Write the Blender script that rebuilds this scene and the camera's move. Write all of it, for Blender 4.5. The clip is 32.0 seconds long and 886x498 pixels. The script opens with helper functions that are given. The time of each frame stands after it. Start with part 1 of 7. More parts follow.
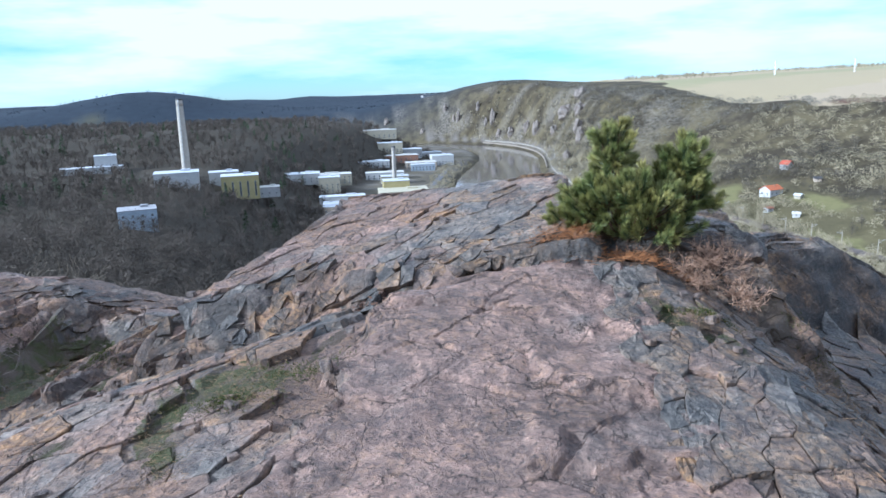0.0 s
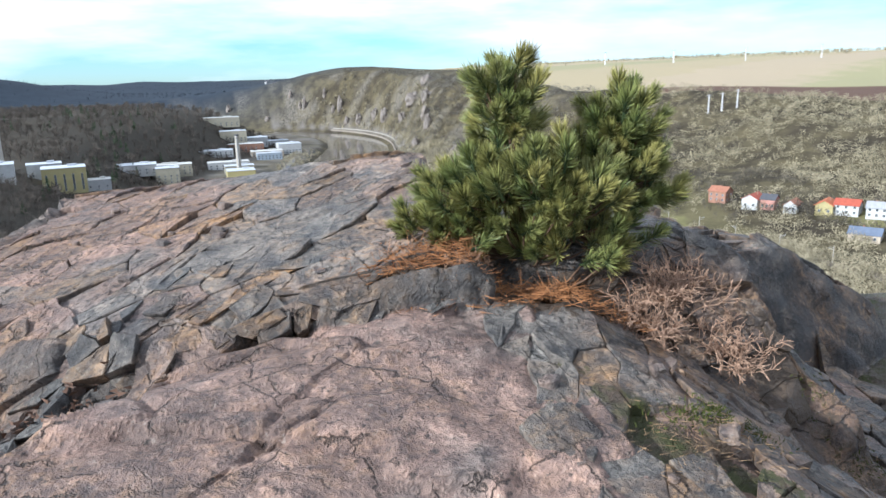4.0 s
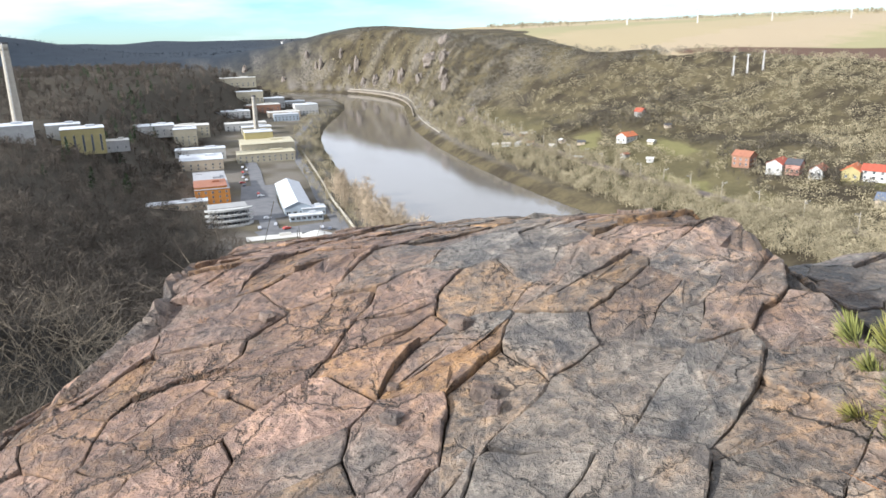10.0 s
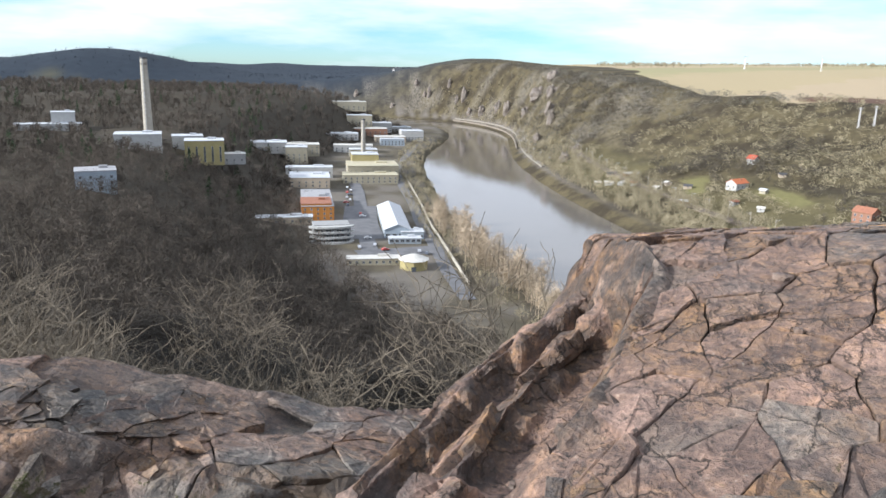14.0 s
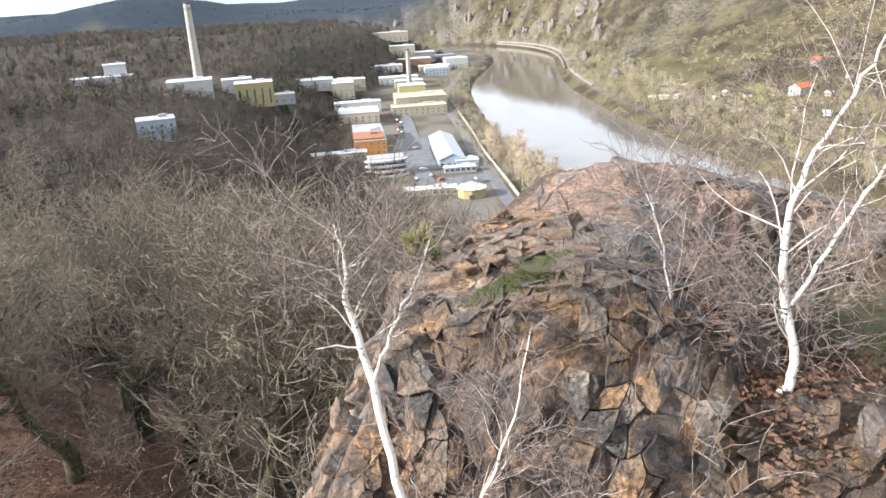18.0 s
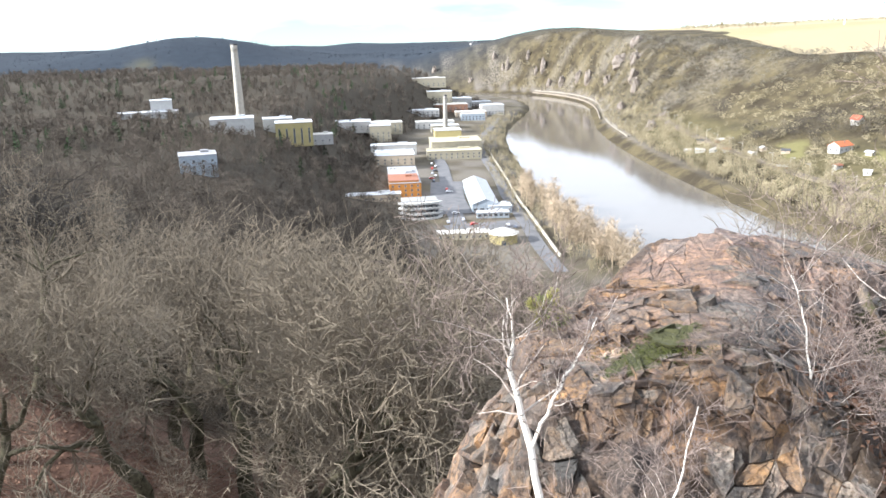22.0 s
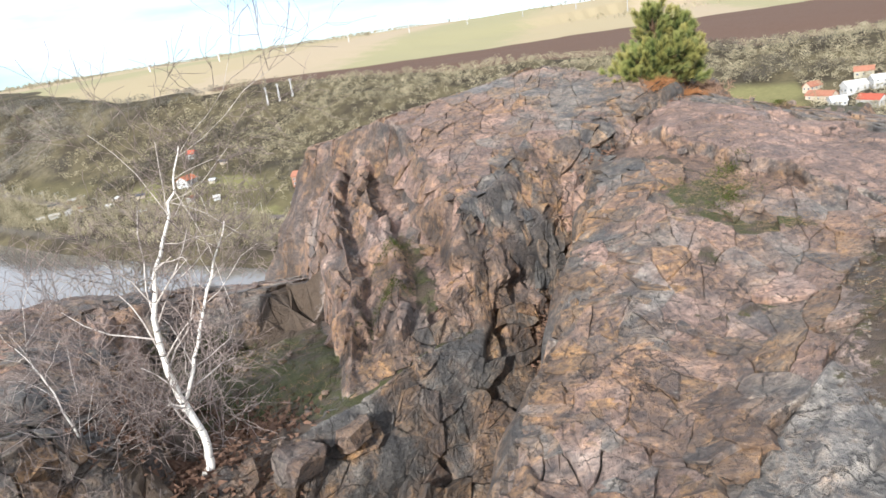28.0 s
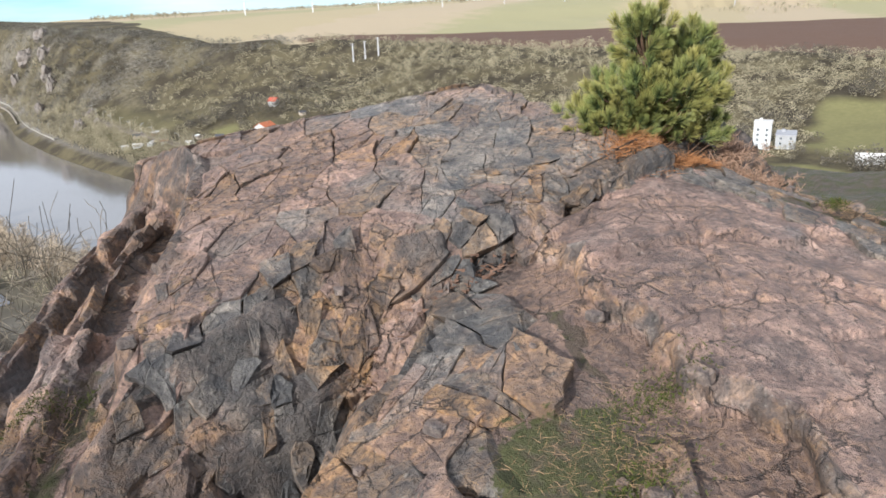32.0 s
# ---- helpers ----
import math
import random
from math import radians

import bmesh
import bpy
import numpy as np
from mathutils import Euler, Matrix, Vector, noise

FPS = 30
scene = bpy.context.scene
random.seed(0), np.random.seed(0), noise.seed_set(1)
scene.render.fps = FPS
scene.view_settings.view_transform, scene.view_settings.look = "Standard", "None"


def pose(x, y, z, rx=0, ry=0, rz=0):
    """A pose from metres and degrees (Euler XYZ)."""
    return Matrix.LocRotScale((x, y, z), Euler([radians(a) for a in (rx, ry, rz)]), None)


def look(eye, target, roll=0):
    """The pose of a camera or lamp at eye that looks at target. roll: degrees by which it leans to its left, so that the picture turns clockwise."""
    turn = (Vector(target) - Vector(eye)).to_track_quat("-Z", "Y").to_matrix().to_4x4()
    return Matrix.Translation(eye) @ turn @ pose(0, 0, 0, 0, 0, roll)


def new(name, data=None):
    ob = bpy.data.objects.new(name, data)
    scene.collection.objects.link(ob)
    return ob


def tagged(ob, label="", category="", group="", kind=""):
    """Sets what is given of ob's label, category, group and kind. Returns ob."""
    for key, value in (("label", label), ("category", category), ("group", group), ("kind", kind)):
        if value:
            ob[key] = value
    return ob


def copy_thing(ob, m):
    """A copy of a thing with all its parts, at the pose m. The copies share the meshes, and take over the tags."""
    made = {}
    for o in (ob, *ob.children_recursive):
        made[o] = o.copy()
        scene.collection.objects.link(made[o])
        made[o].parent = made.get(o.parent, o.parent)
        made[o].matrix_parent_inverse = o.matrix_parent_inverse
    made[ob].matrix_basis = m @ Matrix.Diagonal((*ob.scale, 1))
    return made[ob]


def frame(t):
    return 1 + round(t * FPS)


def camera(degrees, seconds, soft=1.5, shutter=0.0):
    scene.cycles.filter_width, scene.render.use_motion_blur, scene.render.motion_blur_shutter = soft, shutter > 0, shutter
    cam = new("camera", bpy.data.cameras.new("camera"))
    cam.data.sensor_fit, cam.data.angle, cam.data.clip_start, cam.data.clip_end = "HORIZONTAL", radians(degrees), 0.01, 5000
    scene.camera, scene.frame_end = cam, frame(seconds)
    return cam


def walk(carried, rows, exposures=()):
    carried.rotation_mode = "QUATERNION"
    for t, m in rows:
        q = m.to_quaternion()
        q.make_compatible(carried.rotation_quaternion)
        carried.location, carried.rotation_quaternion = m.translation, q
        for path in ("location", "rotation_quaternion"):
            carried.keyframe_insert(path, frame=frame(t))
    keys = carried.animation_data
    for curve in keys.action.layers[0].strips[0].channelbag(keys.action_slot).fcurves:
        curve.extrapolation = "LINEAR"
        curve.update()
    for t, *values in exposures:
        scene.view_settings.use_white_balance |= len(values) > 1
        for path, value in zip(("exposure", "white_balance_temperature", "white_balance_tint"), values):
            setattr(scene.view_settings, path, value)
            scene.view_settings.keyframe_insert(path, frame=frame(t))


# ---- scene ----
cam = camera(63.53, 32.0, soft=1.6)
# ---- camera path: seconds, eye, target, roll ----
PATH = [
    (0, (0.008, 0.003, 1.619), (-0.056, 9.774, -0.509), -2.01),
    (0.5, (0.068, 0.247, 1.609), (0.511, 10.037, -0.382), -0.80),
    (1, (0.219, 0.587, 1.518), (0.916, 10.304, -0.741), -1.82),
    (1.5, (0.330, 0.913, 1.453), (1.223, 10.478, -1.324), -0.87),
    (2, (0.399, 1.271, 1.350), (1.579, 10.783, -1.500), -0.46),
    (2.5, (0.462, 1.623, 1.303), (1.904, 11.218, -1.116), -0.85),
    (3, (0.508, 2.064, 1.303), (2.088, 11.696, -0.872), 0.14),
    (3.5, (0.447, 2.467, 1.250), (2.047, 12.133, -0.753), -0.61),
    (4, (0.433, 2.847, 1.224), (2.392, 12.367, -1.131), -1.49),
    (4.5, (0.549, 3.285, 1.275), (3.121, 12.614, -1.246), -0.74),
    (6.5, (1.016, 4.796, 1.439), (4.160, 13.568, -2.191), -1.24),
    (7, (0.972, 4.996, 1.480), (4.001, 13.755, -2.275), -2.02),
    (7.5, (0.865, 5.183, 1.560), (4.551, 13.672, -2.228), -1.67),
    (8, (0.678, 5.298, 1.601), (4.061, 14.039, -1.885), -0.81),
    (8.5, (0.366, 5.354, 1.625), (2.863, 14.480, -1.613), -1.05),
    (9, (0.082, 5.264, 1.591), (1.360, 14.682, -1.521), -1.31),
    (9.5, (-0.172, 5.110, 1.573), (1.689, 14.465, -1.432), -0.85),
    (10, (-0.524, 5.033, 1.510), (1.181, 14.463, -1.346), -1.41),
    (10.5, (-0.828, 4.931, 1.475), (0.437, 14.416, -1.431), -4.16),
    (11, (-1.089, 4.871, 1.498), (0.499, 14.225, -1.661), -2.98),
    (11.5, (-1.307, 4.883, 1.501), (0.755, 14.165, -1.597), -1.48),
    (12, (-1.552, 4.955, 1.442), (0.848, 14.168, -1.616), 2.97),
    (12.5, (-1.775, 5.061, 1.434), (1.542, 14.026, -1.502), 1.34),
    (13, (-1.983, 5.184, 1.451), (1.693, 14.029, -1.421), 2.36),
    (13.5, (-2.259, 4.966, 1.430), (0.182, 14.340, -1.053), -1.05),
    (14, (-2.601, 4.594, 1.357), (-2.149, 14.280, -1.087), 1.43),
    (14.5, (-3.054, 4.042, 1.302), (-4.317, 13.635, -1.224), -1.51),
    (15, (-3.617, 3.595, 1.196), (-6.727, 12.702, -1.521), -3.28),
    (15.5, (-4.211, 3.243, 1.107), (-7.919, 12.057, -1.821), -2.98),
    (17.5, (-6.548, 2.621, 1.041), (-8.162, 11.984, -2.076), -3.38),
    (18, (-7.085, 2.432, 1.068), (-7.348, 11.844, -2.301), -3.25),
    (18.5, (-7.326, 2.414, 1.149), (-6.574, 11.632, -2.656), -2.88),
    (19, (-7.564, 2.350, 1.076), (-6.379, 11.386, -3.040), -1.54),
    (19.5, (-7.703, 2.358, 1.062), (-7.633, 11.190, -3.628), 0.24),
    (20, (-7.697, 2.247, 1.105), (-7.786, 10.869, -3.960), -2.45),
    (20.5, (-7.721, 2.259, 1.160), (-7.885, 10.679, -4.232), -2.01),
    (21, (-7.781, 2.268, 1.233), (-8.230, 11.205, -3.232), -2.06),
    (21.5, (-7.762, 2.259, 1.271), (-8.552, 11.598, -2.216), -3.21),
    (22, (-7.785, 2.232, 1.318), (-8.437, 11.817, -1.458), -1.51),
    (22.5, (-7.755, 2.248, 1.336), (-8.380, 11.977, -0.890), -1.63),
    (23, (-7.701, 2.234, 1.314), (-7.694, 11.984, -0.907), -1.95),
    (23.5, (-7.683, 2.158, 1.327), (-6.645, 11.759, -1.268), -1.04),
    (24, (-7.630, 2.139, 1.317), (-5.419, 11.433, -1.640), -0.46),
    (24.5, (-7.616, 2.067, 1.314), (-4.496, 10.994, -1.939), 0.59),
    (26.5, (-7.451, 2.007, 1.350), (-1.908, 9.848, -1.441), -0.92),
    (27, (-7.413, 1.992, 1.369), (-1.271, 9.498, -1.068), -0.20),
    (27.5, (-7.320, 1.976, 1.346), (-0.865, 9.208, -1.112), -2.12),
    (28, (-6.920, 1.913, 1.280), (-0.246, 8.800, -1.553), -8.37),
    (28.5, (-6.551, 1.966, 1.275), (0.389, 8.395, -1.966), -7.23),
    (29, (-6.085, 1.964, 1.273), (1.178, 8.158, -1.707), -5.64),
    (29.5, (-5.588, 1.965, 1.213), (1.908, 7.913, -1.692), -7.19),
    (30, (-4.978, 2.145, 1.189), (2.530, 8.136, -1.592), -4.04),
    (30.5, (-4.443, 2.282, 1.209), (2.576, 8.844, -1.560), -2.99),
    (31, (-4.001, 2.435, 1.188), (2.518, 9.410, -1.787), -1.91),
    (31.5, (-3.618, 2.754, 1.252), (2.608, 9.873, -1.997), -2.24),
    (32, (-3.139, 3.034, 1.301), (2.778, 10.469, -1.816), -2.27),
]
walk(cam, [(t, look(eye, target, roll)) for t, eye, target, roll in PATH],
     [(0, 0.64, 4750, 8), (3, 0.64, 5150, 8), (4.5, 0.79, 5350, 8), (6.5, 1.44, 5870, 10), (8.5, 1.24, 5820, 10), (9.5, 0.90, 5820, 10), (11, 0.66, 5720, 10), (13, 0.60, 5670, 10), (15.5, 0.64, 5720, 10), (17.5, 1.24, 5870, 10), (19, 1.16, 5920, 10), (20, 1.09, 5920, 10), (21, 1.39, 5870, 10), (22.2, 1.34, 5770, 10), (23, 0.70, 5720, 10),
      (24.5, 0.64, 5750, 10), (26.5, 1.04, 5820, 10), (27.2, 1.04, 5820, 10), (28, 0.80, 5770, 10), (29, 0.76, 5770, 10), (32, 0.56, 5670, 10)])

# ---- daylight: low winter sun behind thin cloud ----
SUN_AZ, SUN_EL = radians(252), radians(23)      # azimuth clockwise from +y
world = bpy.data.worlds.new("world")
scene.world = world
world.use_nodes = True
wn, wl = world.node_tree.nodes, world.node_tree.links
sky = wn.new("ShaderNodeTexSky")
sky.sky_type, sky.sun_disc, sky.sun_elevation, sky.sun_rotation = "NISHITA", False, SUN_EL, SUN_AZ
sky.air_density, sky.dust_density, sky.ozone_density = 0.9, 0.15, 2.0
wc = wn.new("ShaderNodeTexCoord")
wsep = wn.new("ShaderNodeSeparateXYZ")
wl.new(wc.outputs["Generated"], wsep.inputs[0])
# thin cloud sheets, stretched along the horizon
wmap = wn.new("ShaderNodeMapping")
wmap.inputs["Scale"].default_value = (1.3, 1.3, 7.0)
wl.new(wc.outputs["Generated"], wmap.inputs[0])
wcl = wn.new("ShaderNodeTexNoise")
wcl.inputs["Scale"].default_value, wcl.inputs["Detail"].default_value, wcl.inputs["Roughness"].default_value = 1.7, 6, 0.55
wl.new(wmap.outputs[0], wcl.inputs["Vector"])
wramp = wn.new("ShaderNodeMapRange")
wramp.inputs["From Min"].default_value, wramp.inputs["From Max"].default_value = 0.42, 0.63
wadd = wn.new("ShaderNodeMath")
wadd.operation = "MULTIPLY_ADD"
wadd.inputs[1].default_value = 0.9
wl.new(wsep.outputs[2], wadd.inputs[0])
wl.new(wcl.outputs[0], wadd.inputs[2])
wl.new(wadd.outputs[0], wramp.inputs["Value"])
wmix = wn.new("ShaderNodeMix")
wmix.data_type = "RGBA"
wmix.inputs["B"].default_value = (7.5, 7.6, 7.7, 1)
wl.new(wramp.outputs[0], wmix.inputs["Factor"])
wcool = wn.new("ShaderNodeMix")
wcool.data_type, wcool.blend_type = "RGBA", "MULTIPLY"
wcool.inputs["Factor"].default_value = 1.0
wcool.inputs["B"].default_value = (0.72, 0.97, 1.20, 1)
wl.new(sky.outputs[0], wcool.inputs["A"])
wl.new(wcool.outputs["Result"], wmix.inputs["A"])
wbg = wn["Background"]
wbg.inputs["Strength"].default_value = 0.10
wl.new(wmix.outputs["Result"], wbg.inputs["Color"])
sun = new("sun", bpy.data.lights.new("sun", "SUN"))
sun.data.energy, sun.data.angle, sun.data.color = 5.7, radians(1.5), (1.0, 0.92, 0.79)
sun_dir = Vector((math.sin(SUN_AZ) * math.cos(SUN_EL), math.cos(SUN_AZ) * math.cos(SUN_EL), math.sin(SUN_EL)))
sun.matrix_world = look(sun_dir * 50, (0, 0, 0))


# ---- small tools ----
def smooth(a, b, v):
    u = np.clip((v - a) / (b - a), 0, 1)
    return u * u * (3 - 2 * u)


def mesh_from(name, verts, faces, material, parent=None, shade=False, label=""):
    """One mesh object from arrays: verts (n, 3), faces (m, 3 or 4) or a list of arrays of faces."""
    faces = [np.asarray(f, np.int32) for f in (faces if isinstance(faces, list) else [faces]) if len(f)]
    me = bpy.data.meshes.new(name)
    v = np.ascontiguousarray(verts, np.float32)
    me.vertices.add(len(v))
    me.vertices.foreach_set("co", v.ravel())
    loops = np.concatenate([f.ravel() for f in faces])
    sizes = np.concatenate([np.full(len(f), f.shape[1], np.int32) for f in faces])
    me.loops.add(len(loops))
    me.loops.foreach_set("vertex_index", loops)
    me.polygons.add(len(sizes))
    me.polygons.foreach_set("loop_start", np.concatenate([[0], np.cumsum(sizes)[:-1]]).astype(np.int32))
    me.polygons.foreach_set("use_smooth", np.full(len(sizes), shade))
    me.update(calc_edges=True)
    if material:
        me.materials.append(material)
    ob = new(name, me)
    ob.parent = parent
    if label:
        tagged(ob, label)
    return ob


def part(name, bm, material, parent=None, label="", shade=False):
    """Links a bmesh as one mesh object under a thing or under a part."""
    me = bpy.data.meshes.new(name)
    bm.to_mesh(me)
    bm.free()
    me.materials.append(material)
    if shade:
        me.polygons.foreach_set("use_smooth", [True] * len(me.polygons))
    ob = new(name, me)
    ob.parent = parent
    if label:
        tagged(ob, label)
    return ob


def set_values(ob, name, values):
    at = ob.data.attributes.new(name, "FLOAT", "POINT")
    at.data.foreach_set("value", np.ascontiguousarray(values, np.float32))


def grid_faces(nx, ny):
    i = np.arange(nx * ny, dtype=np.int32).reshape(ny, nx)
    return np.stack([i[:-1, :-1], i[:-1, 1:], i[1:, 1:], i[1:, :-1]], -1).reshape(-1, 4)


def hash3(i, j, k, n, columns=4):
    """Random columns in 0..1 for whole-number cells."""
    h = (i.astype(np.uint32) * np.uint32(73856093)) ^ (j.astype(np.uint32) * np.uint32(19349663)) ^ (k.astype(np.uint32) * np.uint32(83492791)) ^ np.uint32(n * 2654435 + 17)
    out = []
    for s in range(columns):
        h = (h ^ (h >> np.uint32(15))) * np.uint32(2246822519)
        h = (h ^ (h >> np.uint32(13))) * np.uint32(3266489917)
        h = h ^ (h >> np.uint32(16))
        out.append(h.astype(np.float32) / np.float32(4294967295.0))
    return out


def value_noise(p, n=0):
    """Smooth noise in -1..1 at points p (m, 3)."""
    f = np.floor(p)
    u = (p - f).astype(np.float32)
    u = u * u * (3 - 2 * u)
    i = f.astype(np.int64)
    total = np.zeros(len(p), np.float32)
    for a in (0, 1):
        for b in (0, 1):
            for c in (0, 1):
                w = (u[:, 0] if a else 1 - u[:, 0]) * (u[:, 1] if b else 1 - u[:, 1]) * (u[:, 2] if c else 1 - u[:, 2])
                total += w * hash3(i[:, 0] + a, i[:, 1] + b, i[:, 2] + c, n, 1)[0]
    return total * 2 - 1


def cells(p, n=0):
    """Worley cells at points p (m, 3): distance to the border, three random values of the cell, and a facet tilted at random."""
    i = np.floor(p).astype(np.int64)
    best, second = np.full(len(p), 9.0, np.float32), np.full(len(p), 9.0, np.float32)
    keep = [np.zeros(len(p), np.float32) for _ in range(4)]
    for a in (-1, 0, 1):
        for b in (-1, 0, 1):
            for c in (-1, 0, 1):
                h = hash3(i[:, 0] + a, i[:, 1] + b, i[:, 2] + c, n)
                d = (i[:, 0] + a + h[0] - p[:, 0]) ** 2 + (i[:, 1] + b + h[1] - p[:, 1]) ** 2 + (i[:, 2] + c + h[2] - p[:, 2]) ** 2
                d = np.sqrt(d).astype(np.float32)
                near = d < best
                second = np.where(near, best, np.minimum(second, d))
                best = np.where(near, d, best)
                keep[0] = np.where(near, h[3], keep[0])
                keep[1] = np.where(near, (h[0] * 7.31) % 1, keep[1])
                keep[2] = np.where(near, (h[1] * 5.77) % 1, keep[2])
                lean = (p[:, 0] - i[:, 0] - a - h[0]) * (((h[3] * 9.1) % 1) - 0.5) + (p[:, 1] - i[:, 1] - b - h[1]) * (((h[3] * 23.7) % 1) - 0.5) + (p[:, 2] - i[:, 2] - c - h[2]) * (((h[3] * 41.3) % 1) - 0.5)
                keep[3] = np.where(near, lean, keep[3])
    return second - best, keep[0], keep[1], keep[2], keep[3]


# ---- materials ----
def mat(name, rough=0.85, spec=0.3, metal=0.0):
    m = bpy.data.materials.new(name)
    m.use_nodes = True
    b = m.node_tree.nodes["Principled BSDF"]
    b.inputs["Roughness"].default_value, b.inputs["Specular IOR Level"].default_value, b.inputs["Metallic"].default_value = rough, spec, metal
    return m, m.node_tree.nodes, m.node_tree.links, b


def node_noise(n, l, vec, scale, detail=5, rough=0.6, kind="Fac"):
    t = n.new("ShaderNodeTexNoise")
    t.inputs["Scale"].default_value, t.inputs["Detail"].default_value, t.inputs["Roughness"].default_value = scale, detail, rough
    if vec is not None:
        l.new(vec, t.inputs["Vector"])
    return t.outputs[0 if kind == "Fac" else 1]


def node_range(n, l, value, a, b, lo=0.0, hi=1.0):
    r = n.new("ShaderNodeMapRange")
    for key, v in (("From Min", a), ("From Max", b), ("To Min", lo), ("To Max", hi)):
        r.inputs[key].default_value = v
    l.new(value, r.inputs["Value"])
    return r.outputs[0]


def node_mix(n, l, factor, a, b, blend="MIX"):
    m = n.new("ShaderNodeMix")
    m.data_type, m.blend_type = "RGBA", blend
    for key, v in (("Factor", factor), ("A", a), ("B", b)):
        if isinstance(v, (tuple, list)):
            m.inputs[key].default_value = (*v, 1)
        elif isinstance(v, (int, float)):
            m.inputs[key].default_value = v
        else:
            l.new(v, m.inputs[key])
    return m.outputs["Result"]


def node_math(n, l, op, a, b=None):
    m = n.new("ShaderNodeMath")
    m.operation = op
    for k, v in enumerate((a, b)):
        if isinstance(v, (int, float)):
            m.inputs[k].default_value = v
        elif v is not None:
            l.new(v, m.inputs[k])
    return m.outputs[0]


def node_bump(n, l, bsdf, height, strength, distance):
    b = n.new("ShaderNodeBump")
    b.inputs["Strength"].default_value, b.inputs["Distance"].default_value = strength, distance
    l.new(height, b.inputs["Height"])
    l.new(b.outputs[0], bsdf.inputs["Normal"])


def node_vec(n, kind="Object"):
    return n.new("ShaderNodeTexCoord").outputs[kind]


def node_attr(n, name):
    a = n.new("ShaderNodeAttribute")
    a.attribute_name = name
    return a.outputs["Fac"]


def plain(name, colour, dark=None, scale=6.0, rough=0.8, spec=0.3, metal=0.0, bump=0.2, size=0.01, vary=0.0):
    """A worn surface of one colour with stains at two scales and a fine relief."""
    m, n, l, b = mat(name, rough, spec, metal)
    v = node_vec(n)
    dark = dark or tuple(c * 0.62 for c in colour)
    big = node_range(n, l, node_noise(n, l, v, scale), 0.35, 0.68)
    fine = node_noise(n, l, v, scale * 9, 4)
    c = node_mix(n, l, big, dark, colour)
    c = node_mix(n, l, 0.35, c, node_mix(n, l, fine, tuple(x * 0.5 for x in colour), tuple(min(1, x * 1.4) for x in colour)))
    if vary:
        info = n.new("ShaderNodeObjectInfo").outputs["Random"]
        c = node_mix(n, l, node_math(n, l, "MULTIPLY", info, vary), c, dark)
    l.new(c, b.inputs["Base Color"])
    if bump:
        node_bump(n, l, b, fine, bump, size)
    return m


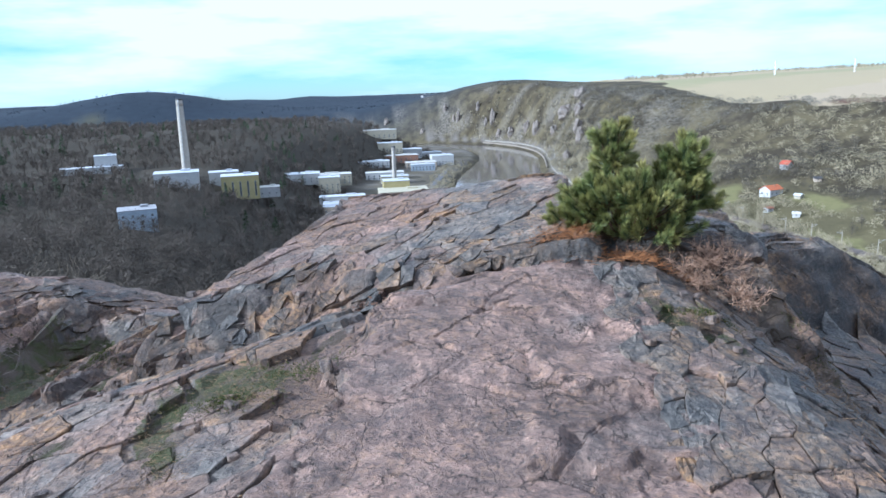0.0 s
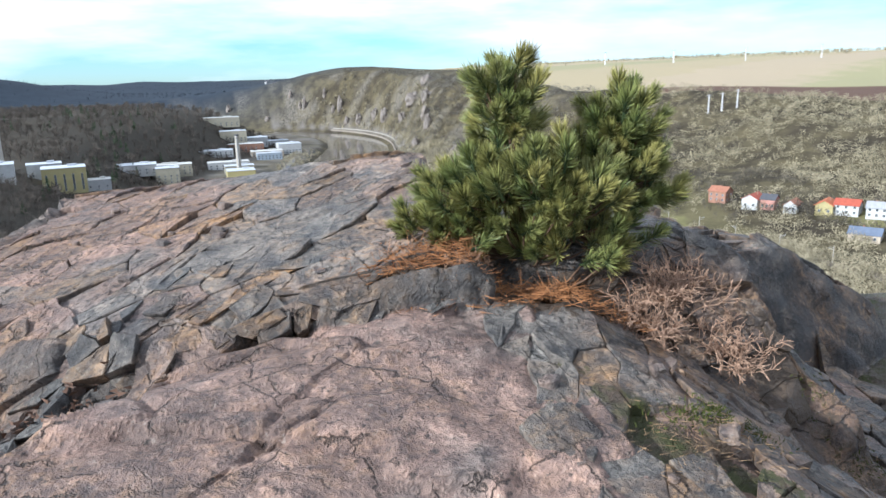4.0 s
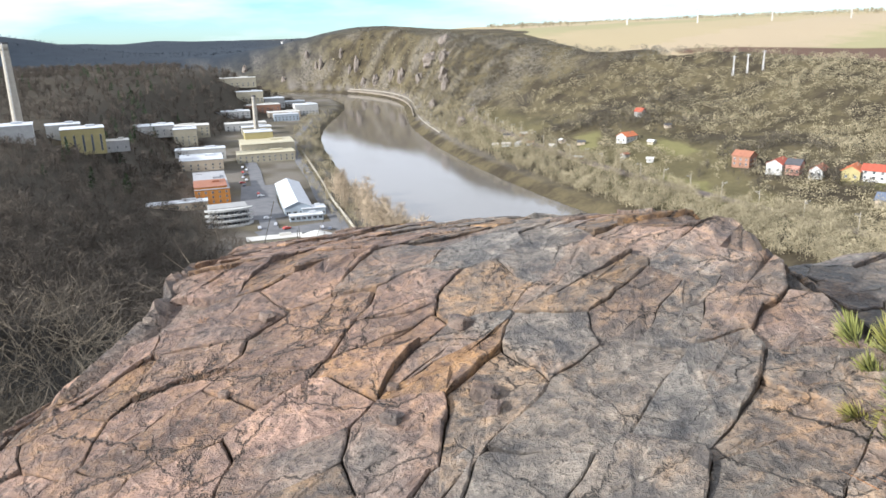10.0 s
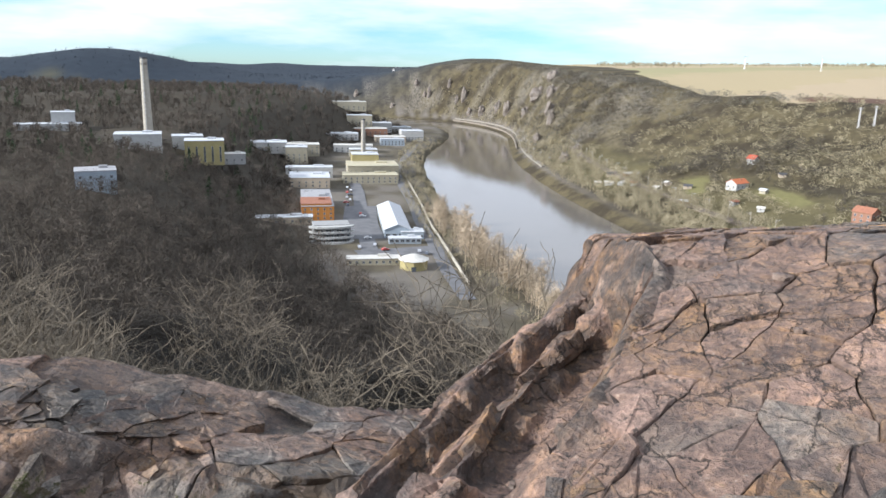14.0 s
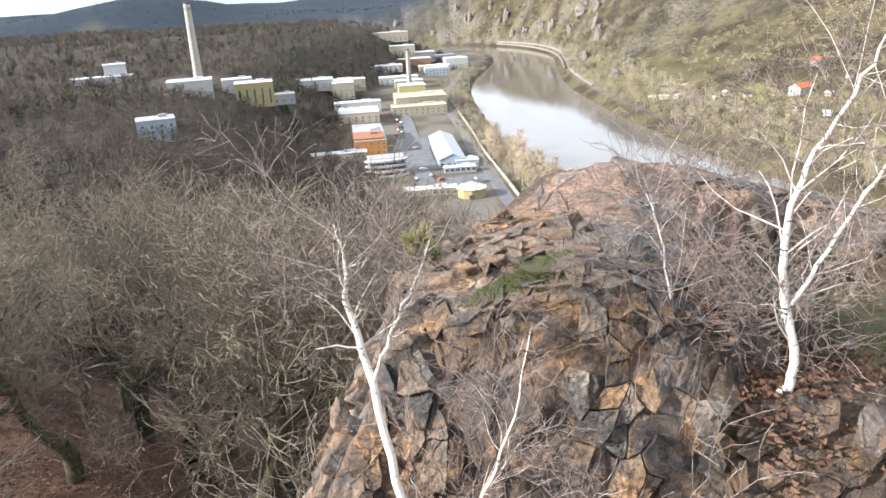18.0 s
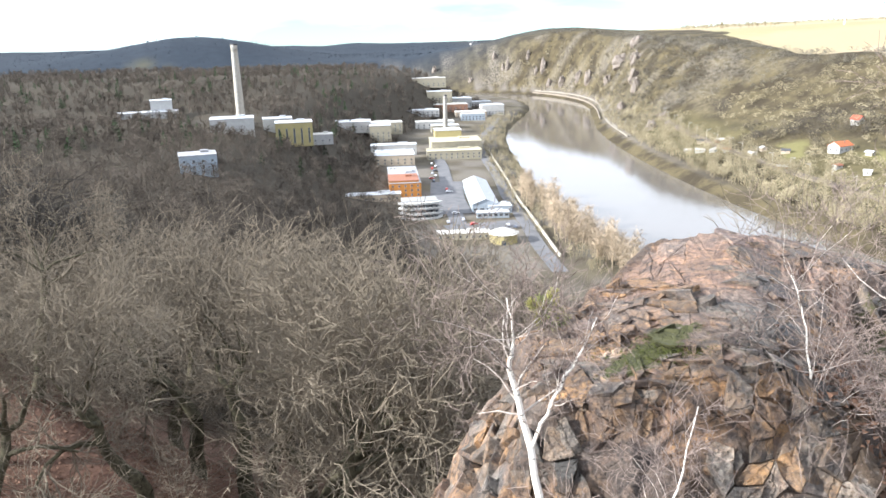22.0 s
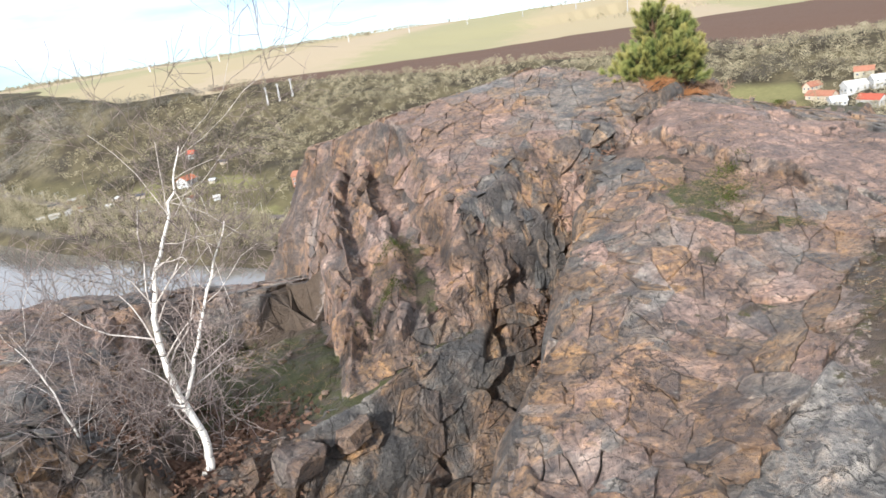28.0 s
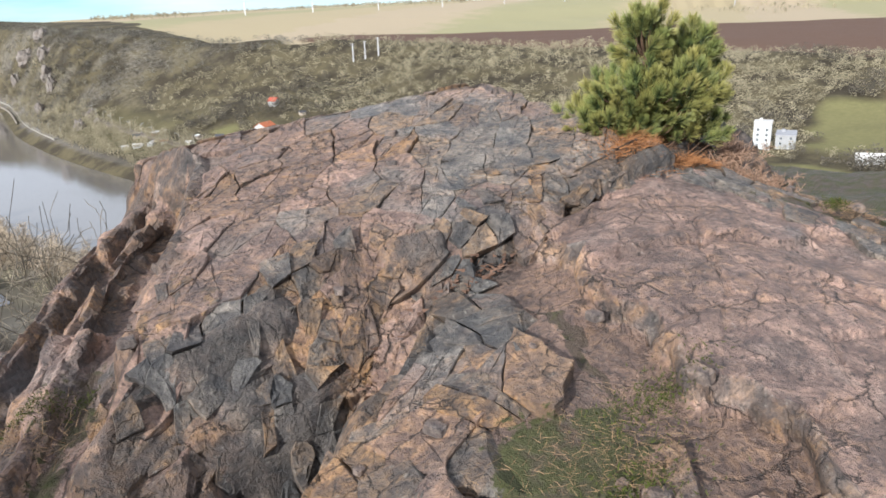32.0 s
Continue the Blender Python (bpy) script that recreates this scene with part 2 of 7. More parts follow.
def rock_material(name):
    """Hornfels: pinkish-brown weathered skin, grey faces, iron-stained breaks, moss, and black crust that also paints
    shade on steep faces.
    """
    m, n, l, b = mat(name, 0.72, 0.4)
    v = node_vec(n)
    warp = n.new("ShaderNodeVectorMath")
    warp.operation = "MULTIPLY_ADD"
    l.new(node_noise(n, l, v, 2.6, 6, 0.72, "Color"), warp.inputs[0])
    warp.inputs[1].default_value = (0.22, 0.22, 0.22)
    l.new(v, warp.inputs[2])
    w = warp.outputs[0]
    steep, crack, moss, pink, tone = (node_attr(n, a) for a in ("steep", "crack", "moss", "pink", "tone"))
    soilness = node_attr(n, "soil")
    n1, n2 = node_noise(n, l, w, 1.3, 6, 0.62), node_noise(n, l, w, 6.5, 6, 0.66)
    n3, n4 = node_noise(n, l, v, 38, 5, 0.7), node_noise(n, l, w, 17, 5, 0.65)
    k1, k2 = node_range(n, l, n2, 0.36, 0.64), node_range(n, l, n4, 0.34, 0.66)
    grey = node_mix(n, l, k1, (0.060, 0.060, 0.064), (0.235, 0.225, 0.210))
    skin = node_mix(n, l, k1, (0.120, 0.083, 0.073), (0.290, 0.205, 0.172))
    c = node_mix(n, l, node_range(n, l, node_math(n, l, "ADD", n1, node_math(n, l, "MULTIPLY", pink, 0.42)), 0.52, 0.78), grey, skin)
    c = node_mix(n, l, 0.55, c, node_mix(n, l, k2, (0.22, 0.22, 0.23), (0.76, 0.73, 0.69)), "OVERLAY")
    c = node_mix(n, l, 0.55, c, node_mix(n, l, node_range(n, l, n3, 0.36, 0.64), (0.27, 0.27, 0.28), (0.74, 0.72, 0.69)), "OVERLAY")
    # per-block tone
    c = node_mix(n, l, 0.75, c, node_mix(n, l, tone, (0.16, 0.16, 0.16), (0.82, 0.77, 0.72)), "OVERLAY")
    # iron stain, stronger on broken faces
    iron = node_math(n, l, "ADD", node_math(n, l, "MULTIPLY", node_range(n, l, n4, 0.46, 0.62), 0.28), node_math(n, l, "MULTIPLY", steep, 0.45))
    iron = node_math(n, l, "MULTIPLY", node_range(n, l, n1, 0.43, 0.54), iron)
    iron = node_math(n, l, "MINIMUM", 1.0, node_math(n, l, "ADD", iron, node_math(n, l, "MULTIPLY", node_attr(n, "iron"), node_range(n, l, n2, 0.36, 0.58, 0.15, 0.85))))
    c = node_mix(n, l, node_math(n, l, "MULTIPLY", iron, 0.85), c, node_mix(n, l, k2, (0.085, 0.042, 0.018), (0.40, 0.225, 0.090)))
    # black crust on breaks, heavier where steep: the shade of walls painted in
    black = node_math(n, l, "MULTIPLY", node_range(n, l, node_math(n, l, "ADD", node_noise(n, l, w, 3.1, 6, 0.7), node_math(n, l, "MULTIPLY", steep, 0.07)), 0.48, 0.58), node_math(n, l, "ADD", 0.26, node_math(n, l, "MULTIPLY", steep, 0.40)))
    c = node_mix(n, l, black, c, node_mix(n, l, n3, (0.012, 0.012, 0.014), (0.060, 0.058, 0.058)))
    # dark pits and specks
    c = node_mix(n, l, node_math(n, l, "MULTIPLY", node_range(n, l, node_noise(n, l, v, 24, 4, 0.75), 0.57, 0.64), 0.8), c, (0.030, 0.024, 0.021))
    # pale lichen flecks
    c = node_mix(n, l, node_math(n, l, "MULTIPLY", node_range(n, l, n3, 0.60, 0.72), 0.4), c, (0.40, 0.37, 0.31))
    # dark joint lines: soil, with the shade of open cracks painted in
    fine = n.new("ShaderNodeTexVoronoi")
    fine.feature = "DISTANCE_TO_EDGE"
    fine.inputs["Scale"].default_value = 2.6
    l.new(w, fine.inputs["Vector"])
    line = node_range(n, l, fine.outputs["Distance"], 0.0, 0.016, 1, 0)
    line = node_math(n, l, "MULTIPLY", line, node_range(n, l, n2, 0.46, 0.54))
    long = n.new("ShaderNodeTexVoronoi")
    long.feature = "DISTANCE_TO_EDGE"
    long.inputs["Scale"].default_value = 1.0
    lm = n.new("ShaderNodeMapping")
    lm.inputs["Rotation"].default_value = (0.15, -0.12, 0.5)
    lm.inputs["Scale"].default_value = (1.5, 3.6, 3.0)
    l.new(w, lm.inputs[0])
    l.new(lm.outputs[0], long.inputs["Vector"])
    split = node_math(n, l, "MULTIPLY", node_range(n, l, long.outputs["Distance"], 0.0, 0.022, 1, 0), node_range(n, l, n1, 0.50, 0.58))
    line = node_math(n, l, "MAXIMUM", line, split)
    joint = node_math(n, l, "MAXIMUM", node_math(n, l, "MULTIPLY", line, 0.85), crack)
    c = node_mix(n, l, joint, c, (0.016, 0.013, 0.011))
    # moss and soil
    mo = node_range(n, l, node_math(n, l, "ADD", moss, node_math(n, l, "MULTIPLY", node_math(n, l, "SUBTRACT", n4, 0.5), 2.2)), 0.40, 0.56)
    green = node_mix(n, l, n3, (0.017, 0.019, 0.006), (0.074, 0.074, 0.019))
    soil = node_mix(n, l, n3, (0.022, 0.015, 0.010), (0.105, 0.072, 0.047))
    c = node_mix(n, l, mo, c, node_mix(n, l, node_range(n, l, node_math(n, l, "SUBTRACT", n2, soilness), 0.42, 0.58), soil, green))
    l.new(c, b.inputs["Base Color"])
    l.new(node_range(n, l, n2, 0.3, 0.7, 0.52, 0.88), b.inputs["Roughness"])
    h = node_math(n, l, "ADD", node_math(n, l, "ADD", n4, node_math(n, l, "MULTIPLY", n3, 0.45)), node_math(n, l, "MULTIPLY", n2, 1.6))
    h = node_math(n, l, "SUBTRACT", h, node_math(n, l, "MULTIPLY", line, 1.2))
    node_bump(n, l, b, h, 0.7, 0.045)
    return m


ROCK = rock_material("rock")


# ---- the valley: ground, river ----
WATER = -98.4
# river: x, y, half width, far slope's width, plateau's height above the water, flat floor on the near side
RIVER = np.array([
    (260, -700, 55, 420, 62, 20), (225, -250, 55, 420, 62, 20), (190, 0, 55, 420, 62, 12), (165, 120, 55, 410, 62, 14),
    (122, 280, 57, 390, 63, 70), (92, 400, 55, 370, 66, 100), (76, 520, 53, 330, 66, 105), (66, 640, 51, 260, 70, 105),
    (60, 760, 53, 200, 77, 100), (68, 880, 49, 130, 83, 80), (92, 1020, 45, 90, 96, 60), (104, 1180, 42, 85, 102, 60),
    (60, 1360, 42, 95, 108, 100), (-80, 1480, 42, 130, 92, 100), (-300, 1560, 42, 200, 50, 60), (-900, 1700, 42, 300, 40, 40)], float)
_k = np.linspace(0, len(RIVER) - 1, 460)
RIV = np.stack([np.interp(_k, np.arange(len(RIVER)), RIVER[:, c]) for c in range(6)], 1)
for _ in range(3):
    RIV[12:-12] = sum(RIV[12 + s:len(RIV) - 12 + s] for s in range(-12, 13)) / 25
_tan = np.gradient(RIV[:, :2], axis=0)
_tan /= np.linalg.norm(_tan, axis=1)[:, None]


def river_side(x, y):
    """Signed distance from the river's line (plus: the far, eastern side) and the river's numbers there."""
    s, idx = np.empty(len(x)), np.empty(len(x), int)
    for a in range(0, len(x), 20000):
        dx, dy = x[a:a + 20000, None] - RIV[None, :, 0], y[a:a + 20000, None] - RIV[None, :, 1]
        k = np.argmin(dx * dx + dy * dy, 1)
        r = np.arange(len(k))
        side = np.sign(_tan[k, 1] * dx[r, k] - _tan[k, 0] * dy[r, k])
        s[a:a + 20000], idx[a:a + 20000] = side * np.hypot(dx[r, k], dy[r, k]), k
    return s, RIV[idx]


def ground_z(x, y):
    x, y = np.asarray(x, float), np.asarray(y, float)
    shape = x.shape
    x, y = x.ravel(), y.ravel()
    s, rv = river_side(x, y)
    q = np.stack([x, y, 0 * x], 1)
    rough = 3.0 * value_noise(q / 55, 3) + 1.2 * value_noise(q / 17, 4)
    bank = np.abs(s) - rv[:, 2]
    # far side
    v = bank / rv[:, 3]
    wide = smooth(60, 240, rv[:, 3])
    gentle = 0.40 * np.clip(v / 0.45, 0, 1) + 0.60 * smooth(0.40, 1.0, v)
    steep = smooth(0.06, 0.85, v)
    far = rv[:, 4] * (wide * gentle + (1 - wide) * steep) + 3 * smooth(0, 10, bank)
    beyond = np.clip(bank - rv[:, 3], 0, None)
    west = smooth(150, -500, x)
    far += (0.0205 - 0.0045 * west - 0.008 * smooth(1300, 3000, x)) * beyond + 18 * west * smooth(1200, 2300, beyond)
    far += (9 * smooth(0.2, 0.6, v) * (1 - smooth(0.9, 1.6, v)) + 8 * smooth(900, 2200, beyond)) * value_noise(q / 210 + 7, 5)
    far += rough * smooth(0.1, 0.5, v) * (1 - 0.75 * smooth(0.9, 1.2, v))
    far += 24 * np.exp(-((x - 130) / 150) ** 2 - ((y - 1720) / 150) ** 2) + 12 * np.exp(-((x + 60) / 60) ** 2 - ((y - 1950) / 120) ** 2)
    far += 84 * np.exp(-((x + 880) / 310) ** 2 - ((y - 2150) / 420) ** 2) + 40 * np.exp(-((x + 1500) / 500) ** 2 - ((y - 2500) / 500) ** 2)
    # near side: valley floor, terrace, wooded hill
    inland = bank - rv[:, 5]
    near = 4.0 * smooth(0, 12, bank) + 0.012 * np.clip(bank, 0, 80)
    near += 37 * smooth(0, 120, inland)
    near += smooth(20, 200, inland) * (22 * smooth(560, 900, y) * (1 - smooth(1150, 1450, y)) + rough)
    near += 56 * smooth(1900, 3600, y) + 30 * smooth(900, 2600, -x) + 10 * value_noise(q / 400, 8) * smooth(300, 900, inland)
    z = np.where(s > 0, far, near)
    z = np.where(bank < 0, -4.0 * smooth(0, -12, bank), z) + WATER
    # the hill with the lookout rocks
    d = np.hypot(np.clip(y - 2 + 0.75 * np.minimum(x, 0), 0, None), np.clip(x - 2, 0, None))
    r = np.hypot(x, y)
    hill = -5.0 - 92 * (1 - np.exp(-d / 118)) - 0.045 * r + 0.8 * value_noise(q / 9, 6) * smooth(3, 12, r)
    k = 6.0
    top = np.maximum(hill, z)
    z = top + k * np.log(np.exp((hill - top) / k) + np.exp((z - top) / k)) * smooth(40, 120, r) * smooth(0, 25, bank)
    return z.reshape(shape)


# meadows on the far side: x, y, half length, half width, turn
MEADOWS = ((447, 172, 52, 24, 22), (212, 530, 24, 8, 70), (218, 400, 26, 6, 105), (220, 352, 30, 6, 105), (246, 470, 26, 9, 95), (300, 300, 40, 14, 100), (345, 140, 36, 14, 95), (300, 215, 34, 14, 110))


def meadow_at(x, y):
    m = np.zeros(len(x))
    q = np.stack([x, y, 0 * x], 1)
    x, y = x + 6 * value_noise(q / 18, 29), y + 6 * value_noise(q / 18, 30)
    for mx, my, la, lb, turn in MEADOWS:
        c, s = math.cos(radians(turn)), math.sin(radians(turn))
        m = np.maximum(m, smooth(1.2, 0.8, np.maximum(np.abs((x - mx) * c + (y - my) * s) / la, np.abs(-(x - mx) * s + (y - my) * c) / lb)))
    return m


def ground_material():
    m, n, l, b = mat("ground", 0.95, 0.1)
    v = node_vec(n)
    wood, field, grass, rockf, track, meadow = (node_attr(n, a) for a in ("wood", "field", "grass", "rockface", "track", "meadow"))
    n1, n2, n3 = node_noise(n, l, v, 0.035, 6), node_noise(n, l, v, 0.3, 6, 0.7), node_noise(n, l, v, 4.0, 5, 0.7)
    # scrub floor kept dark: the shade between bushes is painted into it
    scrub = node_mix(n, l, n2, (0.020, 0.017, 0.012), (0.066, 0.054, 0.036))
    scrub = node_mix(n, l, node_range(n, l, n1, 0.42, 0.6), scrub, node_mix(n, l, n2, (0.050, 0.042, 0.025), (0.135, 0.112, 0.064)))
    leaf = node_mix(n, l, n3, (0.044, 0.026, 0.019), (0.150, 0.088, 0.064))
    floor = node_mix(n, l, node_attr(n, "near"), node_mix(n, l, n2, (0.026, 0.023, 0.018), (0.082, 0.070, 0.054)), leaf)
    c = node_mix(n, l, wood, scrub, floor)
    # far forest floor: distance haze is put into this bluish colour
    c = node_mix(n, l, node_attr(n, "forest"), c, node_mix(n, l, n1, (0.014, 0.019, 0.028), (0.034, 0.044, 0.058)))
    c = node_mix(n, l, grass, c, node_mix(n, l, n2, (0.075, 0.068, 0.034), (0.160, 0.138, 0.068)))
    c = node_mix(n, l, meadow, c, node_mix(n, l, n2, (0.095, 0.090, 0.040), (0.190, 0.172, 0.078)))
    # plateau: strips of stubble, winter corn and ploughland
    sep = n.new("ShaderNodeSeparateXYZ")
    l.new(v, sep.inputs[0])
    band = node_math(n, l, "ADD", node_math(n, l, "MULTIPLY", sep.outputs[0], -0.0010), node_math(n, l, "MULTIPLY", sep.outputs[1], 0.0016))
    wob = node_math(n, l, "ADD", band, node_math(n, l, "MULTIPLY", n1, 0.25))
    tri = node_math(n, l, "FRACT", wob)
    strip = node_mix(n, l, node_range(n, l, tri, 0.30, 0.40), (0.35, 0.29, 0.180), (0.29, 0.268, 0.150))
    strip = node_mix(n, l, node_range(n, l, tri, 0.68, 0.76), strip, (0.37, 0.30, 0.205))
    strip = node_mix(n, l, node_math(n, l, "MULTIPLY", n2, 0.3), strip, (0.16, 0.12, 0.07))
    c = node_mix(n, l, node_range(n, l, field, 0.4, 0.6), c, strip)
    ploughed = node_mix(n, l, n2, (0.075, 0.045, 0.033), (0.135, 0.085, 0.06))
    c = node_mix(n, l, node_range(n, l, node_attr(n, "plough"), 0.4, 0.6), c, ploughed)
    stone = node_mix(n, l, n2, (0.085, 0.076, 0.066), (0.27, 0.245, 0.21))
    c = node_mix(n, l, node_math(n, l, "MULTIPLY", rockf, node_range(n, l, n2, 0.38, 0.6)), c, stone)
    c = node_mix(n, l, track, c, node_mix(n, l, n3, (0.10, 0.09, 0.08), (0.21, 0.19, 0.17)))
    l.new(c, b.inputs["Base Color"])
    node_bump(n, l, b, n3, 0.5, 0.12)
    return m


def build_ground():
    # rings round the lookout: close together where they are near, and in the open view
    ang = np.radians(np.concatenate([np.arange(-75, 100, 0.36), np.arange(100, 285, 4.0)]))
    rad = np.concatenate([[0.5, 2, 4, 5, 6, 7, 8, 9, 10, 11, 12, 13, 14, 15, 16, 17.5, 19, 21, 23, 25, 27, 29, 31, 33, 35, 38, 42], np.geomspace(46, 280, 34), np.geomspace(290, 1500, 128), np.geomspace(1560, 4750, 26)])
    a, r = np.meshgrid(np.r_[ang, ang[0] + 2 * np.pi], rad)
    x, y = r * np.sin(a), r * np.cos(a)
    z = ground_z(x, y)
    xf, yf = x.ravel(), y.ravel()
    f = grid_faces(len(ang) + 1, len(rad))
    ob = mesh_from("ground", np.stack([xf, yf, z.ravel()], 1), f[:, ::-1], ground_material(), shade=True)
    s, rv = river_side(xf, yf)
    bank = np.abs(s) - rv[:, 2]
    beyond = (bank - rv[:, 3] * 0.98)
    far = s > 0
    az = np.degrees(np.arctan2(xf, yf))
    field = smooth(-8, 8, beyond - 330 * (1 - smooth(2, 24, az)) + 22 * value_noise(np.stack([xf, yf, 0 * xf], 1) / 45, 13)) * far * smooth(0, 5, az)
    rr = np.hypot(xf, yf)
    plough = field * smooth(26, 30, az)  * (1 - smooth(70, 150, beyond - (az - 30) * 9))
    set_values(ob, "field", field)
    set_values(ob, "plough", plough)
    set_values(ob, "near", smooth(70, 30, rr))
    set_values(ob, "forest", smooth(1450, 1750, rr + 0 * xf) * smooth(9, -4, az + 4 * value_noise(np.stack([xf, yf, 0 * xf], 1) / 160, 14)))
    set_values(ob, "meadow", meadow_at(xf, yf))
    set_values(ob, "wood", np.maximum((~far) * smooth(-10, 10, bank - rv[:, 5] * 0.9), 0.0 * smooth(1500, 1700, np.hypot(xf, yf))))
    vf = bank / rv[:, 3]
    set_values(ob, "grass", far * (smooth(16, 30, bank) * (1 - smooth(0.28, 0.42, vf)) * smooth(120, 260, rv[:, 3])
                                  * smooth(-0.15, 0.25, value_noise(np.stack([xf, yf, 0 * xf], 1) / 70, 11))) * 0.55 + (~far) * smooth(4, 12, bank) * (1 - smooth(0, 12, bank - rv[:, 5])) * 0.15)
    set_values(ob, "rockface", 0.7 * far * smooth(260, 120, rv[:, 3]) * smooth(0.05, 0.2, vf) * (1 - smooth(0.8, 1.0, vf)) * smooth(0.0, 0.35, value_noise(np.stack([xf, yf, 0 * xf], 1) / 26, 12)))
    set_values(ob, "track", far * smooth(9, 11, bank) * (1 - smooth(17, 19, bank)) * smooth(300, 900, yf) * 0.8 + (~far) * smooth(4, 12, bank) * (1 - smooth(0, 14, bank - rv[:, 5])) * smooth(200, 300, yf) * (0.3 + 0.5 * smooth(-0.2, 0.3, value_noise(np.stack([xf, yf, 0 * xf], 1) / 20, 24))))
    return tagged(ob, "wooded river valley with ploughed plateau under thin winter light", "ground", kind="structure")


def water_material():
    m, n, l, b = mat("river_water", 0.06, 1.0)
    b.inputs["Base Color"].default_value = (0.12, 0.108, 0.098, 1)
    v = node_vec(n)
    mp = n.new("ShaderNodeMapping")
    mp.inputs["Scale"].default_value = (1.0, 0.35, 1.0)
    l.new(v, mp.inputs[0])
    h = node_math(n, l, "ADD", node_noise(n, l, mp.outputs[0], 0.35, 6, 0.65), node_math(n, l, "MULTIPLY", node_noise(n, l, v, 0.03, 3), 0.8))
    l.new(node_range(n, l, node_noise(n, l, mp.outputs[0], 0.022, 4), 0.42, 0.62, 0.02, 0.09), b.inputs["Roughness"])
    node_bump(n, l, b, h, 0.10, 0.30)
    return m


def build_river():
    w = RIV[:, 2:3] + 6
    nrm = np.stack([_tan[:, 1], -_tan[:, 0]], 1)
    t = np.linspace(-1, 1, 9)
    p = RIV[:, None, :2] + nrm[:, None] * (w[:, None] * t[None, :, None])
    v = np.concatenate([p.reshape(-1, 2), np.full((len(RIV) * 9, 1), WATER)], 1)
    ob = mesh_from("river", v, grid_faces(9, len(RIV))[:, ::-1], water_material(), shade=True)
    return tagged(ob, "wide calm brown river reflecting the pale sky", "river", kind="structure")


build_ground()
build_river()


# ---- the lookout rocks ----
def slab(x, y, top, inside, edges):
    """Height of a block round the point inside: its top, cut down beyond each edge (px, py, qx, qy, slope)."""
    drop = np.zeros_like(x)
    for px, py, qx, qy, slope in edges:
        ln = math.hypot(qx - px, qy - py)
        nx, ny = -(qy - py) / ln, (qx - px) / ln
        if (inside[0] - px) * nx + (inside[1] - py) * ny > 0:
            nx, ny = -nx, -ny
        drop = np.maximum(drop, slope * ((x - px) * nx + (y - py) * ny))
    return top - drop


# the worn skin of the big slab ends in a low ragged step: y, x
SKIN_Y = (2.0, 3.25, 3.54, 3.84, 4.20, 4.34, 4.53, 5.10, 5.69, 6.20)
SKIN_X = (-1.30, -1.12, -1.00, -0.86, -0.68, -0.80, -0.72, -0.58, -0.25, 0.10)


def skin_side(x, y):
    """Distance to the right of the skin's edge."""
    return x - np.interp(y, SKIN_Y, SKIN_X) + 0.05 * np.sin(y * 9.0) + 0.03 * np.sin(y * 23.0 + 1)


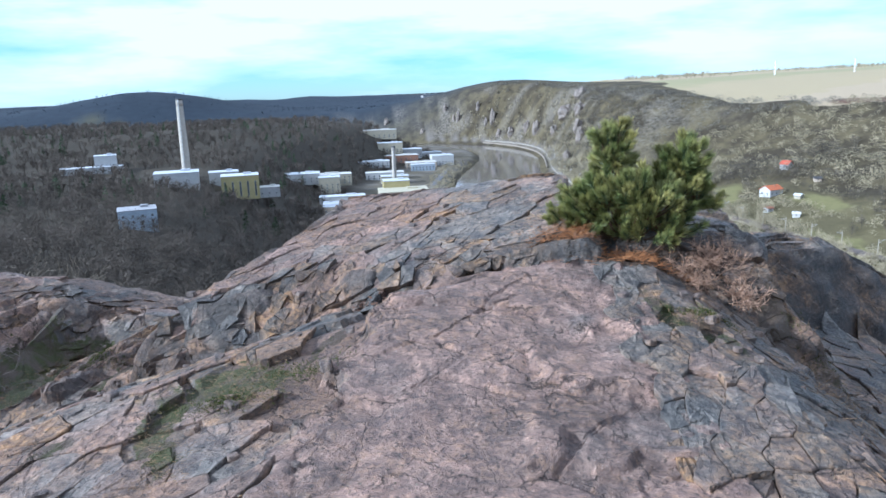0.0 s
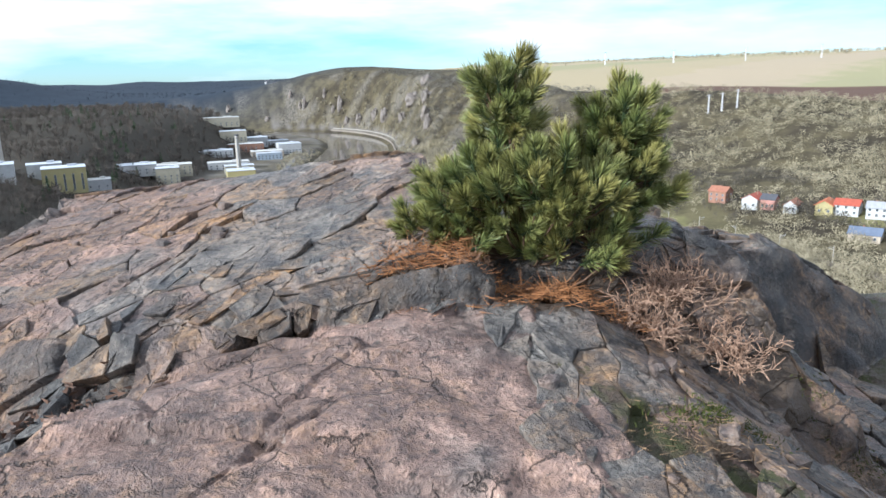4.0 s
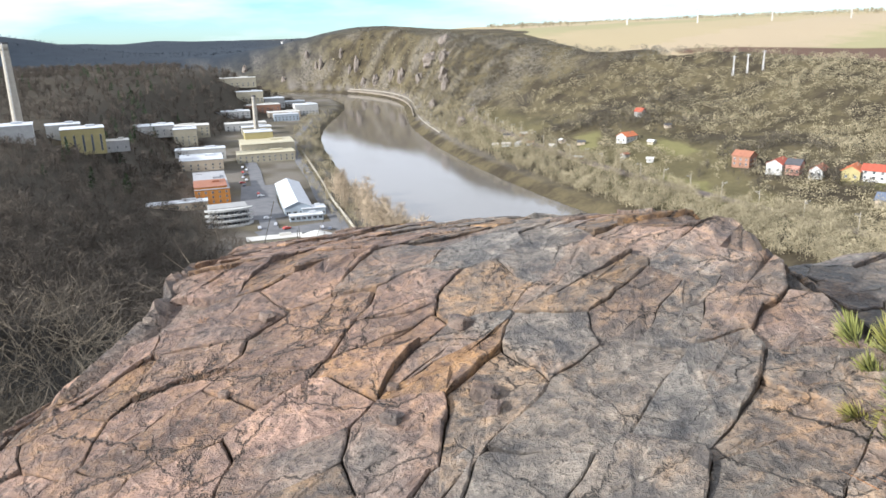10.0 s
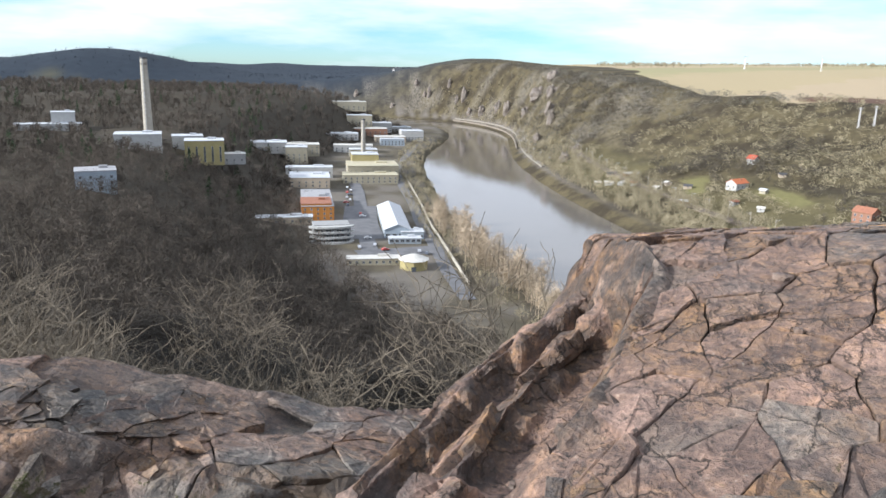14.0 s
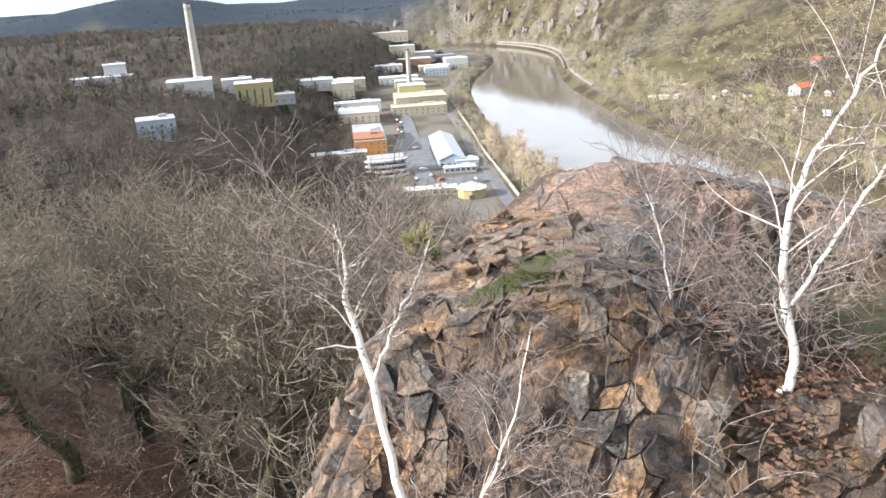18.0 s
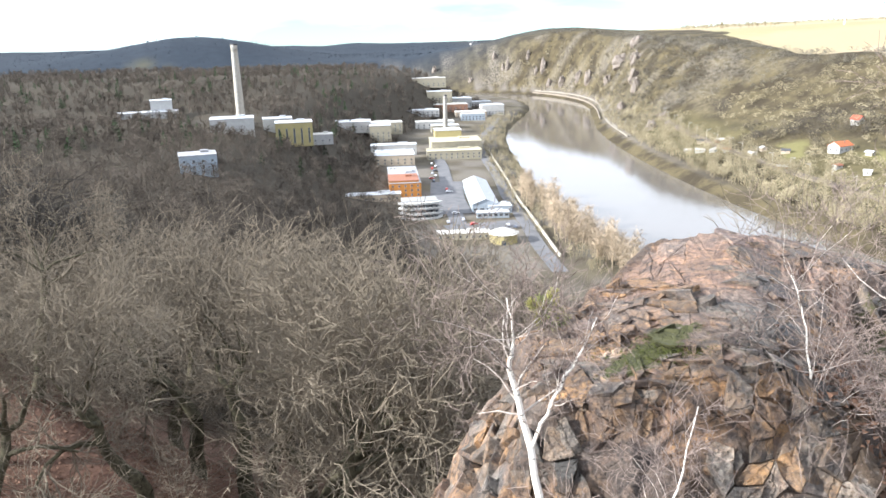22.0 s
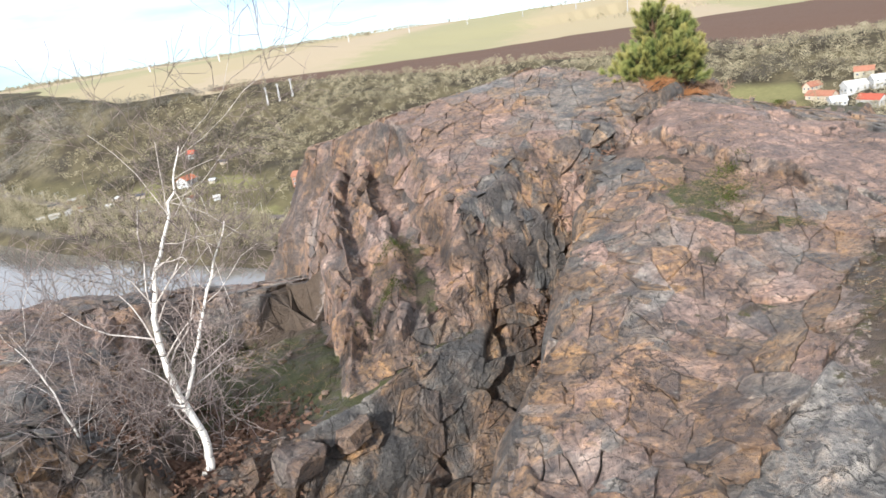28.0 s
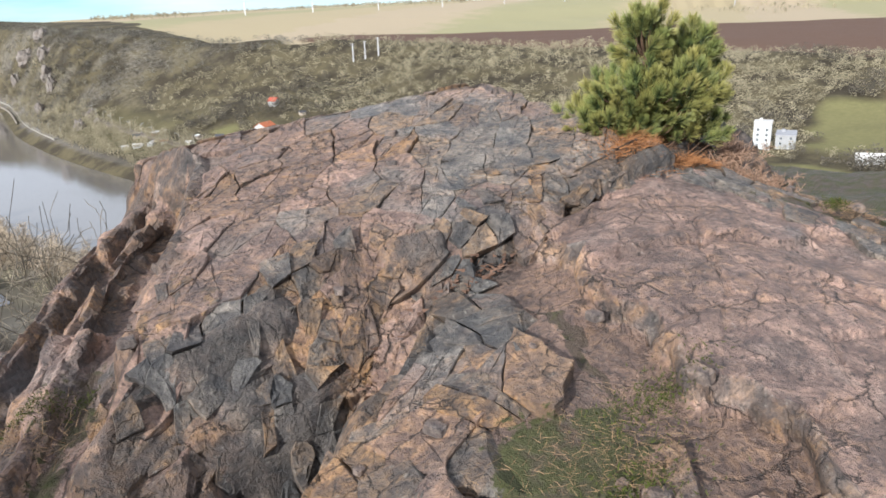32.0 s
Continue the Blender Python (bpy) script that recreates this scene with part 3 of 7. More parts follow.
def rock_blocks(x, y):
    """Heights of the separate blocks, one array a block."""
    yy = np.where(y > 3.2, y, 3.2 + (y - 3.2) * 0.15)
    lean = np.sqrt(x * x + 0.09) - 0.3
    fall = (0.085 * smooth(0.02, -0.03, skin_side(x, y)) + 0.062 * np.clip(-1.2 - x, 0, 2.6)) * smooth(2.9, 3.5, y)
    a = slab(x, y, 0.09 + 0.19 * (yy - 5.16) - 0.055 * np.minimum(lean, 5.5) - fall, (0, 4), [
        (-3.6, 3.9, 0.0, 5.45, 0.40), (-3.45, 4.50, -1.5, 5.42, 2.6), (-1.5, 5.42, -0.2, 5.82, 1.6), (-0.2, 5.86, 2.4, 6.1, 0.7),
        (-9.0, 1.9, -3.5, 4.5, 3.4), (1.7, 6.0, 2.35, 2.5, 0.55), (2.2, 6.0, 2.9, 2.0, 2.2), (-9.0, 0, -9.0, 3.0, 2.5)])
    topb = np.minimum(0.29 + 0.165 * (x - 0.31) + 0.165 * (y - 6.34), 0.56 + 0.07 * x - 0.22 * (y - 8.25))
    b = slab(x, y, topb, (0, 7.5), [
        (1.3, 5.98, -0.2, 5.95, 2.4), (0.4, 5.78, -3.2, 5.62, 4.5),
        (-2.68, 6.00, -1.28, 8.12, 2.5), (0.1, 11.2, 1.3, 8.0, 1.2), (1.28, 8.4, 1.2, 5.9, 1.7)])
    # its broken front: y of the brink and steepness against x
    b = b - np.interp(x, (-2.75, -2.05, -0.94, -0.30, 0.2), (2.0, 1.30, 0.62, 0.70, 0.8)) * np.clip(np.interp(x, (-3.2, -2.60, -2.05, -0.94, -0.30, 0.2), (6.00, 6.12, 6.25, 6.40, 6.02, 5.86)) - y, 0, None)
    b2 = slab(x, y, topb, (0, 9), [(-1.25, 8.0, -1.1, 10.5, 2.4), (-1.4, 10.4, 0.5, 10.9, 2.0), (0.1, 11.2, 1.3, 8.0, 1.2), (-2, 7.9, 2, 7.9, 2.0)])
    # ribs below the left edge: leaning sheets with mossy troughs between them
    along = ((x + 3.25) * 0.62 + (y - 6.31) * 0.78)
    across = -(x + 3.25) * 0.78 + (y - 6.31) * 0.62
    saw = (across * 2.3 + 0.30 + 0.12 * np.sin(along * 2.1)) % 1
    ribs = -0.86 + 0.205 * np.minimum(along, 3.1) - 0.33 * across + 0.24 * np.where(saw < 0.32, saw / 0.32, (1 - saw) / 0.68) * smooth(-0.3, 0.1, across)
    r = slab(x, y, ribs, (-2.9, 7.2), [(-4.20, 5.85, -1.95, 9.15, 3.0), (-2.3, 9.1, -0.9, 9.7, 2.0), (-2.6, 5.92, -4.4, 5.98, 3.6), (-2.6, 5.6, -0.85, 8.1, 2.0)])
    # saddle with soil
    s = slab(x, y, -1.18 - 0.08 * (y - 6.5) + 0.04 * np.sin(x * 3 + y * 2), (-4.5, 7), [(-3.0, 5.78, -5.8, 5.77, 2.8), (-5.95, 5.5, -5.7, 9.0, 3.0), (-4.5, 9.3, -2.0, 9.4, 1.3)])
    # outcrop beyond the gap: a tilted sheet right of a ridge that runs away, broken ground left of it
    ridge = -6.21 + (y - 6.11) * 0.241
    crest = -0.56 + 0.060 * (np.minimum(y, 8.9) - 6.11) - 0.5 * np.clip(y - 8.9, 0, None)
    right = x - ridge
    roof = crest - np.where(right > 0, 0.42 * right, -0.17 * right)
    c = slab(x, y, roof, (-6.0, 7.3), [(-5.3, 5.98, -6.2, 6.02, 2.6), (-6.15, 6.05, -7.6, 6.1, 1.25), (-5.0, 5.92, -7.6, 5.85, 3.5), (-7.55, 5.6, -7.45, 7.2, 2.0), (-7.55, 7.0, -5.9, 9.1, 1.7),
                               (-6.2, 9.05, -4.6, 9.3, 2.2), (-5.66, 5.9, -5.12, 7.75, 3.2), (-5.12, 7.75, -4.75, 9.2, 1.6)])
    c2 = slab(x, y, np.minimum(-0.62 - 0.34 * (x + 4.8), -0.58), (-4.6, 8.9), [(-3.3, 8.62, -5.6, 8.20, 1.0), (-5.7, 9.15, -3.0, 9.75, 2.0), (-3.35, 8.0, -3.2, 9.5, 1.0), (-5.4, 7.6, -5.3, 9.3, 2.5)])
    c3 = slab(x, y, -1.02 - 0.10 * (x + 5.2) - 0.05 * (y - 7), (-5.2, 7.4), [(-5.6, 6.5, -4.85, 6.75, 1.2), (-4.95, 6.5, -4.45, 8.6, 0.9), (-5.9, 6.0, -5.6, 8.6, 2.5), (-6.0, 8.7, -4.0, 8.8, 2.0)])
    # a square pillar below the tip of the sheet
    pil = slab(x, y, -1.02 - 0.25 * (6.15 - y), (-5.85, 6.0), [(-5.58, 5.7, -5.58, 6.4, 6.0), (-6.3, 5.74, -5.4, 5.70, 5.0), (-6.15, 5.7, -6.10, 6.4, 2.5), (-6.3, 6.3, -5.4, 6.3, 2.0)])
    low = slab(x, y, -2.9 - 0.2 * (x + 6.0) - 0.1 * (y - 4.6), (-6, 6.5), [(-4.0, 4.7, -8.6, 4.5, 3.2), (-8.0, 4.5, -7.6, 7.5, 4.0), (-7.8, 7.0, -6.0, 9.6, 3.0), (-4.4, 10.5, -4.2, 4.0, 1.5)])
    # far slab beyond the saddle
    f = slab(x, y, -0.98 - 0.22 * (x + 3.6) - 0.16 * (y - 8.75), (-3, 9), [(-4.6, 8.9, -2.2, 10.4, 2.0), (-2.2, 10.4, -1.5, 8.5, 1.2), (-1.8, 8.05, -4.6, 8.45, 1.3), (-4.05, 7.5, -3.9, 9.5, 2.0)])
    # right of the pine
    d = slab(x, y, 0.31 - 0.05 * (x - 2.2) - 0.25 * np.abs(x - 2.3) ** 2 * 0.25, (2.3, 7.2), [(1.5, 6.45, 1.55, 8.0, 1.2), (1.5, 8.2, 3.2, 8.5, 1.0), (3.15, 8.4, 2.7, 6.2, 1.7), (2.9, 6.25, 1.3, 6.35, 1.1)])
    e = slab(x, y, -0.28 - 0.55 * np.clip(x - 4.4, 0, None) - 0.08 * (y - 8.6), (4.6, 8.5), [(3.7, 7.6, 3.9, 9.3, 1.5), (3.8, 9.3, 5.4, 9.4, 1.5), (5.3, 9.4, 5.6, 7.9, 1.8), (5.6, 8.2, 3.6, 8.0, 1.5)])
    g = slab(x, y, -0.92 - 0.22 * (x - 3) + 0.04 * (y - 5), (3, 5), [(2.0, 9.0, 5.2, 9.6, 1.2), (5.0, 9.6, 4.4, 1.0, 1.6), (4.5, 1.5, 2.0, 1.5, 0.4), (2.1, 1.0, 1.9, 9.0, 1.5)])
    return {"a": a, "b": np.maximum(b, b2), "r": r, "s": s, "c": np.maximum(np.maximum(c, c2), np.maximum(c3, pil)), "l": low, "f": f, "d": d, "e": e, "g": g}


def rock_height(x, y):
    b = rock_blocks(np.asarray(x, float), np.asarray(y, float))
    return np.max(list(b.values()), 0)


def axis(marks):
    """Positions along one axis: rows of start, end, step."""
    return np.concatenate([np.arange(a, b - 1e-6, s) for a, b, s in marks])


# moss and soil cushions: x, y, long half, short half, turn, share of soil
MOSS_PATCHES = ((-1.42, 4.46, 0.42, 0.20, 15, -0.06), (-1.74, 3.92, 0.50, 0.11, 112, -0.02), (-2.0, 2.55, 1.7, 0.55, 4, 0.10), (-4.5, 6.6, 0.8, 0.6, 20, -0.04), (-4.2, 7.5, 0.8, 0.6, 40, 0.0), (-6.72, 6.60, 0.42, 0.15, 40, -0.25), (-6.95, 6.35, 0.16, 0.09, 10, -0.2),
                (-5.2, 6.0, 0.6, 0.35, 10, 0.6), (-2.70, 6.75, 0.55, 0.12, 54, 0.05), (-3.05, 6.30, 0.40, 0.12, 50, 0.0), (-3.45, 6.5, 0.5, 0.07, 54, 0.1), (2.9, 5.4, 0.6, 0.4, 80, 0.15), (3.2, 6.6, 0.6, 0.35, 80, 0.0), (1.75, 4.9, 0.5, 0.08, -60, 0.0),
                (-2.5, 4.05, 0.14, 0.06, 20, 0.05), (-2.9, 3.55, 0.26, 0.04, 130, 0.05), (1.5, 6.05, 0.7, 0.16, 5, 0.5), (-0.85, 4.9, 0.5, 0.03, 80, 0.1), (-3.2, 8.1, 0.8, 0.3, 20, 0.5))


def moss_soil(x, y):
    moss, soil = np.zeros(len(x)), np.zeros(len(x))
    q = np.stack([x, y, 0 * x], 1)
    x, y = x + 0.10 * value_noise(q * 3.3, 45) + 0.04 * value_noise(q * 11, 46), y + 0.10 * value_noise(q * 3.3, 47) + 0.04 * value_noise(q * 11, 48)
    for mx, my, la, lb, turn, so in MOSS_PATCHES:
        ca, sa = math.cos(radians(turn)), math.sin(radians(turn))
        du, dv = ((x - mx) * ca + (y - my) * sa) / la, (-(x - mx) * sa + (y - my) * ca) / lb
        here = smooth(1.5, 0.5, np.hypot(du, dv))
        soil = np.where(here > moss, so, soil)
        moss = np.maximum(moss, here)
    return moss, soil


def clip_polygon(poly, nx, ny, c):
    """The part of a polygon where nx x + ny y <= c."""
    out = []
    for i in range(len(poly)):
        (ax, ay), (bx, by) = poly[i], poly[(i + 1) % len(poly)]
        da, db = nx * ax + ny * ay - c, nx * bx + ny * by - c
        if da <= 0:
            out.append((ax, ay))
        if da * db < 0:
            k = da / (da - db)
            out.append((ax + (bx - ax) * k, ay + (by - ay) * k))
    return out


def meet(height, o, n, reach=1.5):
    """Where lines through points o, run against n, enter the rock nearest to o: distances along n."""
    steps = np.linspace(reach, -reach, 41)
    q = o[None] + n[None, None] * steps[:, None, None]
    below = q[:, :, 2] < height(q[:, :, 0].ravel(), q[:, :, 1].ravel()).reshape(q.shape[:2])
    enter = below[1:] & ~below[:-1]
    k = np.argmin(np.where(enter, np.abs(steps[1:, None]), 99.0), 0) + 1
    lo, hi = steps[k], steps[k - 1]
    for _ in range(7):
        mid = (lo + hi) / 2
        m = o + n * mid[:, None]
        inside = m[:, 2] < height(m[:, 0], m[:, 1])
        lo, hi = np.where(inside, mid, lo), np.where(inside, hi, mid)
    return lo, np.any(enter, 0)


def split_plates(rock, height, block_of, names):
    """Jointed pieces fitted to the rock, parted by open joints."""
    rng = np.random.default_rng(17)
    up = (0.0, 0.0, 1.0)
    # block, facing, centre, half sizes across and along, piece length and width, turn, joint, lift, tilt, depth, pink, tone, iron, steep
    rows = (
        ("a", up, (-3.1, 4.2, 0), 2.0, 1.4, 0.46, 0.25, 34, 0.0045, 0.009, 0.030, 0.10, 0.50, 0.52, 0.32, 0.25), ("a", up, (1.7, 4.4, 0), 0.75, 1.9, 0.30, 0.20, 70, 0.005, 0.012, 0.05, 0.10, 0.15, 0.44, 0.15, 0.30),
        ("b", up, (-0.9, 8.4, 0), 2.3, 2.6, 0.48, 0.27, 32, 0.005, 0.008, 0.030, 0.11, 0.46, 0.52, 0.24, 0.14),
        ("c", up, (-5.6, 7.6, 0), 2.0, 1.9, 1.15, 0.50, 76, 0.004, 0.004, 0.008, 0.11, 0.45, 0.50, 0.05, 0.10), ("f", up, (-3.2, 9.1, 0), 1.5, 1.2, 0.6, 0.4, 40, 0.006, 0.010, 0.02, 0.12, 0.40, 0.52, 0.1, 0.1),
        ("d", up, (2.4, 7.3, 0), 0.9, 1.2, 0.36, 0.26, 15, 0.006, 0.012, 0.04, 0.12, 0.1, 0.26, 0.0, 0.3), ("g", up, (3.4, 5.6, 0), 1.3, 3.2, 0.38, 0.26, 65, 0.005, 0.012, 0.05, 0.12, 0.1, 0.24, 0.05, 0.3),
        ("e", up, (4.6, 8.5, 0), 1.0, 0.9, 0.36, 0.26, 20, 0.007, 0.022, 0.09, 0.12, 0.1, 0.26, 0.0, 0.3),
        # broken faces
        ("b", (-0.10, -0.72, 0.68), (-1.3, 5.95, -0.4), 1.9, 0.75, 0.21, 0.13, 58, 0.006, 0.024, 0.11, 0.14, 0.15, 0.27, 0.40, 0.75),
        ("b", (-0.80, 0.50, 0.35), (-2.1, 7.0, -0.4), 1.5, 0.55, 0.42, 0.24, 20, 0.004, 0.008, 0.03, 0.12, 0.85, 0.58, 0.25, 0.20),
        ("r", (-0.55, 0.35, 0.75), (-2.9, 7.3, -0.8), 2.2, 0.9, 0.45, 0.15, 4, 0.004, 0.008, 0.04, 0.08, 0.65, 0.54, 0.3, 0.3),
        ("r", (-0.30, -0.85, 0.45), (-3.4, 5.75, -1.5), 1.0, 1.1, 0.24, 0.17, 12, 0.006, 0.020, 0.07, 0.14, 0.30, 0.42, 0.45, 0.70),
        ("a", (-0.42, 0.78, 0.46), (-2.4, 5.1, -0.6), 1.7, 0.7, 0.24, 0.16, 15, 0.005, 0.014, 0.06, 0.13, 0.25, 0.42, 0.5, 0.7),
        ("a", (-0.42, 0.55, 0.72), (-4.1, 4.1, -0.9), 1.7, 0.9, 0.28, 0.18, 28, 0.005, 0.014, 0.05, 0.13, 0.35, 0.44, 0.55, 0.6),
        ("a", (0.72, 0.0, 0.70), (2.5, 4.4, -0.6), 2.2, 0.7, 0.28, 0.18, 30, 0.005, 0.014, 0.06, 0.13, 0.1, 0.30, 0.1, 0.5),
        ("c", (-0.05, -0.85, 0.52), (-6.4, 5.8, -1.6), 1.5, 1.5, 0.22, 0.15, 70, 0.006, 0.040, 0.20, 0.20, 0.15, 0.42, 0.65, 0.75),
        ("c", (-0.35, -0.25, 0.90), (-6.9, 6.6, -0.7), 0.95, 0.95, 0.18, 0.12, 40, 0.006, 0.030, 0.20, 0.16, 0.20, 0.48, 0.60, 0.60),
        ("c", (0.86, -0.30, 0.40), (-5.3, 7.2, -0.9), 1.8, 0.7, 0.30, 0.20, 20, 0.006, 0.018, 0.07, 0.14, 0.20, 0.34, 0.1, 0.6),
        ("c", (0.20, -0.70, 0.68), (-4.6, 8.3, -1.1), 1.2, 0.7, 0.26, 0.17, 30, 0.006, 0.022, 0.09, 0.14, 0.30, 0.40, 0.15, 0.6),
        # saddle wall: the low tone puts the overhang's shade into its colour
        ("s", (0.0, -0.90, 0.42), (-4.5, 5.6, -1.9), 1.6, 1.2, 0.32, 0.22, 10, 0.008, 0.035, 0.12, 0.14, 0.15, 0.20, 0.28, 0.8),
        ("l", (0.0, -0.92, 0.38), (-6.2, 4.5, -3.2), 2.3, 0.9, 0.30, 0.20, 70, 0.008, 0.022, 0.07, 0.14, 0.15, 0.42, 0.7, 0.8),
        ("l", (-0.95, 0.0, 0.30), (-8.0, 5.8, -3.2), 2.2, 1.6, 0.30, 0.20, 60, 0.008, 0.045, 0.20, 0.14, 0.3, 0.46, 0.6, 0.7),
        ("c", (-0.88, 0.10, 0.45), (-7.7, 6.1, -1.8), 1.7, 1.7, 0.26, 0.17, 60, 0.007, 0.036, 0.16, 0.18, 0.2, 0.46, 0.6, 0.7),
        ("l", (-0.1, -0.45, 0.88), (-6.2, 5.3, -2.7), 2.0, 0.8, 0.26, 0.18, 30, 0.008, 0.022, 0.09, 0.14, 0.15, 0.42, 0.6, 0.7),
        ("d", (-0.15, -0.80, 0.55), (2.2, 6.1, -0.1), 0.9, 0.55, 0.26, 0.18, 10, 0.006, 0.016, 0.06, 0.13, 0.05, 0.22, 0.0, 0.6),
        ("b", (0.0, -0.90, 0.40), (0.6, 5.9, 0.1), 0.9, 0.4, 0.24, 0.10, 4, 0.004, 0.018, 0.05, 0.14, 0.10, 0.38, 0.2, 0.6))
    single = {"slab": 0, "rock_block": 0}
    rest = []
    for block, face, at, hu, hv, long, wide, turn, joint, lift, tilt, depth, pink, tone0, iron0, steep0 in rows:
        flat = face is up
        n = np.array(face) / np.linalg.norm(face)
        ux = np.array([1.0, 0, 0]) if flat else np.array([-n[1], n[0], 0]) / math.hypot(n[0], n[1])
        vx = np.cross(n, ux)
        o = np.array(at, float)
        ca, sa = math.cos(radians(turn)), math.sin(radians(turn))
        reach = math.hypot(hu, hv)
        nu, nv = int(reach / long) + 1, int(reach / wide) + 1
        seeds = []
        for i in range(-nu, nu + 1):
            for j in range(-nv, nv + 1):
                seeds.append((i + 0.5 * (j % 2) + rng.uniform(-0.44, 0.44), j + rng.uniform(-0.44, 0.44)))
        seeds = np.array(seeds + [(a + rng.uniform(-0.35, 0.35), b + rng.uniform(-0.35, 0.35)) for a, b in seeds if rng.random() < 0.35])
        for u, v in seeds:
            pu, pv = u * long * ca - v * wide * sa, u * long * sa + v * wide * ca
            if abs(pu) > hu or abs(pv) > hv:
                continue
            poly = [(u - 1.6, v - 1.6), (u + 1.6, v - 1.6), (u + 1.6, v + 1.6), (u - 1.6, v + 1.6)]
            d = np.hypot(seeds[:, 0] - u, seeds[:, 1] - v)
            for k in np.argsort(d)[1:14]:
                ox, oy = seeds[k] - (u, v)
                poly = clip_polygon(poly, ox, oy, ox * (u + ox / 2) + oy * (v + oy / 2))
            if len(poly) < 3:
                continue
            pts = np.array([(a * long * ca - b * wide * sa, a * long * sa + b * wide * ca) for a, b in poly])
            rim = []
            for i in range(len(pts)):
                p, q = pts[i], pts[(i + 1) % len(pts)]
                steps = max(1, int(math.hypot(*(q - p)) / 0.05))
                rim += [p + (q - p) * k / steps for k in range(steps)]
            rim = np.array(rim)
            # the two sides of a joint run together: their wander depends on the place alone
            w3 = np.c_[rim, np.full(len(rim), at[0])]
            rim = rim + np.c_[0.045 * value_noise(w3 * 3.1, 81) + 0.013 * value_noise(w3 * 13, 82), 0.045 * value_noise(w3 * 3.1, 83) + 0.013 * value_noise(w3 * 13, 84)]
            mid = rim.mean(0)
            away = rim - mid
            far = np.hypot(*away.T)[:, None]
            open_ = joint * np.clip(0.45 + 1.2 * value_noise(w3 * 1.7, 85), 0.10, 1.7)[:, None]
            rim = mid + away * (1 - open_ / np.maximum(far, 0.02))
            base = o + rim[:, :1] * ux + rim[:, 1:] * vx
            if flat:
                z, hits = height(base[:, 0], base[:, 1]), np.array([True])
                base = base * np.array([1, 1, 0])
            else:
                z, hits = meet(height, base, n)
            if not hits.all():
                continue
            spot = base + n * z[:, None]
            if np.mean(block_of(spot[:, 0], spot[:, 1]) == names.index(block)) < 0.55:
                continue
            if block == "a" and flat and np.mean(skin_side(spot[:, 0], spot[:, 1]) > 0.0) > 0.5 and mid[0] + at[0] < 1.2:
                continue
            if block == "a" and spot[:, 1].mean() < 2.95:
                continue
            # moss and soil lie in the hollows between the pieces
            if block in "abr" and (flat or block == "r") and moss_soil(spot[:, 0].mean(keepdims=True), spot[:, 1].mean(keepdims=True))[0][0] > 0.62:
                continue
            A = np.c_[rim - mid, np.ones(len(rim))]
            fit = np.linalg.lstsq(A, z, rcond=None)[0]
            miss = np.max(np.abs(A @ fit - z))
            if math.hypot(fit[0], fit[1]) > (1.15 if flat else 1.7) or miss > (0.075 if block == "r" else 0.30):
                continue
            even = 0.75 * np.clip(1 - miss / 0.14, 0, 1)
            shift = np.array([rng.normal(0, tilt), rng.normal(0, tilt), rng.normal(0, lift) + 0.004])
            top = even * (A @ fit) + (1 - even) * z + A @ shift + rng.normal(0, 0.002, len(rim))
            heart = even * fit[2] + (1 - even) * (fit[2] if miss < 0.04 else z.mean() + 0.3 * miss) + shift[2]
            m = len(rim)
            inner = mid + (rim - mid) * (1 - rng.uniform(0.02, 0.07, (m, 1)))
            core = mid + (rim - mid) * 0.52
            ct = top * 0.5 + heart * 0.5 + rng.normal(0.004, 0.004, m)
            uv = np.concatenate([mid + (rim - mid) * 0.96, rim, inner, core, mid[None]])
            hh = np.concatenate([top - depth, top, top + rng.uniform(0.002, 0.010, m), ct, [heart + 0.005]])
            verts = (o + uv[:, :1] * ux + uv[:, 1:] * vx) * (np.array([1, 1, 0]) if flat else 1) + n * hh[:, None]
            i = np.arange(m)
            j = (i + 1) % m
            quads = np.concatenate([np.c_[i, j, j + m, i + m], np.c_[i + m, j + m, j + 2 * m, i + 2 * m], np.c_[i + 2 * m, j + 2 * m, j + 3 * m, i + 3 * m]])
            tris = np.c_[i + 3 * m, j + 3 * m, np.full(m, 4 * m)]
            mx = verts[-1]
            bare = 0.3 * (mx[0] < -0.6) - 0.45 * (mx[0] > -0.1) if block == "b" and flat else 0.0
            moss, soil = moss_soil(verts[:, 0], verts[:, 1])
            if not flat and block in "br" and mx[2] < -0.2:
                moss = moss * 0.5
            rusty = rng.random() < 0.55 * iron0
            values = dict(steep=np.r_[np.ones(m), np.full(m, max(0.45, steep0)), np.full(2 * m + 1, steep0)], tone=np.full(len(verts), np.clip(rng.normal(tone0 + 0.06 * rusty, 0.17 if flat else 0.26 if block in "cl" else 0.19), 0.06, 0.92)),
                          pink=np.full(len(verts), np.clip(pink + rng.normal(0, 0.18) + bare, 0, 1)), iron=np.full(len(verts), np.clip(rng.normal(0.85 if rusty else 0.10, 0.15), 0, 1)), moss=moss, soil=soil)
            name = "slab" if flat else "rock_block"
            near = (block in "abc" if flat else block in "bc" or (block == "a" and mx[1] > 4.4)) and mx[2] > -2.3
            if near and single[name] < 300:
                single[name] += 1
                ob = mesh_from(name, verts, [quads, tris], ROCK, rock, False)
                for key, val in values.items():
                    set_values(ob, key, val)
            else:
                rest.append((verts, quads, tris, values))
    count = np.cumsum([0] + [len(r[0]) for r in rest])
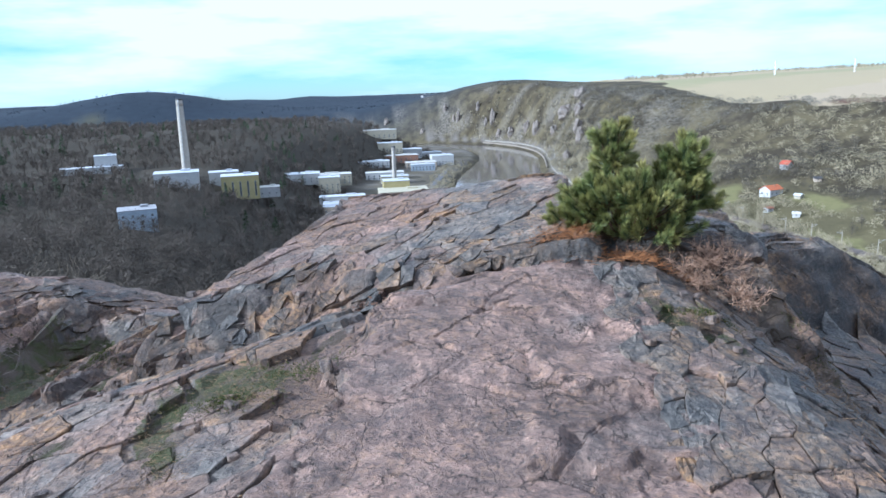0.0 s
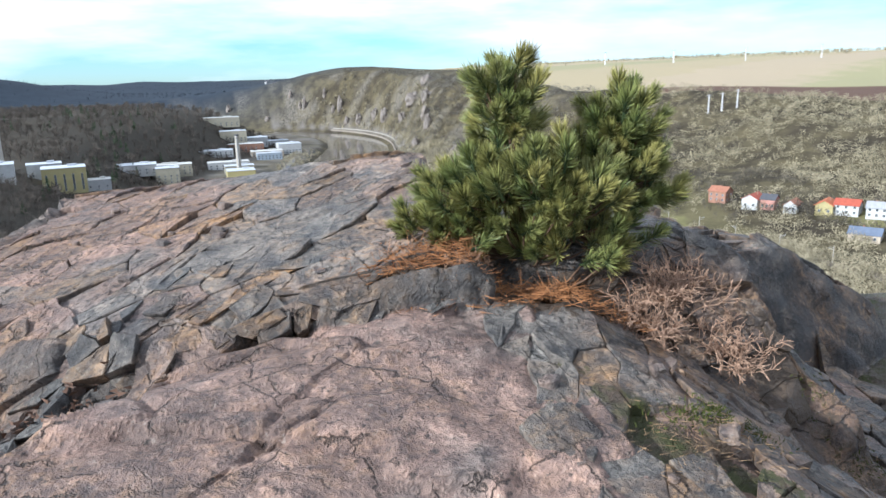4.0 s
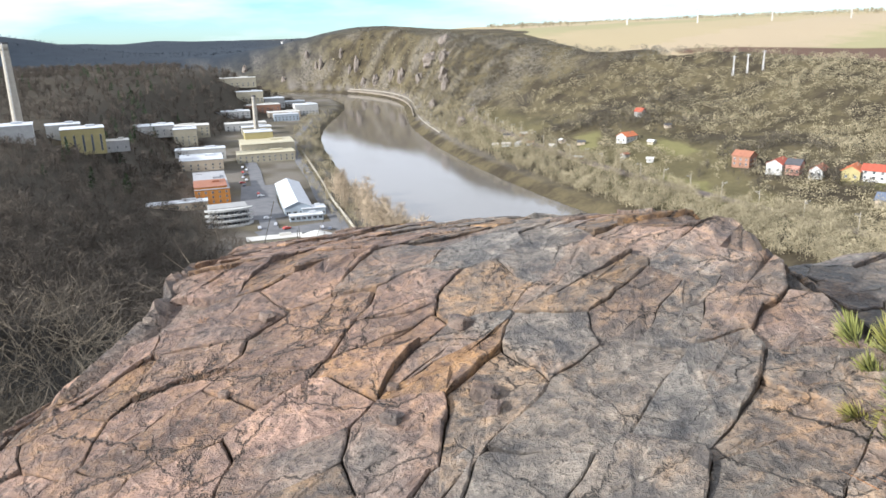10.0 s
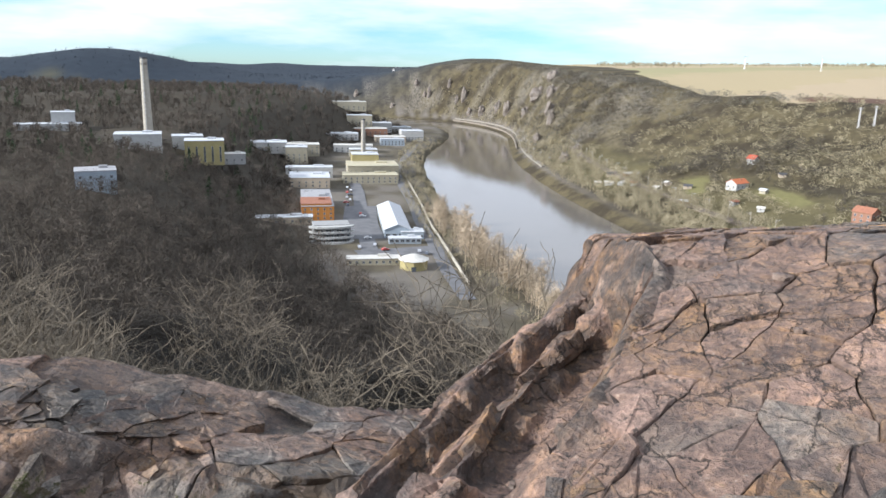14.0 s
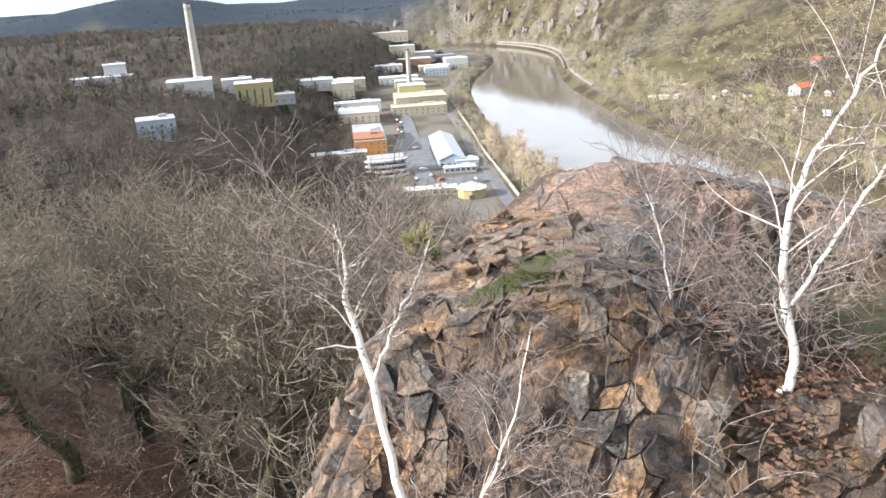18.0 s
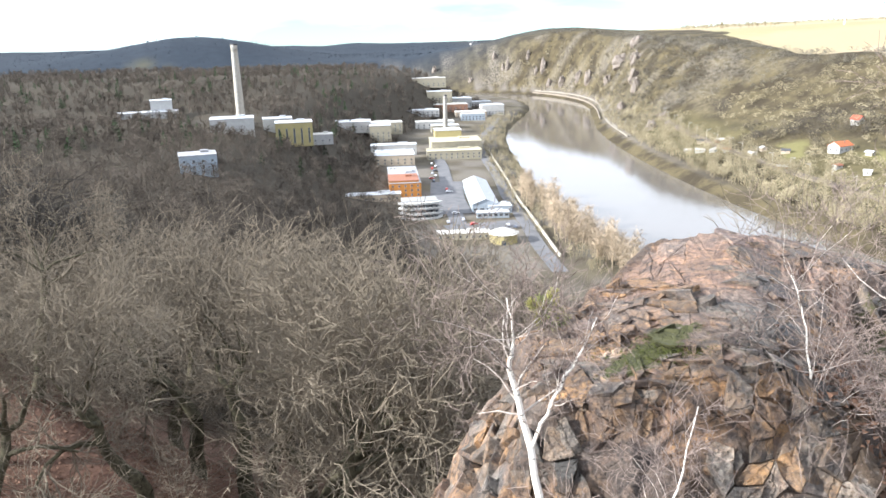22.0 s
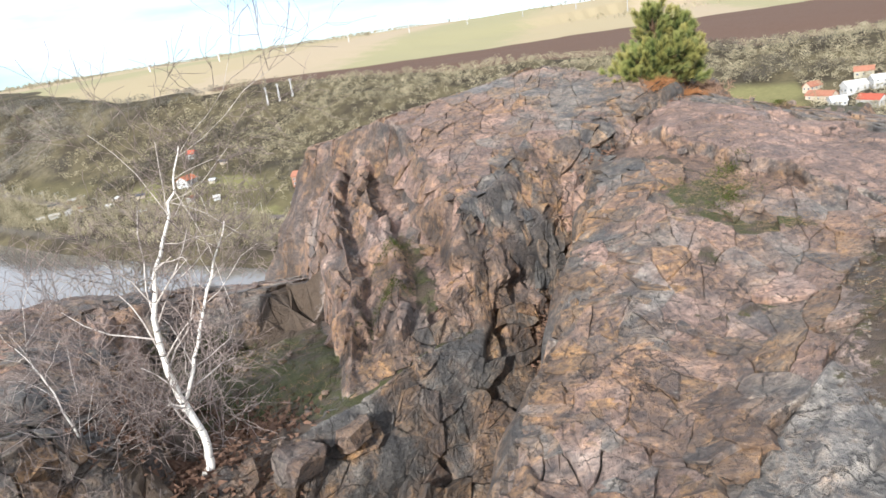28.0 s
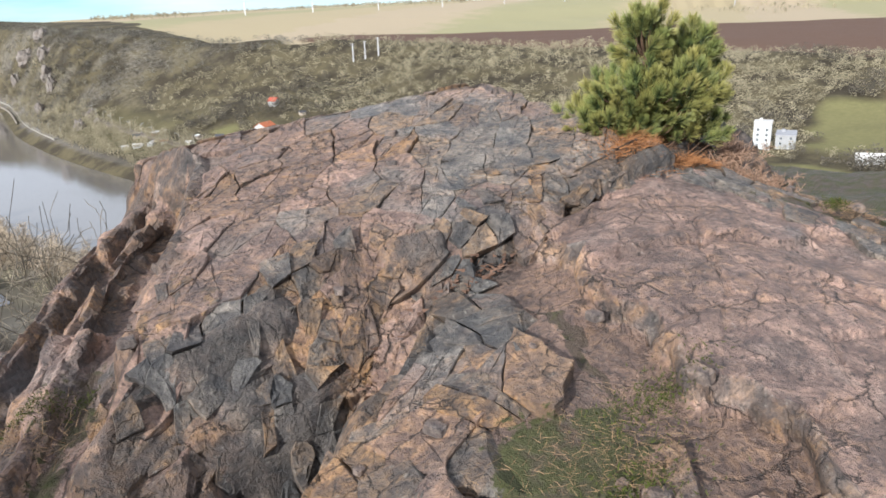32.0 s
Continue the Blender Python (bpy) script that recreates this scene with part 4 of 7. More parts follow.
    ob = mesh_from("broken_rock", np.concatenate([r[0] for r in rest]), [np.concatenate([r[1] + c for r, c in zip(rest, count)]), np.concatenate([r[2] + c for r, c in zip(rest, count)])], ROCK, rock)
    for key in ("steep", "tone", "pink", "iron", "moss", "soil"):
        set_values(ob, key, np.concatenate([r[3][key] for r in rest]))
    tagged(ob, "broken iron-stained rock pieces", kind="stuff")


def build_rock():
    xs = axis([(-15, -9, 0.15), (-9, -7.8, 0.04), (-7.8, -1.3, 0.024), (-1.3, 2.4, 0.0145), (2.4, 3.2, 0.021), (3.2, 6, 0.035), (6, 9, 0.15)])
    ys = axis([(-3, 1.4, 0.15), (1.4, 2.3, 0.04), (2.3, 6.1, 0.0145), (6.1, 8.9, 0.024), (8.9, 11.4, 0.04), (11.4, 15, 0.15)])
    x, y = np.meshgrid(xs, ys)
    shape = x.shape
    # uneven outlines
    q = np.stack([x.ravel(), y.ravel(), 0 * x.ravel()], 1)
    wx = (0.16 * value_noise(q * 1.1, 21) + 0.06 * value_noise(q * 3.3, 22)).reshape(shape)
    wy = (0.16 * value_noise(q * 1.1, 23) + 0.06 * value_noise(q * 3.3, 24)).reshape(shape)
    bl = rock_blocks(x + wx * 0.35, y + wy * 0.35)
    names = list(bl)
    stack = np.stack([bl[k] for k in names])
    which = np.argmax(stack, 0)
    z = np.max(stack, 0)
    base = ground_z(x[::4, ::4], y[::4, ::4]) - 1.3
    zi = np.repeat(np.repeat(base, 4, 0), 4, 1)[:shape[0], :shape[1]]
    z = np.maximum(z, zi)
    for _ in range(2):
        z[1:-1, 1:-1] = 0.2 * (z[1:-1, 1:-1] + z[:-2, 1:-1] + z[2:, 1:-1] + z[1:-1, :-2] + z[1:-1, 2:])
    # surface directions
    gy, gx = np.gradient(z, ys, xs)
    nz = 1 / np.sqrt(1 + gx * gx + gy * gy)
    nrm = np.stack([-gx * nz, -gy * nz, nz], -1).reshape(-1, 3)
    p = np.stack([x, y, z], -1).reshape(-1, 3)
    nzf = nz.ravel()
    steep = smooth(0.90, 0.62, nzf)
    wf = which.ravel()
    isa = (wf == names.index("a")) & (nzf > 0.94) & (p[:, 1] > 2) & (p[:, 0] > -1.6 + 0.35 * (4.6 - p[:, 1]).clip(0, 9))
    skin = smooth(0.90, 0.97, nzf) * np.where(isa, 1, 0.0)
    # joints: slabs lying with the tops, split by two families of upright cracks
    tilt = np.array(Euler((radians(9), radians(-7), radians(24))).to_matrix())
    warp = np.stack([value_noise(p * 0.9, 31), value_noise(p * 0.9, 32), value_noise(p * 0.9, 33)], 1) * 0.10 + np.stack([value_noise(p * 3.1, 34), value_noise(p * 3.1, 35), value_noise(p * 3.1, 36)], 1) * 0.035
    pw = (p + warp) @ tilt
    e1, h1, t1, u1, f1 = cells(pw * np.array([1.05, 2.1, 3.0]), 41)
    e2, h2, t2, u2, f2 = cells(pw * np.array([3.4, 6.2, 9.0]), 42)
    rib = wf == names.index("r")
    amp = 0.017 + 0.045 * steep - 0.009 * skin + 0.006 * rib
    off = (h1 - 0.5) * 2 * amp + (h2 - 0.5) * 2 * amp * 0.55 * (1 - 0.6 * skin)
    off += f1 * amp * 2.6 + f2 * amp * 1.5 * (1 - 0.5 * skin)
    worn = smooth(-0.35, 0.15, value_noise(p * 1.15, 71))
    g1 = smooth(0.042, 0.0, e1) * worn * (1 - 0.5 * skin * (h1 > 0.4))
    g2 = smooth(0.055, 0.0, e2) * (t2 > 0.45) * smooth(-0.1, 0.25, value_noise(p * 2.3, 72)) * (1 - 0.6 * skin)
    off -= g1 * (0.034 + 0.03 * steep) + g2 * (0.014 + 0.02 * steep)
    off += 0.014 * value_noise(p * 2.2, 51) + 0.007 * value_noise(p * 7.0, 52) + 0.0035 * value_noise(p * 19.0, 53)
    o2 = off.reshape(shape)
    # bed below the plates
    side = skin_side(p[:, 0], p[:, 1])
    whole = (wf == names.index("a")) & (side > 0.0) & (p[:, 0] < 1.5)
    plated = ~whole & (p[:, 1] > 2.9) & (wf != names.index("s")) & (wf != names.index("r"))
    off = np.where(plated, -0.045 + (0.3 + 0.7 * steep) * off, off)
    # flakes of the whole slab: low steps that face down the slope
    q2 = p * np.array([1, 1, 0])
    wob = 0.55 * value_noise(q2 * 0.9, 91) + 0.30 * value_noise(q2 * 2.7, 92) + 0.07 * value_noise(q2 * 9.0, 93)
    for lie, rate, deep, n5 in ((0.25, 1.15, 0.055, 94), (-0.35, 2.3, 0.026, 95), (0.9, 3.6, 0.010, 96)):
        run = (p[:, 1] * math.cos(lie) + p[:, 0] * math.sin(lie)) * rate + wob * rate * 0.9
        f = run % 1
        off += whole * deep * (np.where(f < 0.95, -f / 0.95, -1 + (f - 0.95) / 0.05) + 0.5) * smooth(-0.05, 0.30, value_noise(q2 * 1.3 + 9, n5))
    off = off - 0.03 * rib
    soft = o2.copy()
    for _ in range(5):
        soft[1:-1, 1:-1] = 0.2 * (soft[1:-1, 1:-1] + soft[:-2, 1:-1] + soft[2:, 1:-1] + soft[1:-1, :-2] + soft[1:-1, 2:])
    blend = smooth(0.86, 0.55, nz) * (1 - 0.85 * rib.reshape(shape))
    fair = off.reshape(shape).copy()
    for _ in range(1):
        fair[1:-1, 1:-1] = 0.2 * (fair[1:-1, 1:-1] + fair[:-2, 1:-1] + fair[2:, 1:-1] + fair[1:-1, :-2] + fair[1:-1, 2:])
    o2 = fair * (1 - blend) + soft * blend
    n3 = nrm.reshape(*shape, 3)
    for _ in range(12):
        n3[1:-1, 1:-1] = 0.2 * (n3[1:-1, 1:-1] + n3[:-2, 1:-1] + n3[2:, 1:-1] + n3[1:-1, :-2] + n3[1:-1, 2:])
    n3 /= np.linalg.norm(n3, axis=2, keepdims=True)
    p2 = p + n3.reshape(-1, 3) * o2.reshape(-1, 1)
    ob = mesh_from("rock_outcrop", p2, grid_faces(len(xs), len(ys)), ROCK, shade=False)
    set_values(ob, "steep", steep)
    # bed between the plates darkened: joint shade put into the colour
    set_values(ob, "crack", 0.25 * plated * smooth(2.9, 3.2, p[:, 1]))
    set_values(ob, "iron", 0.25 * plated)
    set_values(ob, "pink", np.clip(0.25 + 0.42 * skin + 0.45 * (wf == names.index("r")) + 0.25 * (wf == names.index("c")) + 0.3 * value_noise(p * 0.7, 61) + 0.30 * smooth(0.4, -1.6, p[:, 0]) * (wf == names.index("b")) - 0.45 * (wf == names.index("b")) * smooth(-0.3, 0.7, p[:, 0]), 0, 1))
    set_values(ob, "tone", np.clip(0.5 + 0.5 * (h1 - 0.5) + 0.5 * (h2 - 0.5) * (1 - 0.5 * skin) - 0.26 * np.isin(wf, [names.index(k) for k in "gdes"]), 0, 1))
    flat = smooth(0.80, 0.95, nzf)
    moss, soil = moss_soil(p[:, 0], p[:, 1])
    moss = np.maximum(moss * np.maximum(flat, 0.35), (wf == names.index("s")) * flat * 0.75)
    set_values(ob, "moss", moss)
    set_values(ob, "soil", soil)

    def height(px, py):
        i, j = np.clip(np.searchsorted(xs, px) - 1, 0, len(xs) - 2), np.clip(np.searchsorted(ys, py) - 1, 0, len(ys) - 2)
        a, b = (px - xs[i]) / (xs[i + 1] - xs[i]), (py - ys[j]) / (ys[j + 1] - ys[j])
        return (z[j, i] * (1 - a) + z[j, i + 1] * a) * (1 - b) + (z[j + 1, i] * (1 - a) + z[j + 1, i + 1] * a) * b

    def block_of(px, py):
        return which[np.clip(np.searchsorted(ys, py), 0, len(ys) - 1), np.clip(np.searchsorted(xs, px), 0, len(xs) - 1)]

    split_plates(ob, height, block_of, names)
    return tagged(ob, "fractured pinkish-grey rocky lookout with iron-stained broken faces and moss", "rock", kind="structure")


build_rock()


# ---- trees and plants ----
def tubes(segs, sides=4):
    """Tapered prisms for rows of x0 y0 z0 r0 x1 y1 z1 r1."""
    s = np.asarray(segs, float)
    a, b = s[:, 0:3], s[:, 4:7]
    d = b - a
    d /= np.linalg.norm(d, axis=1)[:, None] + 1e-9
    ref = np.where(np.abs(d[:, 2:3]) > 0.9, np.array([[1.0, 0, 0]]), np.array([[0, 0, 1.0]]))
    u = np.cross(d, ref)
    u /= np.linalg.norm(u, axis=1)[:, None] + 1e-9
    w = np.cross(d, u)
    ang = np.arange(sides) * 2 * np.pi / sides
    ring = u[:, None] * np.cos(ang)[None, :, None] + w[:, None] * np.sin(ang)[None, :, None]
    v = np.concatenate([a[:, None] + ring * s[:, 3][:, None, None], b[:, None] + ring * s[:, 7][:, None, None]], 1).reshape(-1, 3)
    base = np.arange(len(s))[:, None] * 2 * sides
    k = np.arange(sides)
    f = np.stack([base + k, base + (k + 1) % sides, base + sides + (k + 1) % sides, base + sides + k], -1).reshape(-1, 4)
    return v, f


def stem_tube(run, rad, sides=9):
    """One closed tapered tube along a run of points."""
    run, rad = np.asarray(run, float), np.asarray(rad, float)
    d = np.gradient(run, axis=0)
    d /= np.linalg.norm(d, axis=1)[:, None] + 1e-9
    u = np.cross(d, np.array([0.31, 0.95, 0.05]))
    u /= np.linalg.norm(u, axis=1)[:, None] + 1e-9
    w = np.cross(d, u)
    a = np.arange(sides) * 2 * np.pi / sides
    v = (run[:, None] + (u[:, None] * np.cos(a)[None, :, None] + w[:, None] * np.sin(a)[None, :, None]) * rad[:, None, None]).reshape(-1, 3)
    k = np.arange(sides)
    base = np.arange(len(run) - 1)[:, None] * sides
    f = np.stack([base + k, base + (k + 1) % sides, base + sides + (k + 1) % sides, base + sides + k], -1).reshape(-1, 4)
    end = (len(run) - 1) * sides
    caps = np.concatenate([[[0, j + 1, j] for j in range(1, sides - 1)], [[end, end + j, end + j + 1] for j in range(1, sides - 1)]])
    return v, [f, caps]


def blades(p, d, length, width, rng):
    """Thin two-sided triangles standing at p along d."""
    side = np.cross(d, rng.normal(size=d.shape))
    side /= np.linalg.norm(side, axis=1)[:, None] + 1e-9
    w = (np.broadcast_to(width, len(p)) * 0.5)[:, None]
    v = np.stack([p - side * w, p + side * w, p + d * np.broadcast_to(length, len(p))[:, None]], 1).reshape(-1, 3)
    return v, np.arange(len(v)).reshape(-1, 3)


def join(pieces):
    vs, fs, at = [], {3: [], 4: []}, 0
    for v, f in pieces:
        vs.append(v)
        fs[f.shape[1]].append(f + at)
        at += len(v)
    return np.concatenate(vs), [np.concatenate(f) for f in fs.values() if f]


def grow(rng, start, way, length, radius, level, out, droop=0.0, wiggle=0.25, forks=(3, 5), keep=0.62, fall=0.55, thin=0.003, curl=3, upward=0.12):
    """A branch of several crooked pieces, with side branches; rows go to out as (level, segment)."""
    p, d, r = np.array(start, float), np.array(way, float), radius
    steps = curl + 1
    for k in range(steps):
        d = d + rng.normal(0, wiggle, 3) + np.array([0, 0, upward - droop])
        d /= np.linalg.norm(d)
        q = p + d * length / steps
        r2 = max(thin, r * (0.84 if k < steps - 1 else 0.6))
        out.append((level, (*p, r, *q, r2)))
        if level > 0 and (k > 0 or steps == 1):
            for _ in range(rng.integers(*forks) if k == steps - 1 else rng.integers(1, 3)):
                side = rng.normal(size=3)
                side -= d * (side @ d)
                side /= np.linalg.norm(side) + 1e-9
                way2 = d * rng.uniform(0.45, 0.9) + side * rng.uniform(0.5, 0.95)
                way2 /= np.linalg.norm(way2)
                grow(rng, q, way2, length * rng.uniform(keep - 0.14, keep + 0.1), max(thin, r2 * fall * rng.uniform(0.8, 1.2)), level - 1, out, droop, wiggle, forks, keep, fall, thin, curl, upward)
        p, r = q, r2


def bark(name, dark, light, scale=9.0):
    m, n, l, b = mat(name, 0.92, 0.15)
    v = node_vec(n)
    a = node_noise(n, l, v, scale, 5, 0.7)
    c = node_mix(n, l, node_range(n, l, a, 0.32, 0.68), dark, light)
    tone = node_attr(n, "tone")
    c = node_mix(n, l, node_math(n, l, "MULTIPLY", tone, 0.55), c, tuple(min(1, x * 1.9 + 0.015) for x in light))
    l.new(c, b.inputs["Base Color"])
    node_bump(n, l, b, a, 0.6, 0.01)
    return m


BARK_OAK = bark("oak_bark", (0.032, 0.030, 0.019), (0.105, 0.094, 0.062))
TWIG_OAK = bark("oak_twigs", (0.058, 0.050, 0.038), (0.165, 0.138, 0.105), 2.0)
WOOD_FAR = bark("bare_wood", (0.019, 0.017, 0.015), (0.062, 0.056, 0.048), 0.25)
# lighter copy of the bare wood: sun on the hill put into the colour
SUNLIT_WOOD = bark("hill_wood", (0.026, 0.022, 0.019), (0.088, 0.074, 0.060), 0.25)
SCRUB_FAR = bark("bare_scrub", (0.100, 0.087, 0.058), (0.275, 0.240, 0.160), 0.12)
CLIFF_SCRUB = bark("cliff_scrub", (0.052, 0.049, 0.042), (0.150, 0.138, 0.112), 0.12)
THICKET = bark("dark_thicket", (0.030, 0.026, 0.021), (0.085, 0.074, 0.058), 0.15)
POPLAR = bark("poplar_twigs", (0.15, 0.12, 0.085), (0.32, 0.26, 0.19), 0.4)
# skyline trees coloured blue to paint in the haze before them
HAZY_FOREST = bark("hazy_forest", (0.014, 0.019, 0.027), (0.032, 0.041, 0.053), 0.02)
CONIFER = bark("conifer_green", (0.012, 0.022, 0.012), (0.04, 0.06, 0.028), 0.6)


def birch_bark():
    m, n, l, b = mat("birch_bark", 0.7, 0.3)
    v = node_vec(n)
    mp = n.new("ShaderNodeMapping")
    mp.inputs["Scale"].default_value = (6, 6, 34)
    l.new(v, mp.inputs[0])
    a = node_noise(n, l, mp.outputs[0], 1.6, 4, 0.6)
    c = node_mix(n, l, node_noise(n, l, v, 22, 4), (0.50, 0.45, 0.39), (0.82, 0.79, 0.74))
    c = node_mix(n, l, node_range(n, l, a, 0.60, 0.66), c, (0.05, 0.042, 0.036))
    l.new(c, b.inputs["Base Color"])
    node_bump(n, l, b, a, 0.35, 0.006)
    return m


BIRCH = birch_bark()
BIRCH_TWIG = bark("birch_twigs", (0.09, 0.07, 0.062), (0.25, 0.20, 0.178), 12)
BIRCH_BRANCH = bark("birch_branches", (0.26, 0.22, 0.20), (0.58, 0.53, 0.48), 14)


def empty(name, x, y, z):
    ob = new(name)
    ob.location = (x, y, z)
    return ob


# -- bare oaks near the lookout --
def oak_pattern(seed, height):
    rng = np.random.default_rng(seed)
    out = []
    foot, way = np.array([0, 0, -0.6]), np.array([0.1, 0.05, 1.0])
    for k in range(5):
        way = way + rng.normal(0, 0.13, 3) * np.array([1, 1, 0.3])
        tip = foot + way / np.linalg.norm(way) * (0.6 + height * 0.26) / 5
        out.append((6, (*foot, height * (0.034 - 0.0016 * k), *tip, height * (0.0324 - 0.0016 * k))))
        foot = tip
    grow(rng, tuple(foot), tuple(way / np.linalg.norm(way)), height * 0.34, height * 0.026, 5, out, 0.0, 0.24, (3, 5), 0.72, 0.68, 0.0055, 3, 0.04)
    big = [s for lv, s in out if lv >= 4]
    mid = [s for lv, s in out if 2 <= lv < 4]
    fine = [s for lv, s in out if lv < 2]
    tips = [s for lv, s in out if lv == 0]
    most = 250
    if len(tips) > most * 4:
        kept = rng.choice(len(tips) // 4, most, replace=False)
        fine = [s for lv, s in out if lv == 1] + [tips[4 * i + j] for i in kept for j in range(4)]
    return big, mid, fine


def oak(seed, height):
    big, mid, fine = oak_pattern(seed, height)
    top = empty("oak_tree", 0, 0, -200)
    v, f = tubes(big, 8)
    trunk = mesh_from("trunk", v, f, BARK_OAK, top, True)
    v, f = join([tubes(mid, 3), tubes(fine, 3)])
    crown = mesh_from("crown", v, f, TWIG_OAK, top, False)
    rng = np.random.default_rng(seed)
    set_values(crown, "tone", rng.random(len(crown.data.vertices)) * 0.6)
    return tagged(top, "bare gnarled oak tree on the slope below the rocks", "tree", "oaks on the slope")


oaks = [oak(5, 7.6), oak(9, 8.4), oak(14, 6.8)]
_rng = np.random.default_rng(77)
# near wood: az, distance
spots = [(-62, 15), (-55, 11), (-48, 17), (-40, 12.5), (-33, 16), (-27, 12), (-22, 19), (-15, 15), (-10, 21), (-4, 18), (-44, 24), (-36, 27), (-29, 24), (-18, 27), (-8, 30), (1, 27),
         (-52, 30), (-60, 24), (-41, 36), (-31, 38), (-23, 36), (-13, 39), (-3, 41), (5, 38), (-57, 42), (-48, 45), (-36, 49), (-27, 51), (-17, 50), (-7, 53), (2, 55), (-68, 20), (-70, 32), (10, 50), (14, 38)]
used = set()
tall = [max(max(v.co.z for v in c.data.vertices) for c in o.children) for o in oaks]
near_spots = [(-10.4, 11.3), (-13.1, 15.8), (-15.1, 17.5), (-13.2, 11.5), (-14.8, 10.2), (-16.5, 12.2), (-12.0, 20.0), (-17.5, 15.5), (-9.0, 16.5), (-8.5, 21.5), (-5.5, 19.0), (-2.5, 22.0), (-19.5, 19.5), (-21.0, 14.0),
              (-10.8, 14.0), (-7.0, 14.5), (-4.0, 15.5), (-18.0, 9.0), (-23.0, 18.0), (-15.0, 22.5), (-11.0, 25.5), (0.5, 19.0)]
for az, dist in spots:
    a, dd = radians(az + _rng.uniform(-2, 2)), dist * _rng.uniform(0.94, 1.06)
    if dist > 20:
        near_spots.append((-6.5 + dd * math.sin(a), 3.0 + dd * math.cos(a)))
for px, py in near_spots:
    pz = float(ground_z(np.array([px]), np.array([py]))[0])
    k = _rng.integers(3)
    # each oak is scaled so its crown ends below eye level in the camera's view
    away = math.hypot(px + 7.0, py - 2.5)
    size = (1.1 - away * math.tan(radians(_rng.uniform(8.5, 13))) - pz) / tall[k]
    m = pose(px, py, pz, 0, 0, _rng.uniform(0, 360)) @ Matrix.Scale(min(1.25, max(0.55, size)), 4)
    if k not in used:
        used.add(k)
        oaks[k].matrix_basis = m
    else:
        c = copy_thing(oaks[k], m)
        c.matrix_basis = m


# -- woods further off: one mesh of many bare trees for each kind of wood --
def broom(rng, n, height, width, thick, trunk=True):
    """A bare tree for the distance: a trunk and n thin upward sprays."""
    t = rng.uniform(0.25, 1.0, n)
    ang = rng.uniform(0, 2 * np.pi, n)
    rad = width * 0.5 * np.sqrt(rng.random(n)) * np.sin(np.clip(t, 0.2, 0.96) * np.pi * 0.93) ** 0.6
    p = np.stack([rad * np.cos(ang), rad * np.sin(ang), t * height * 0.86], 1)
    out = ang + rng.normal(0, 0.9, n)
    d = np.stack([np.cos(out) * rng.uniform(0.2, 1.1, n), np.sin(out) * rng.uniform(0.2, 1.1, n), rng.uniform(-0.15, 0.95, n)], 1)
    d /= np.linalg.norm(d, axis=1)[:, None]
    v, f = blades(p - d * height * 0.08, d, rng.uniform(0.16, 0.34, n) * height, thick, rng)
    if not trunk:
        return v, f
    limbs = []
    for _ in range(6):
        a, h = rng.uniform(0, 2 * np.pi), rng.uniform(0.22, 0.55) * height
        limbs.append((0, 0, h, thick * 0.7, math.cos(a) * width * 0.36, math.sin(a) * width * 0.36, h + rng.uniform(0.1, 0.4) * height, thick * 0.25))
    tv, tf = tubes(limbs + [(0, 0, -0.5, thick * 1.3, 0.1 * width * rng.normal(), 0.1 * width * rng.normal(), height * 0.8, thick * 0.2)], 3)
    tri = np.concatenate([tf[:, [0, 1, 2]], tf[:, [0, 2, 3]]])
    return np.concatenate([v, tv]), np.concatenate([f, tri + len(v)])


def wood(name, label, spots, patterns, material, seed, category="trees"):
    """Joins many turned and scaled copies of the patterns; spots are rows of x, y, z, scale."""
    rng = np.random.default_rng(seed)
    vs, fs, ts, at = [], [], [], 0
    pick = rng.integers(0, len(patterns), len(spots))
    for k, (pv, pf) in enumerate(patterns):
        some = spots[pick == k]
        if not len(some):
            continue
        a = rng.uniform(0, 2 * np.pi, len(some))
        c, s = np.cos(a)[:, None], np.sin(a)[:, None]
        sc = some[:, 3:4]
        x = (pv[None, :, 0] * c - pv[None, :, 1] * s) * sc + some[:, 0:1]
        y = (pv[None, :, 0] * s + pv[None, :, 1] * c) * sc + some[:, 1:2]
        z = pv[None, :, 2] * sc * rng.uniform(0.85, 1.2, (len(some), 1)) + some[:, 2:3]
        vs.append(np.stack([x, y, z], -1).reshape(-1, 3))
        fs.append((pf[None] + (np.arange(len(some)) * len(pv))[:, None, None]).reshape(-1, 3) + at)
        ts.append(np.repeat(rng.random(len(some)) ** 1.6, len(pv)) * 0.8 + 0.2 * rng.random(len(some) * len(pv)))
        at += len(some) * len(pv)
    ob = mesh_from(name, np.concatenate(vs), np.concatenate(fs), material)
    set_values(ob, "tone", np.concatenate(ts))
    return tagged(ob, label, category, kind="stuff")


def scatter(rng, n, az, dist, power=1.0):
    a = np.radians(rng.uniform(*az, n))
    r = (rng.uniform(dist[0] ** (1 / power), dist[1] ** (1 / power), n)) ** power
    return r * np.sin(a), r * np.cos(a)


_r = np.random.default_rng(3)
near_pat = [broom(_r, 260, 9.5, 9.0, 0.055) for _ in range(5)]
mid_pat = [broom(_r, 85, 9.5, 7.5, 0.15) for _ in range(5)]
far_pat = [broom(_r, 34, 9.5, 8.0, 0.42) for _ in range(5)]
scrub_pat = [broom(_r, 32, 5.6, 7.0, 0.36, False) for _ in range(5)]
pop_pat = [broom(_r, 120, 15, 5.0, 0.16) for _ in range(3)]


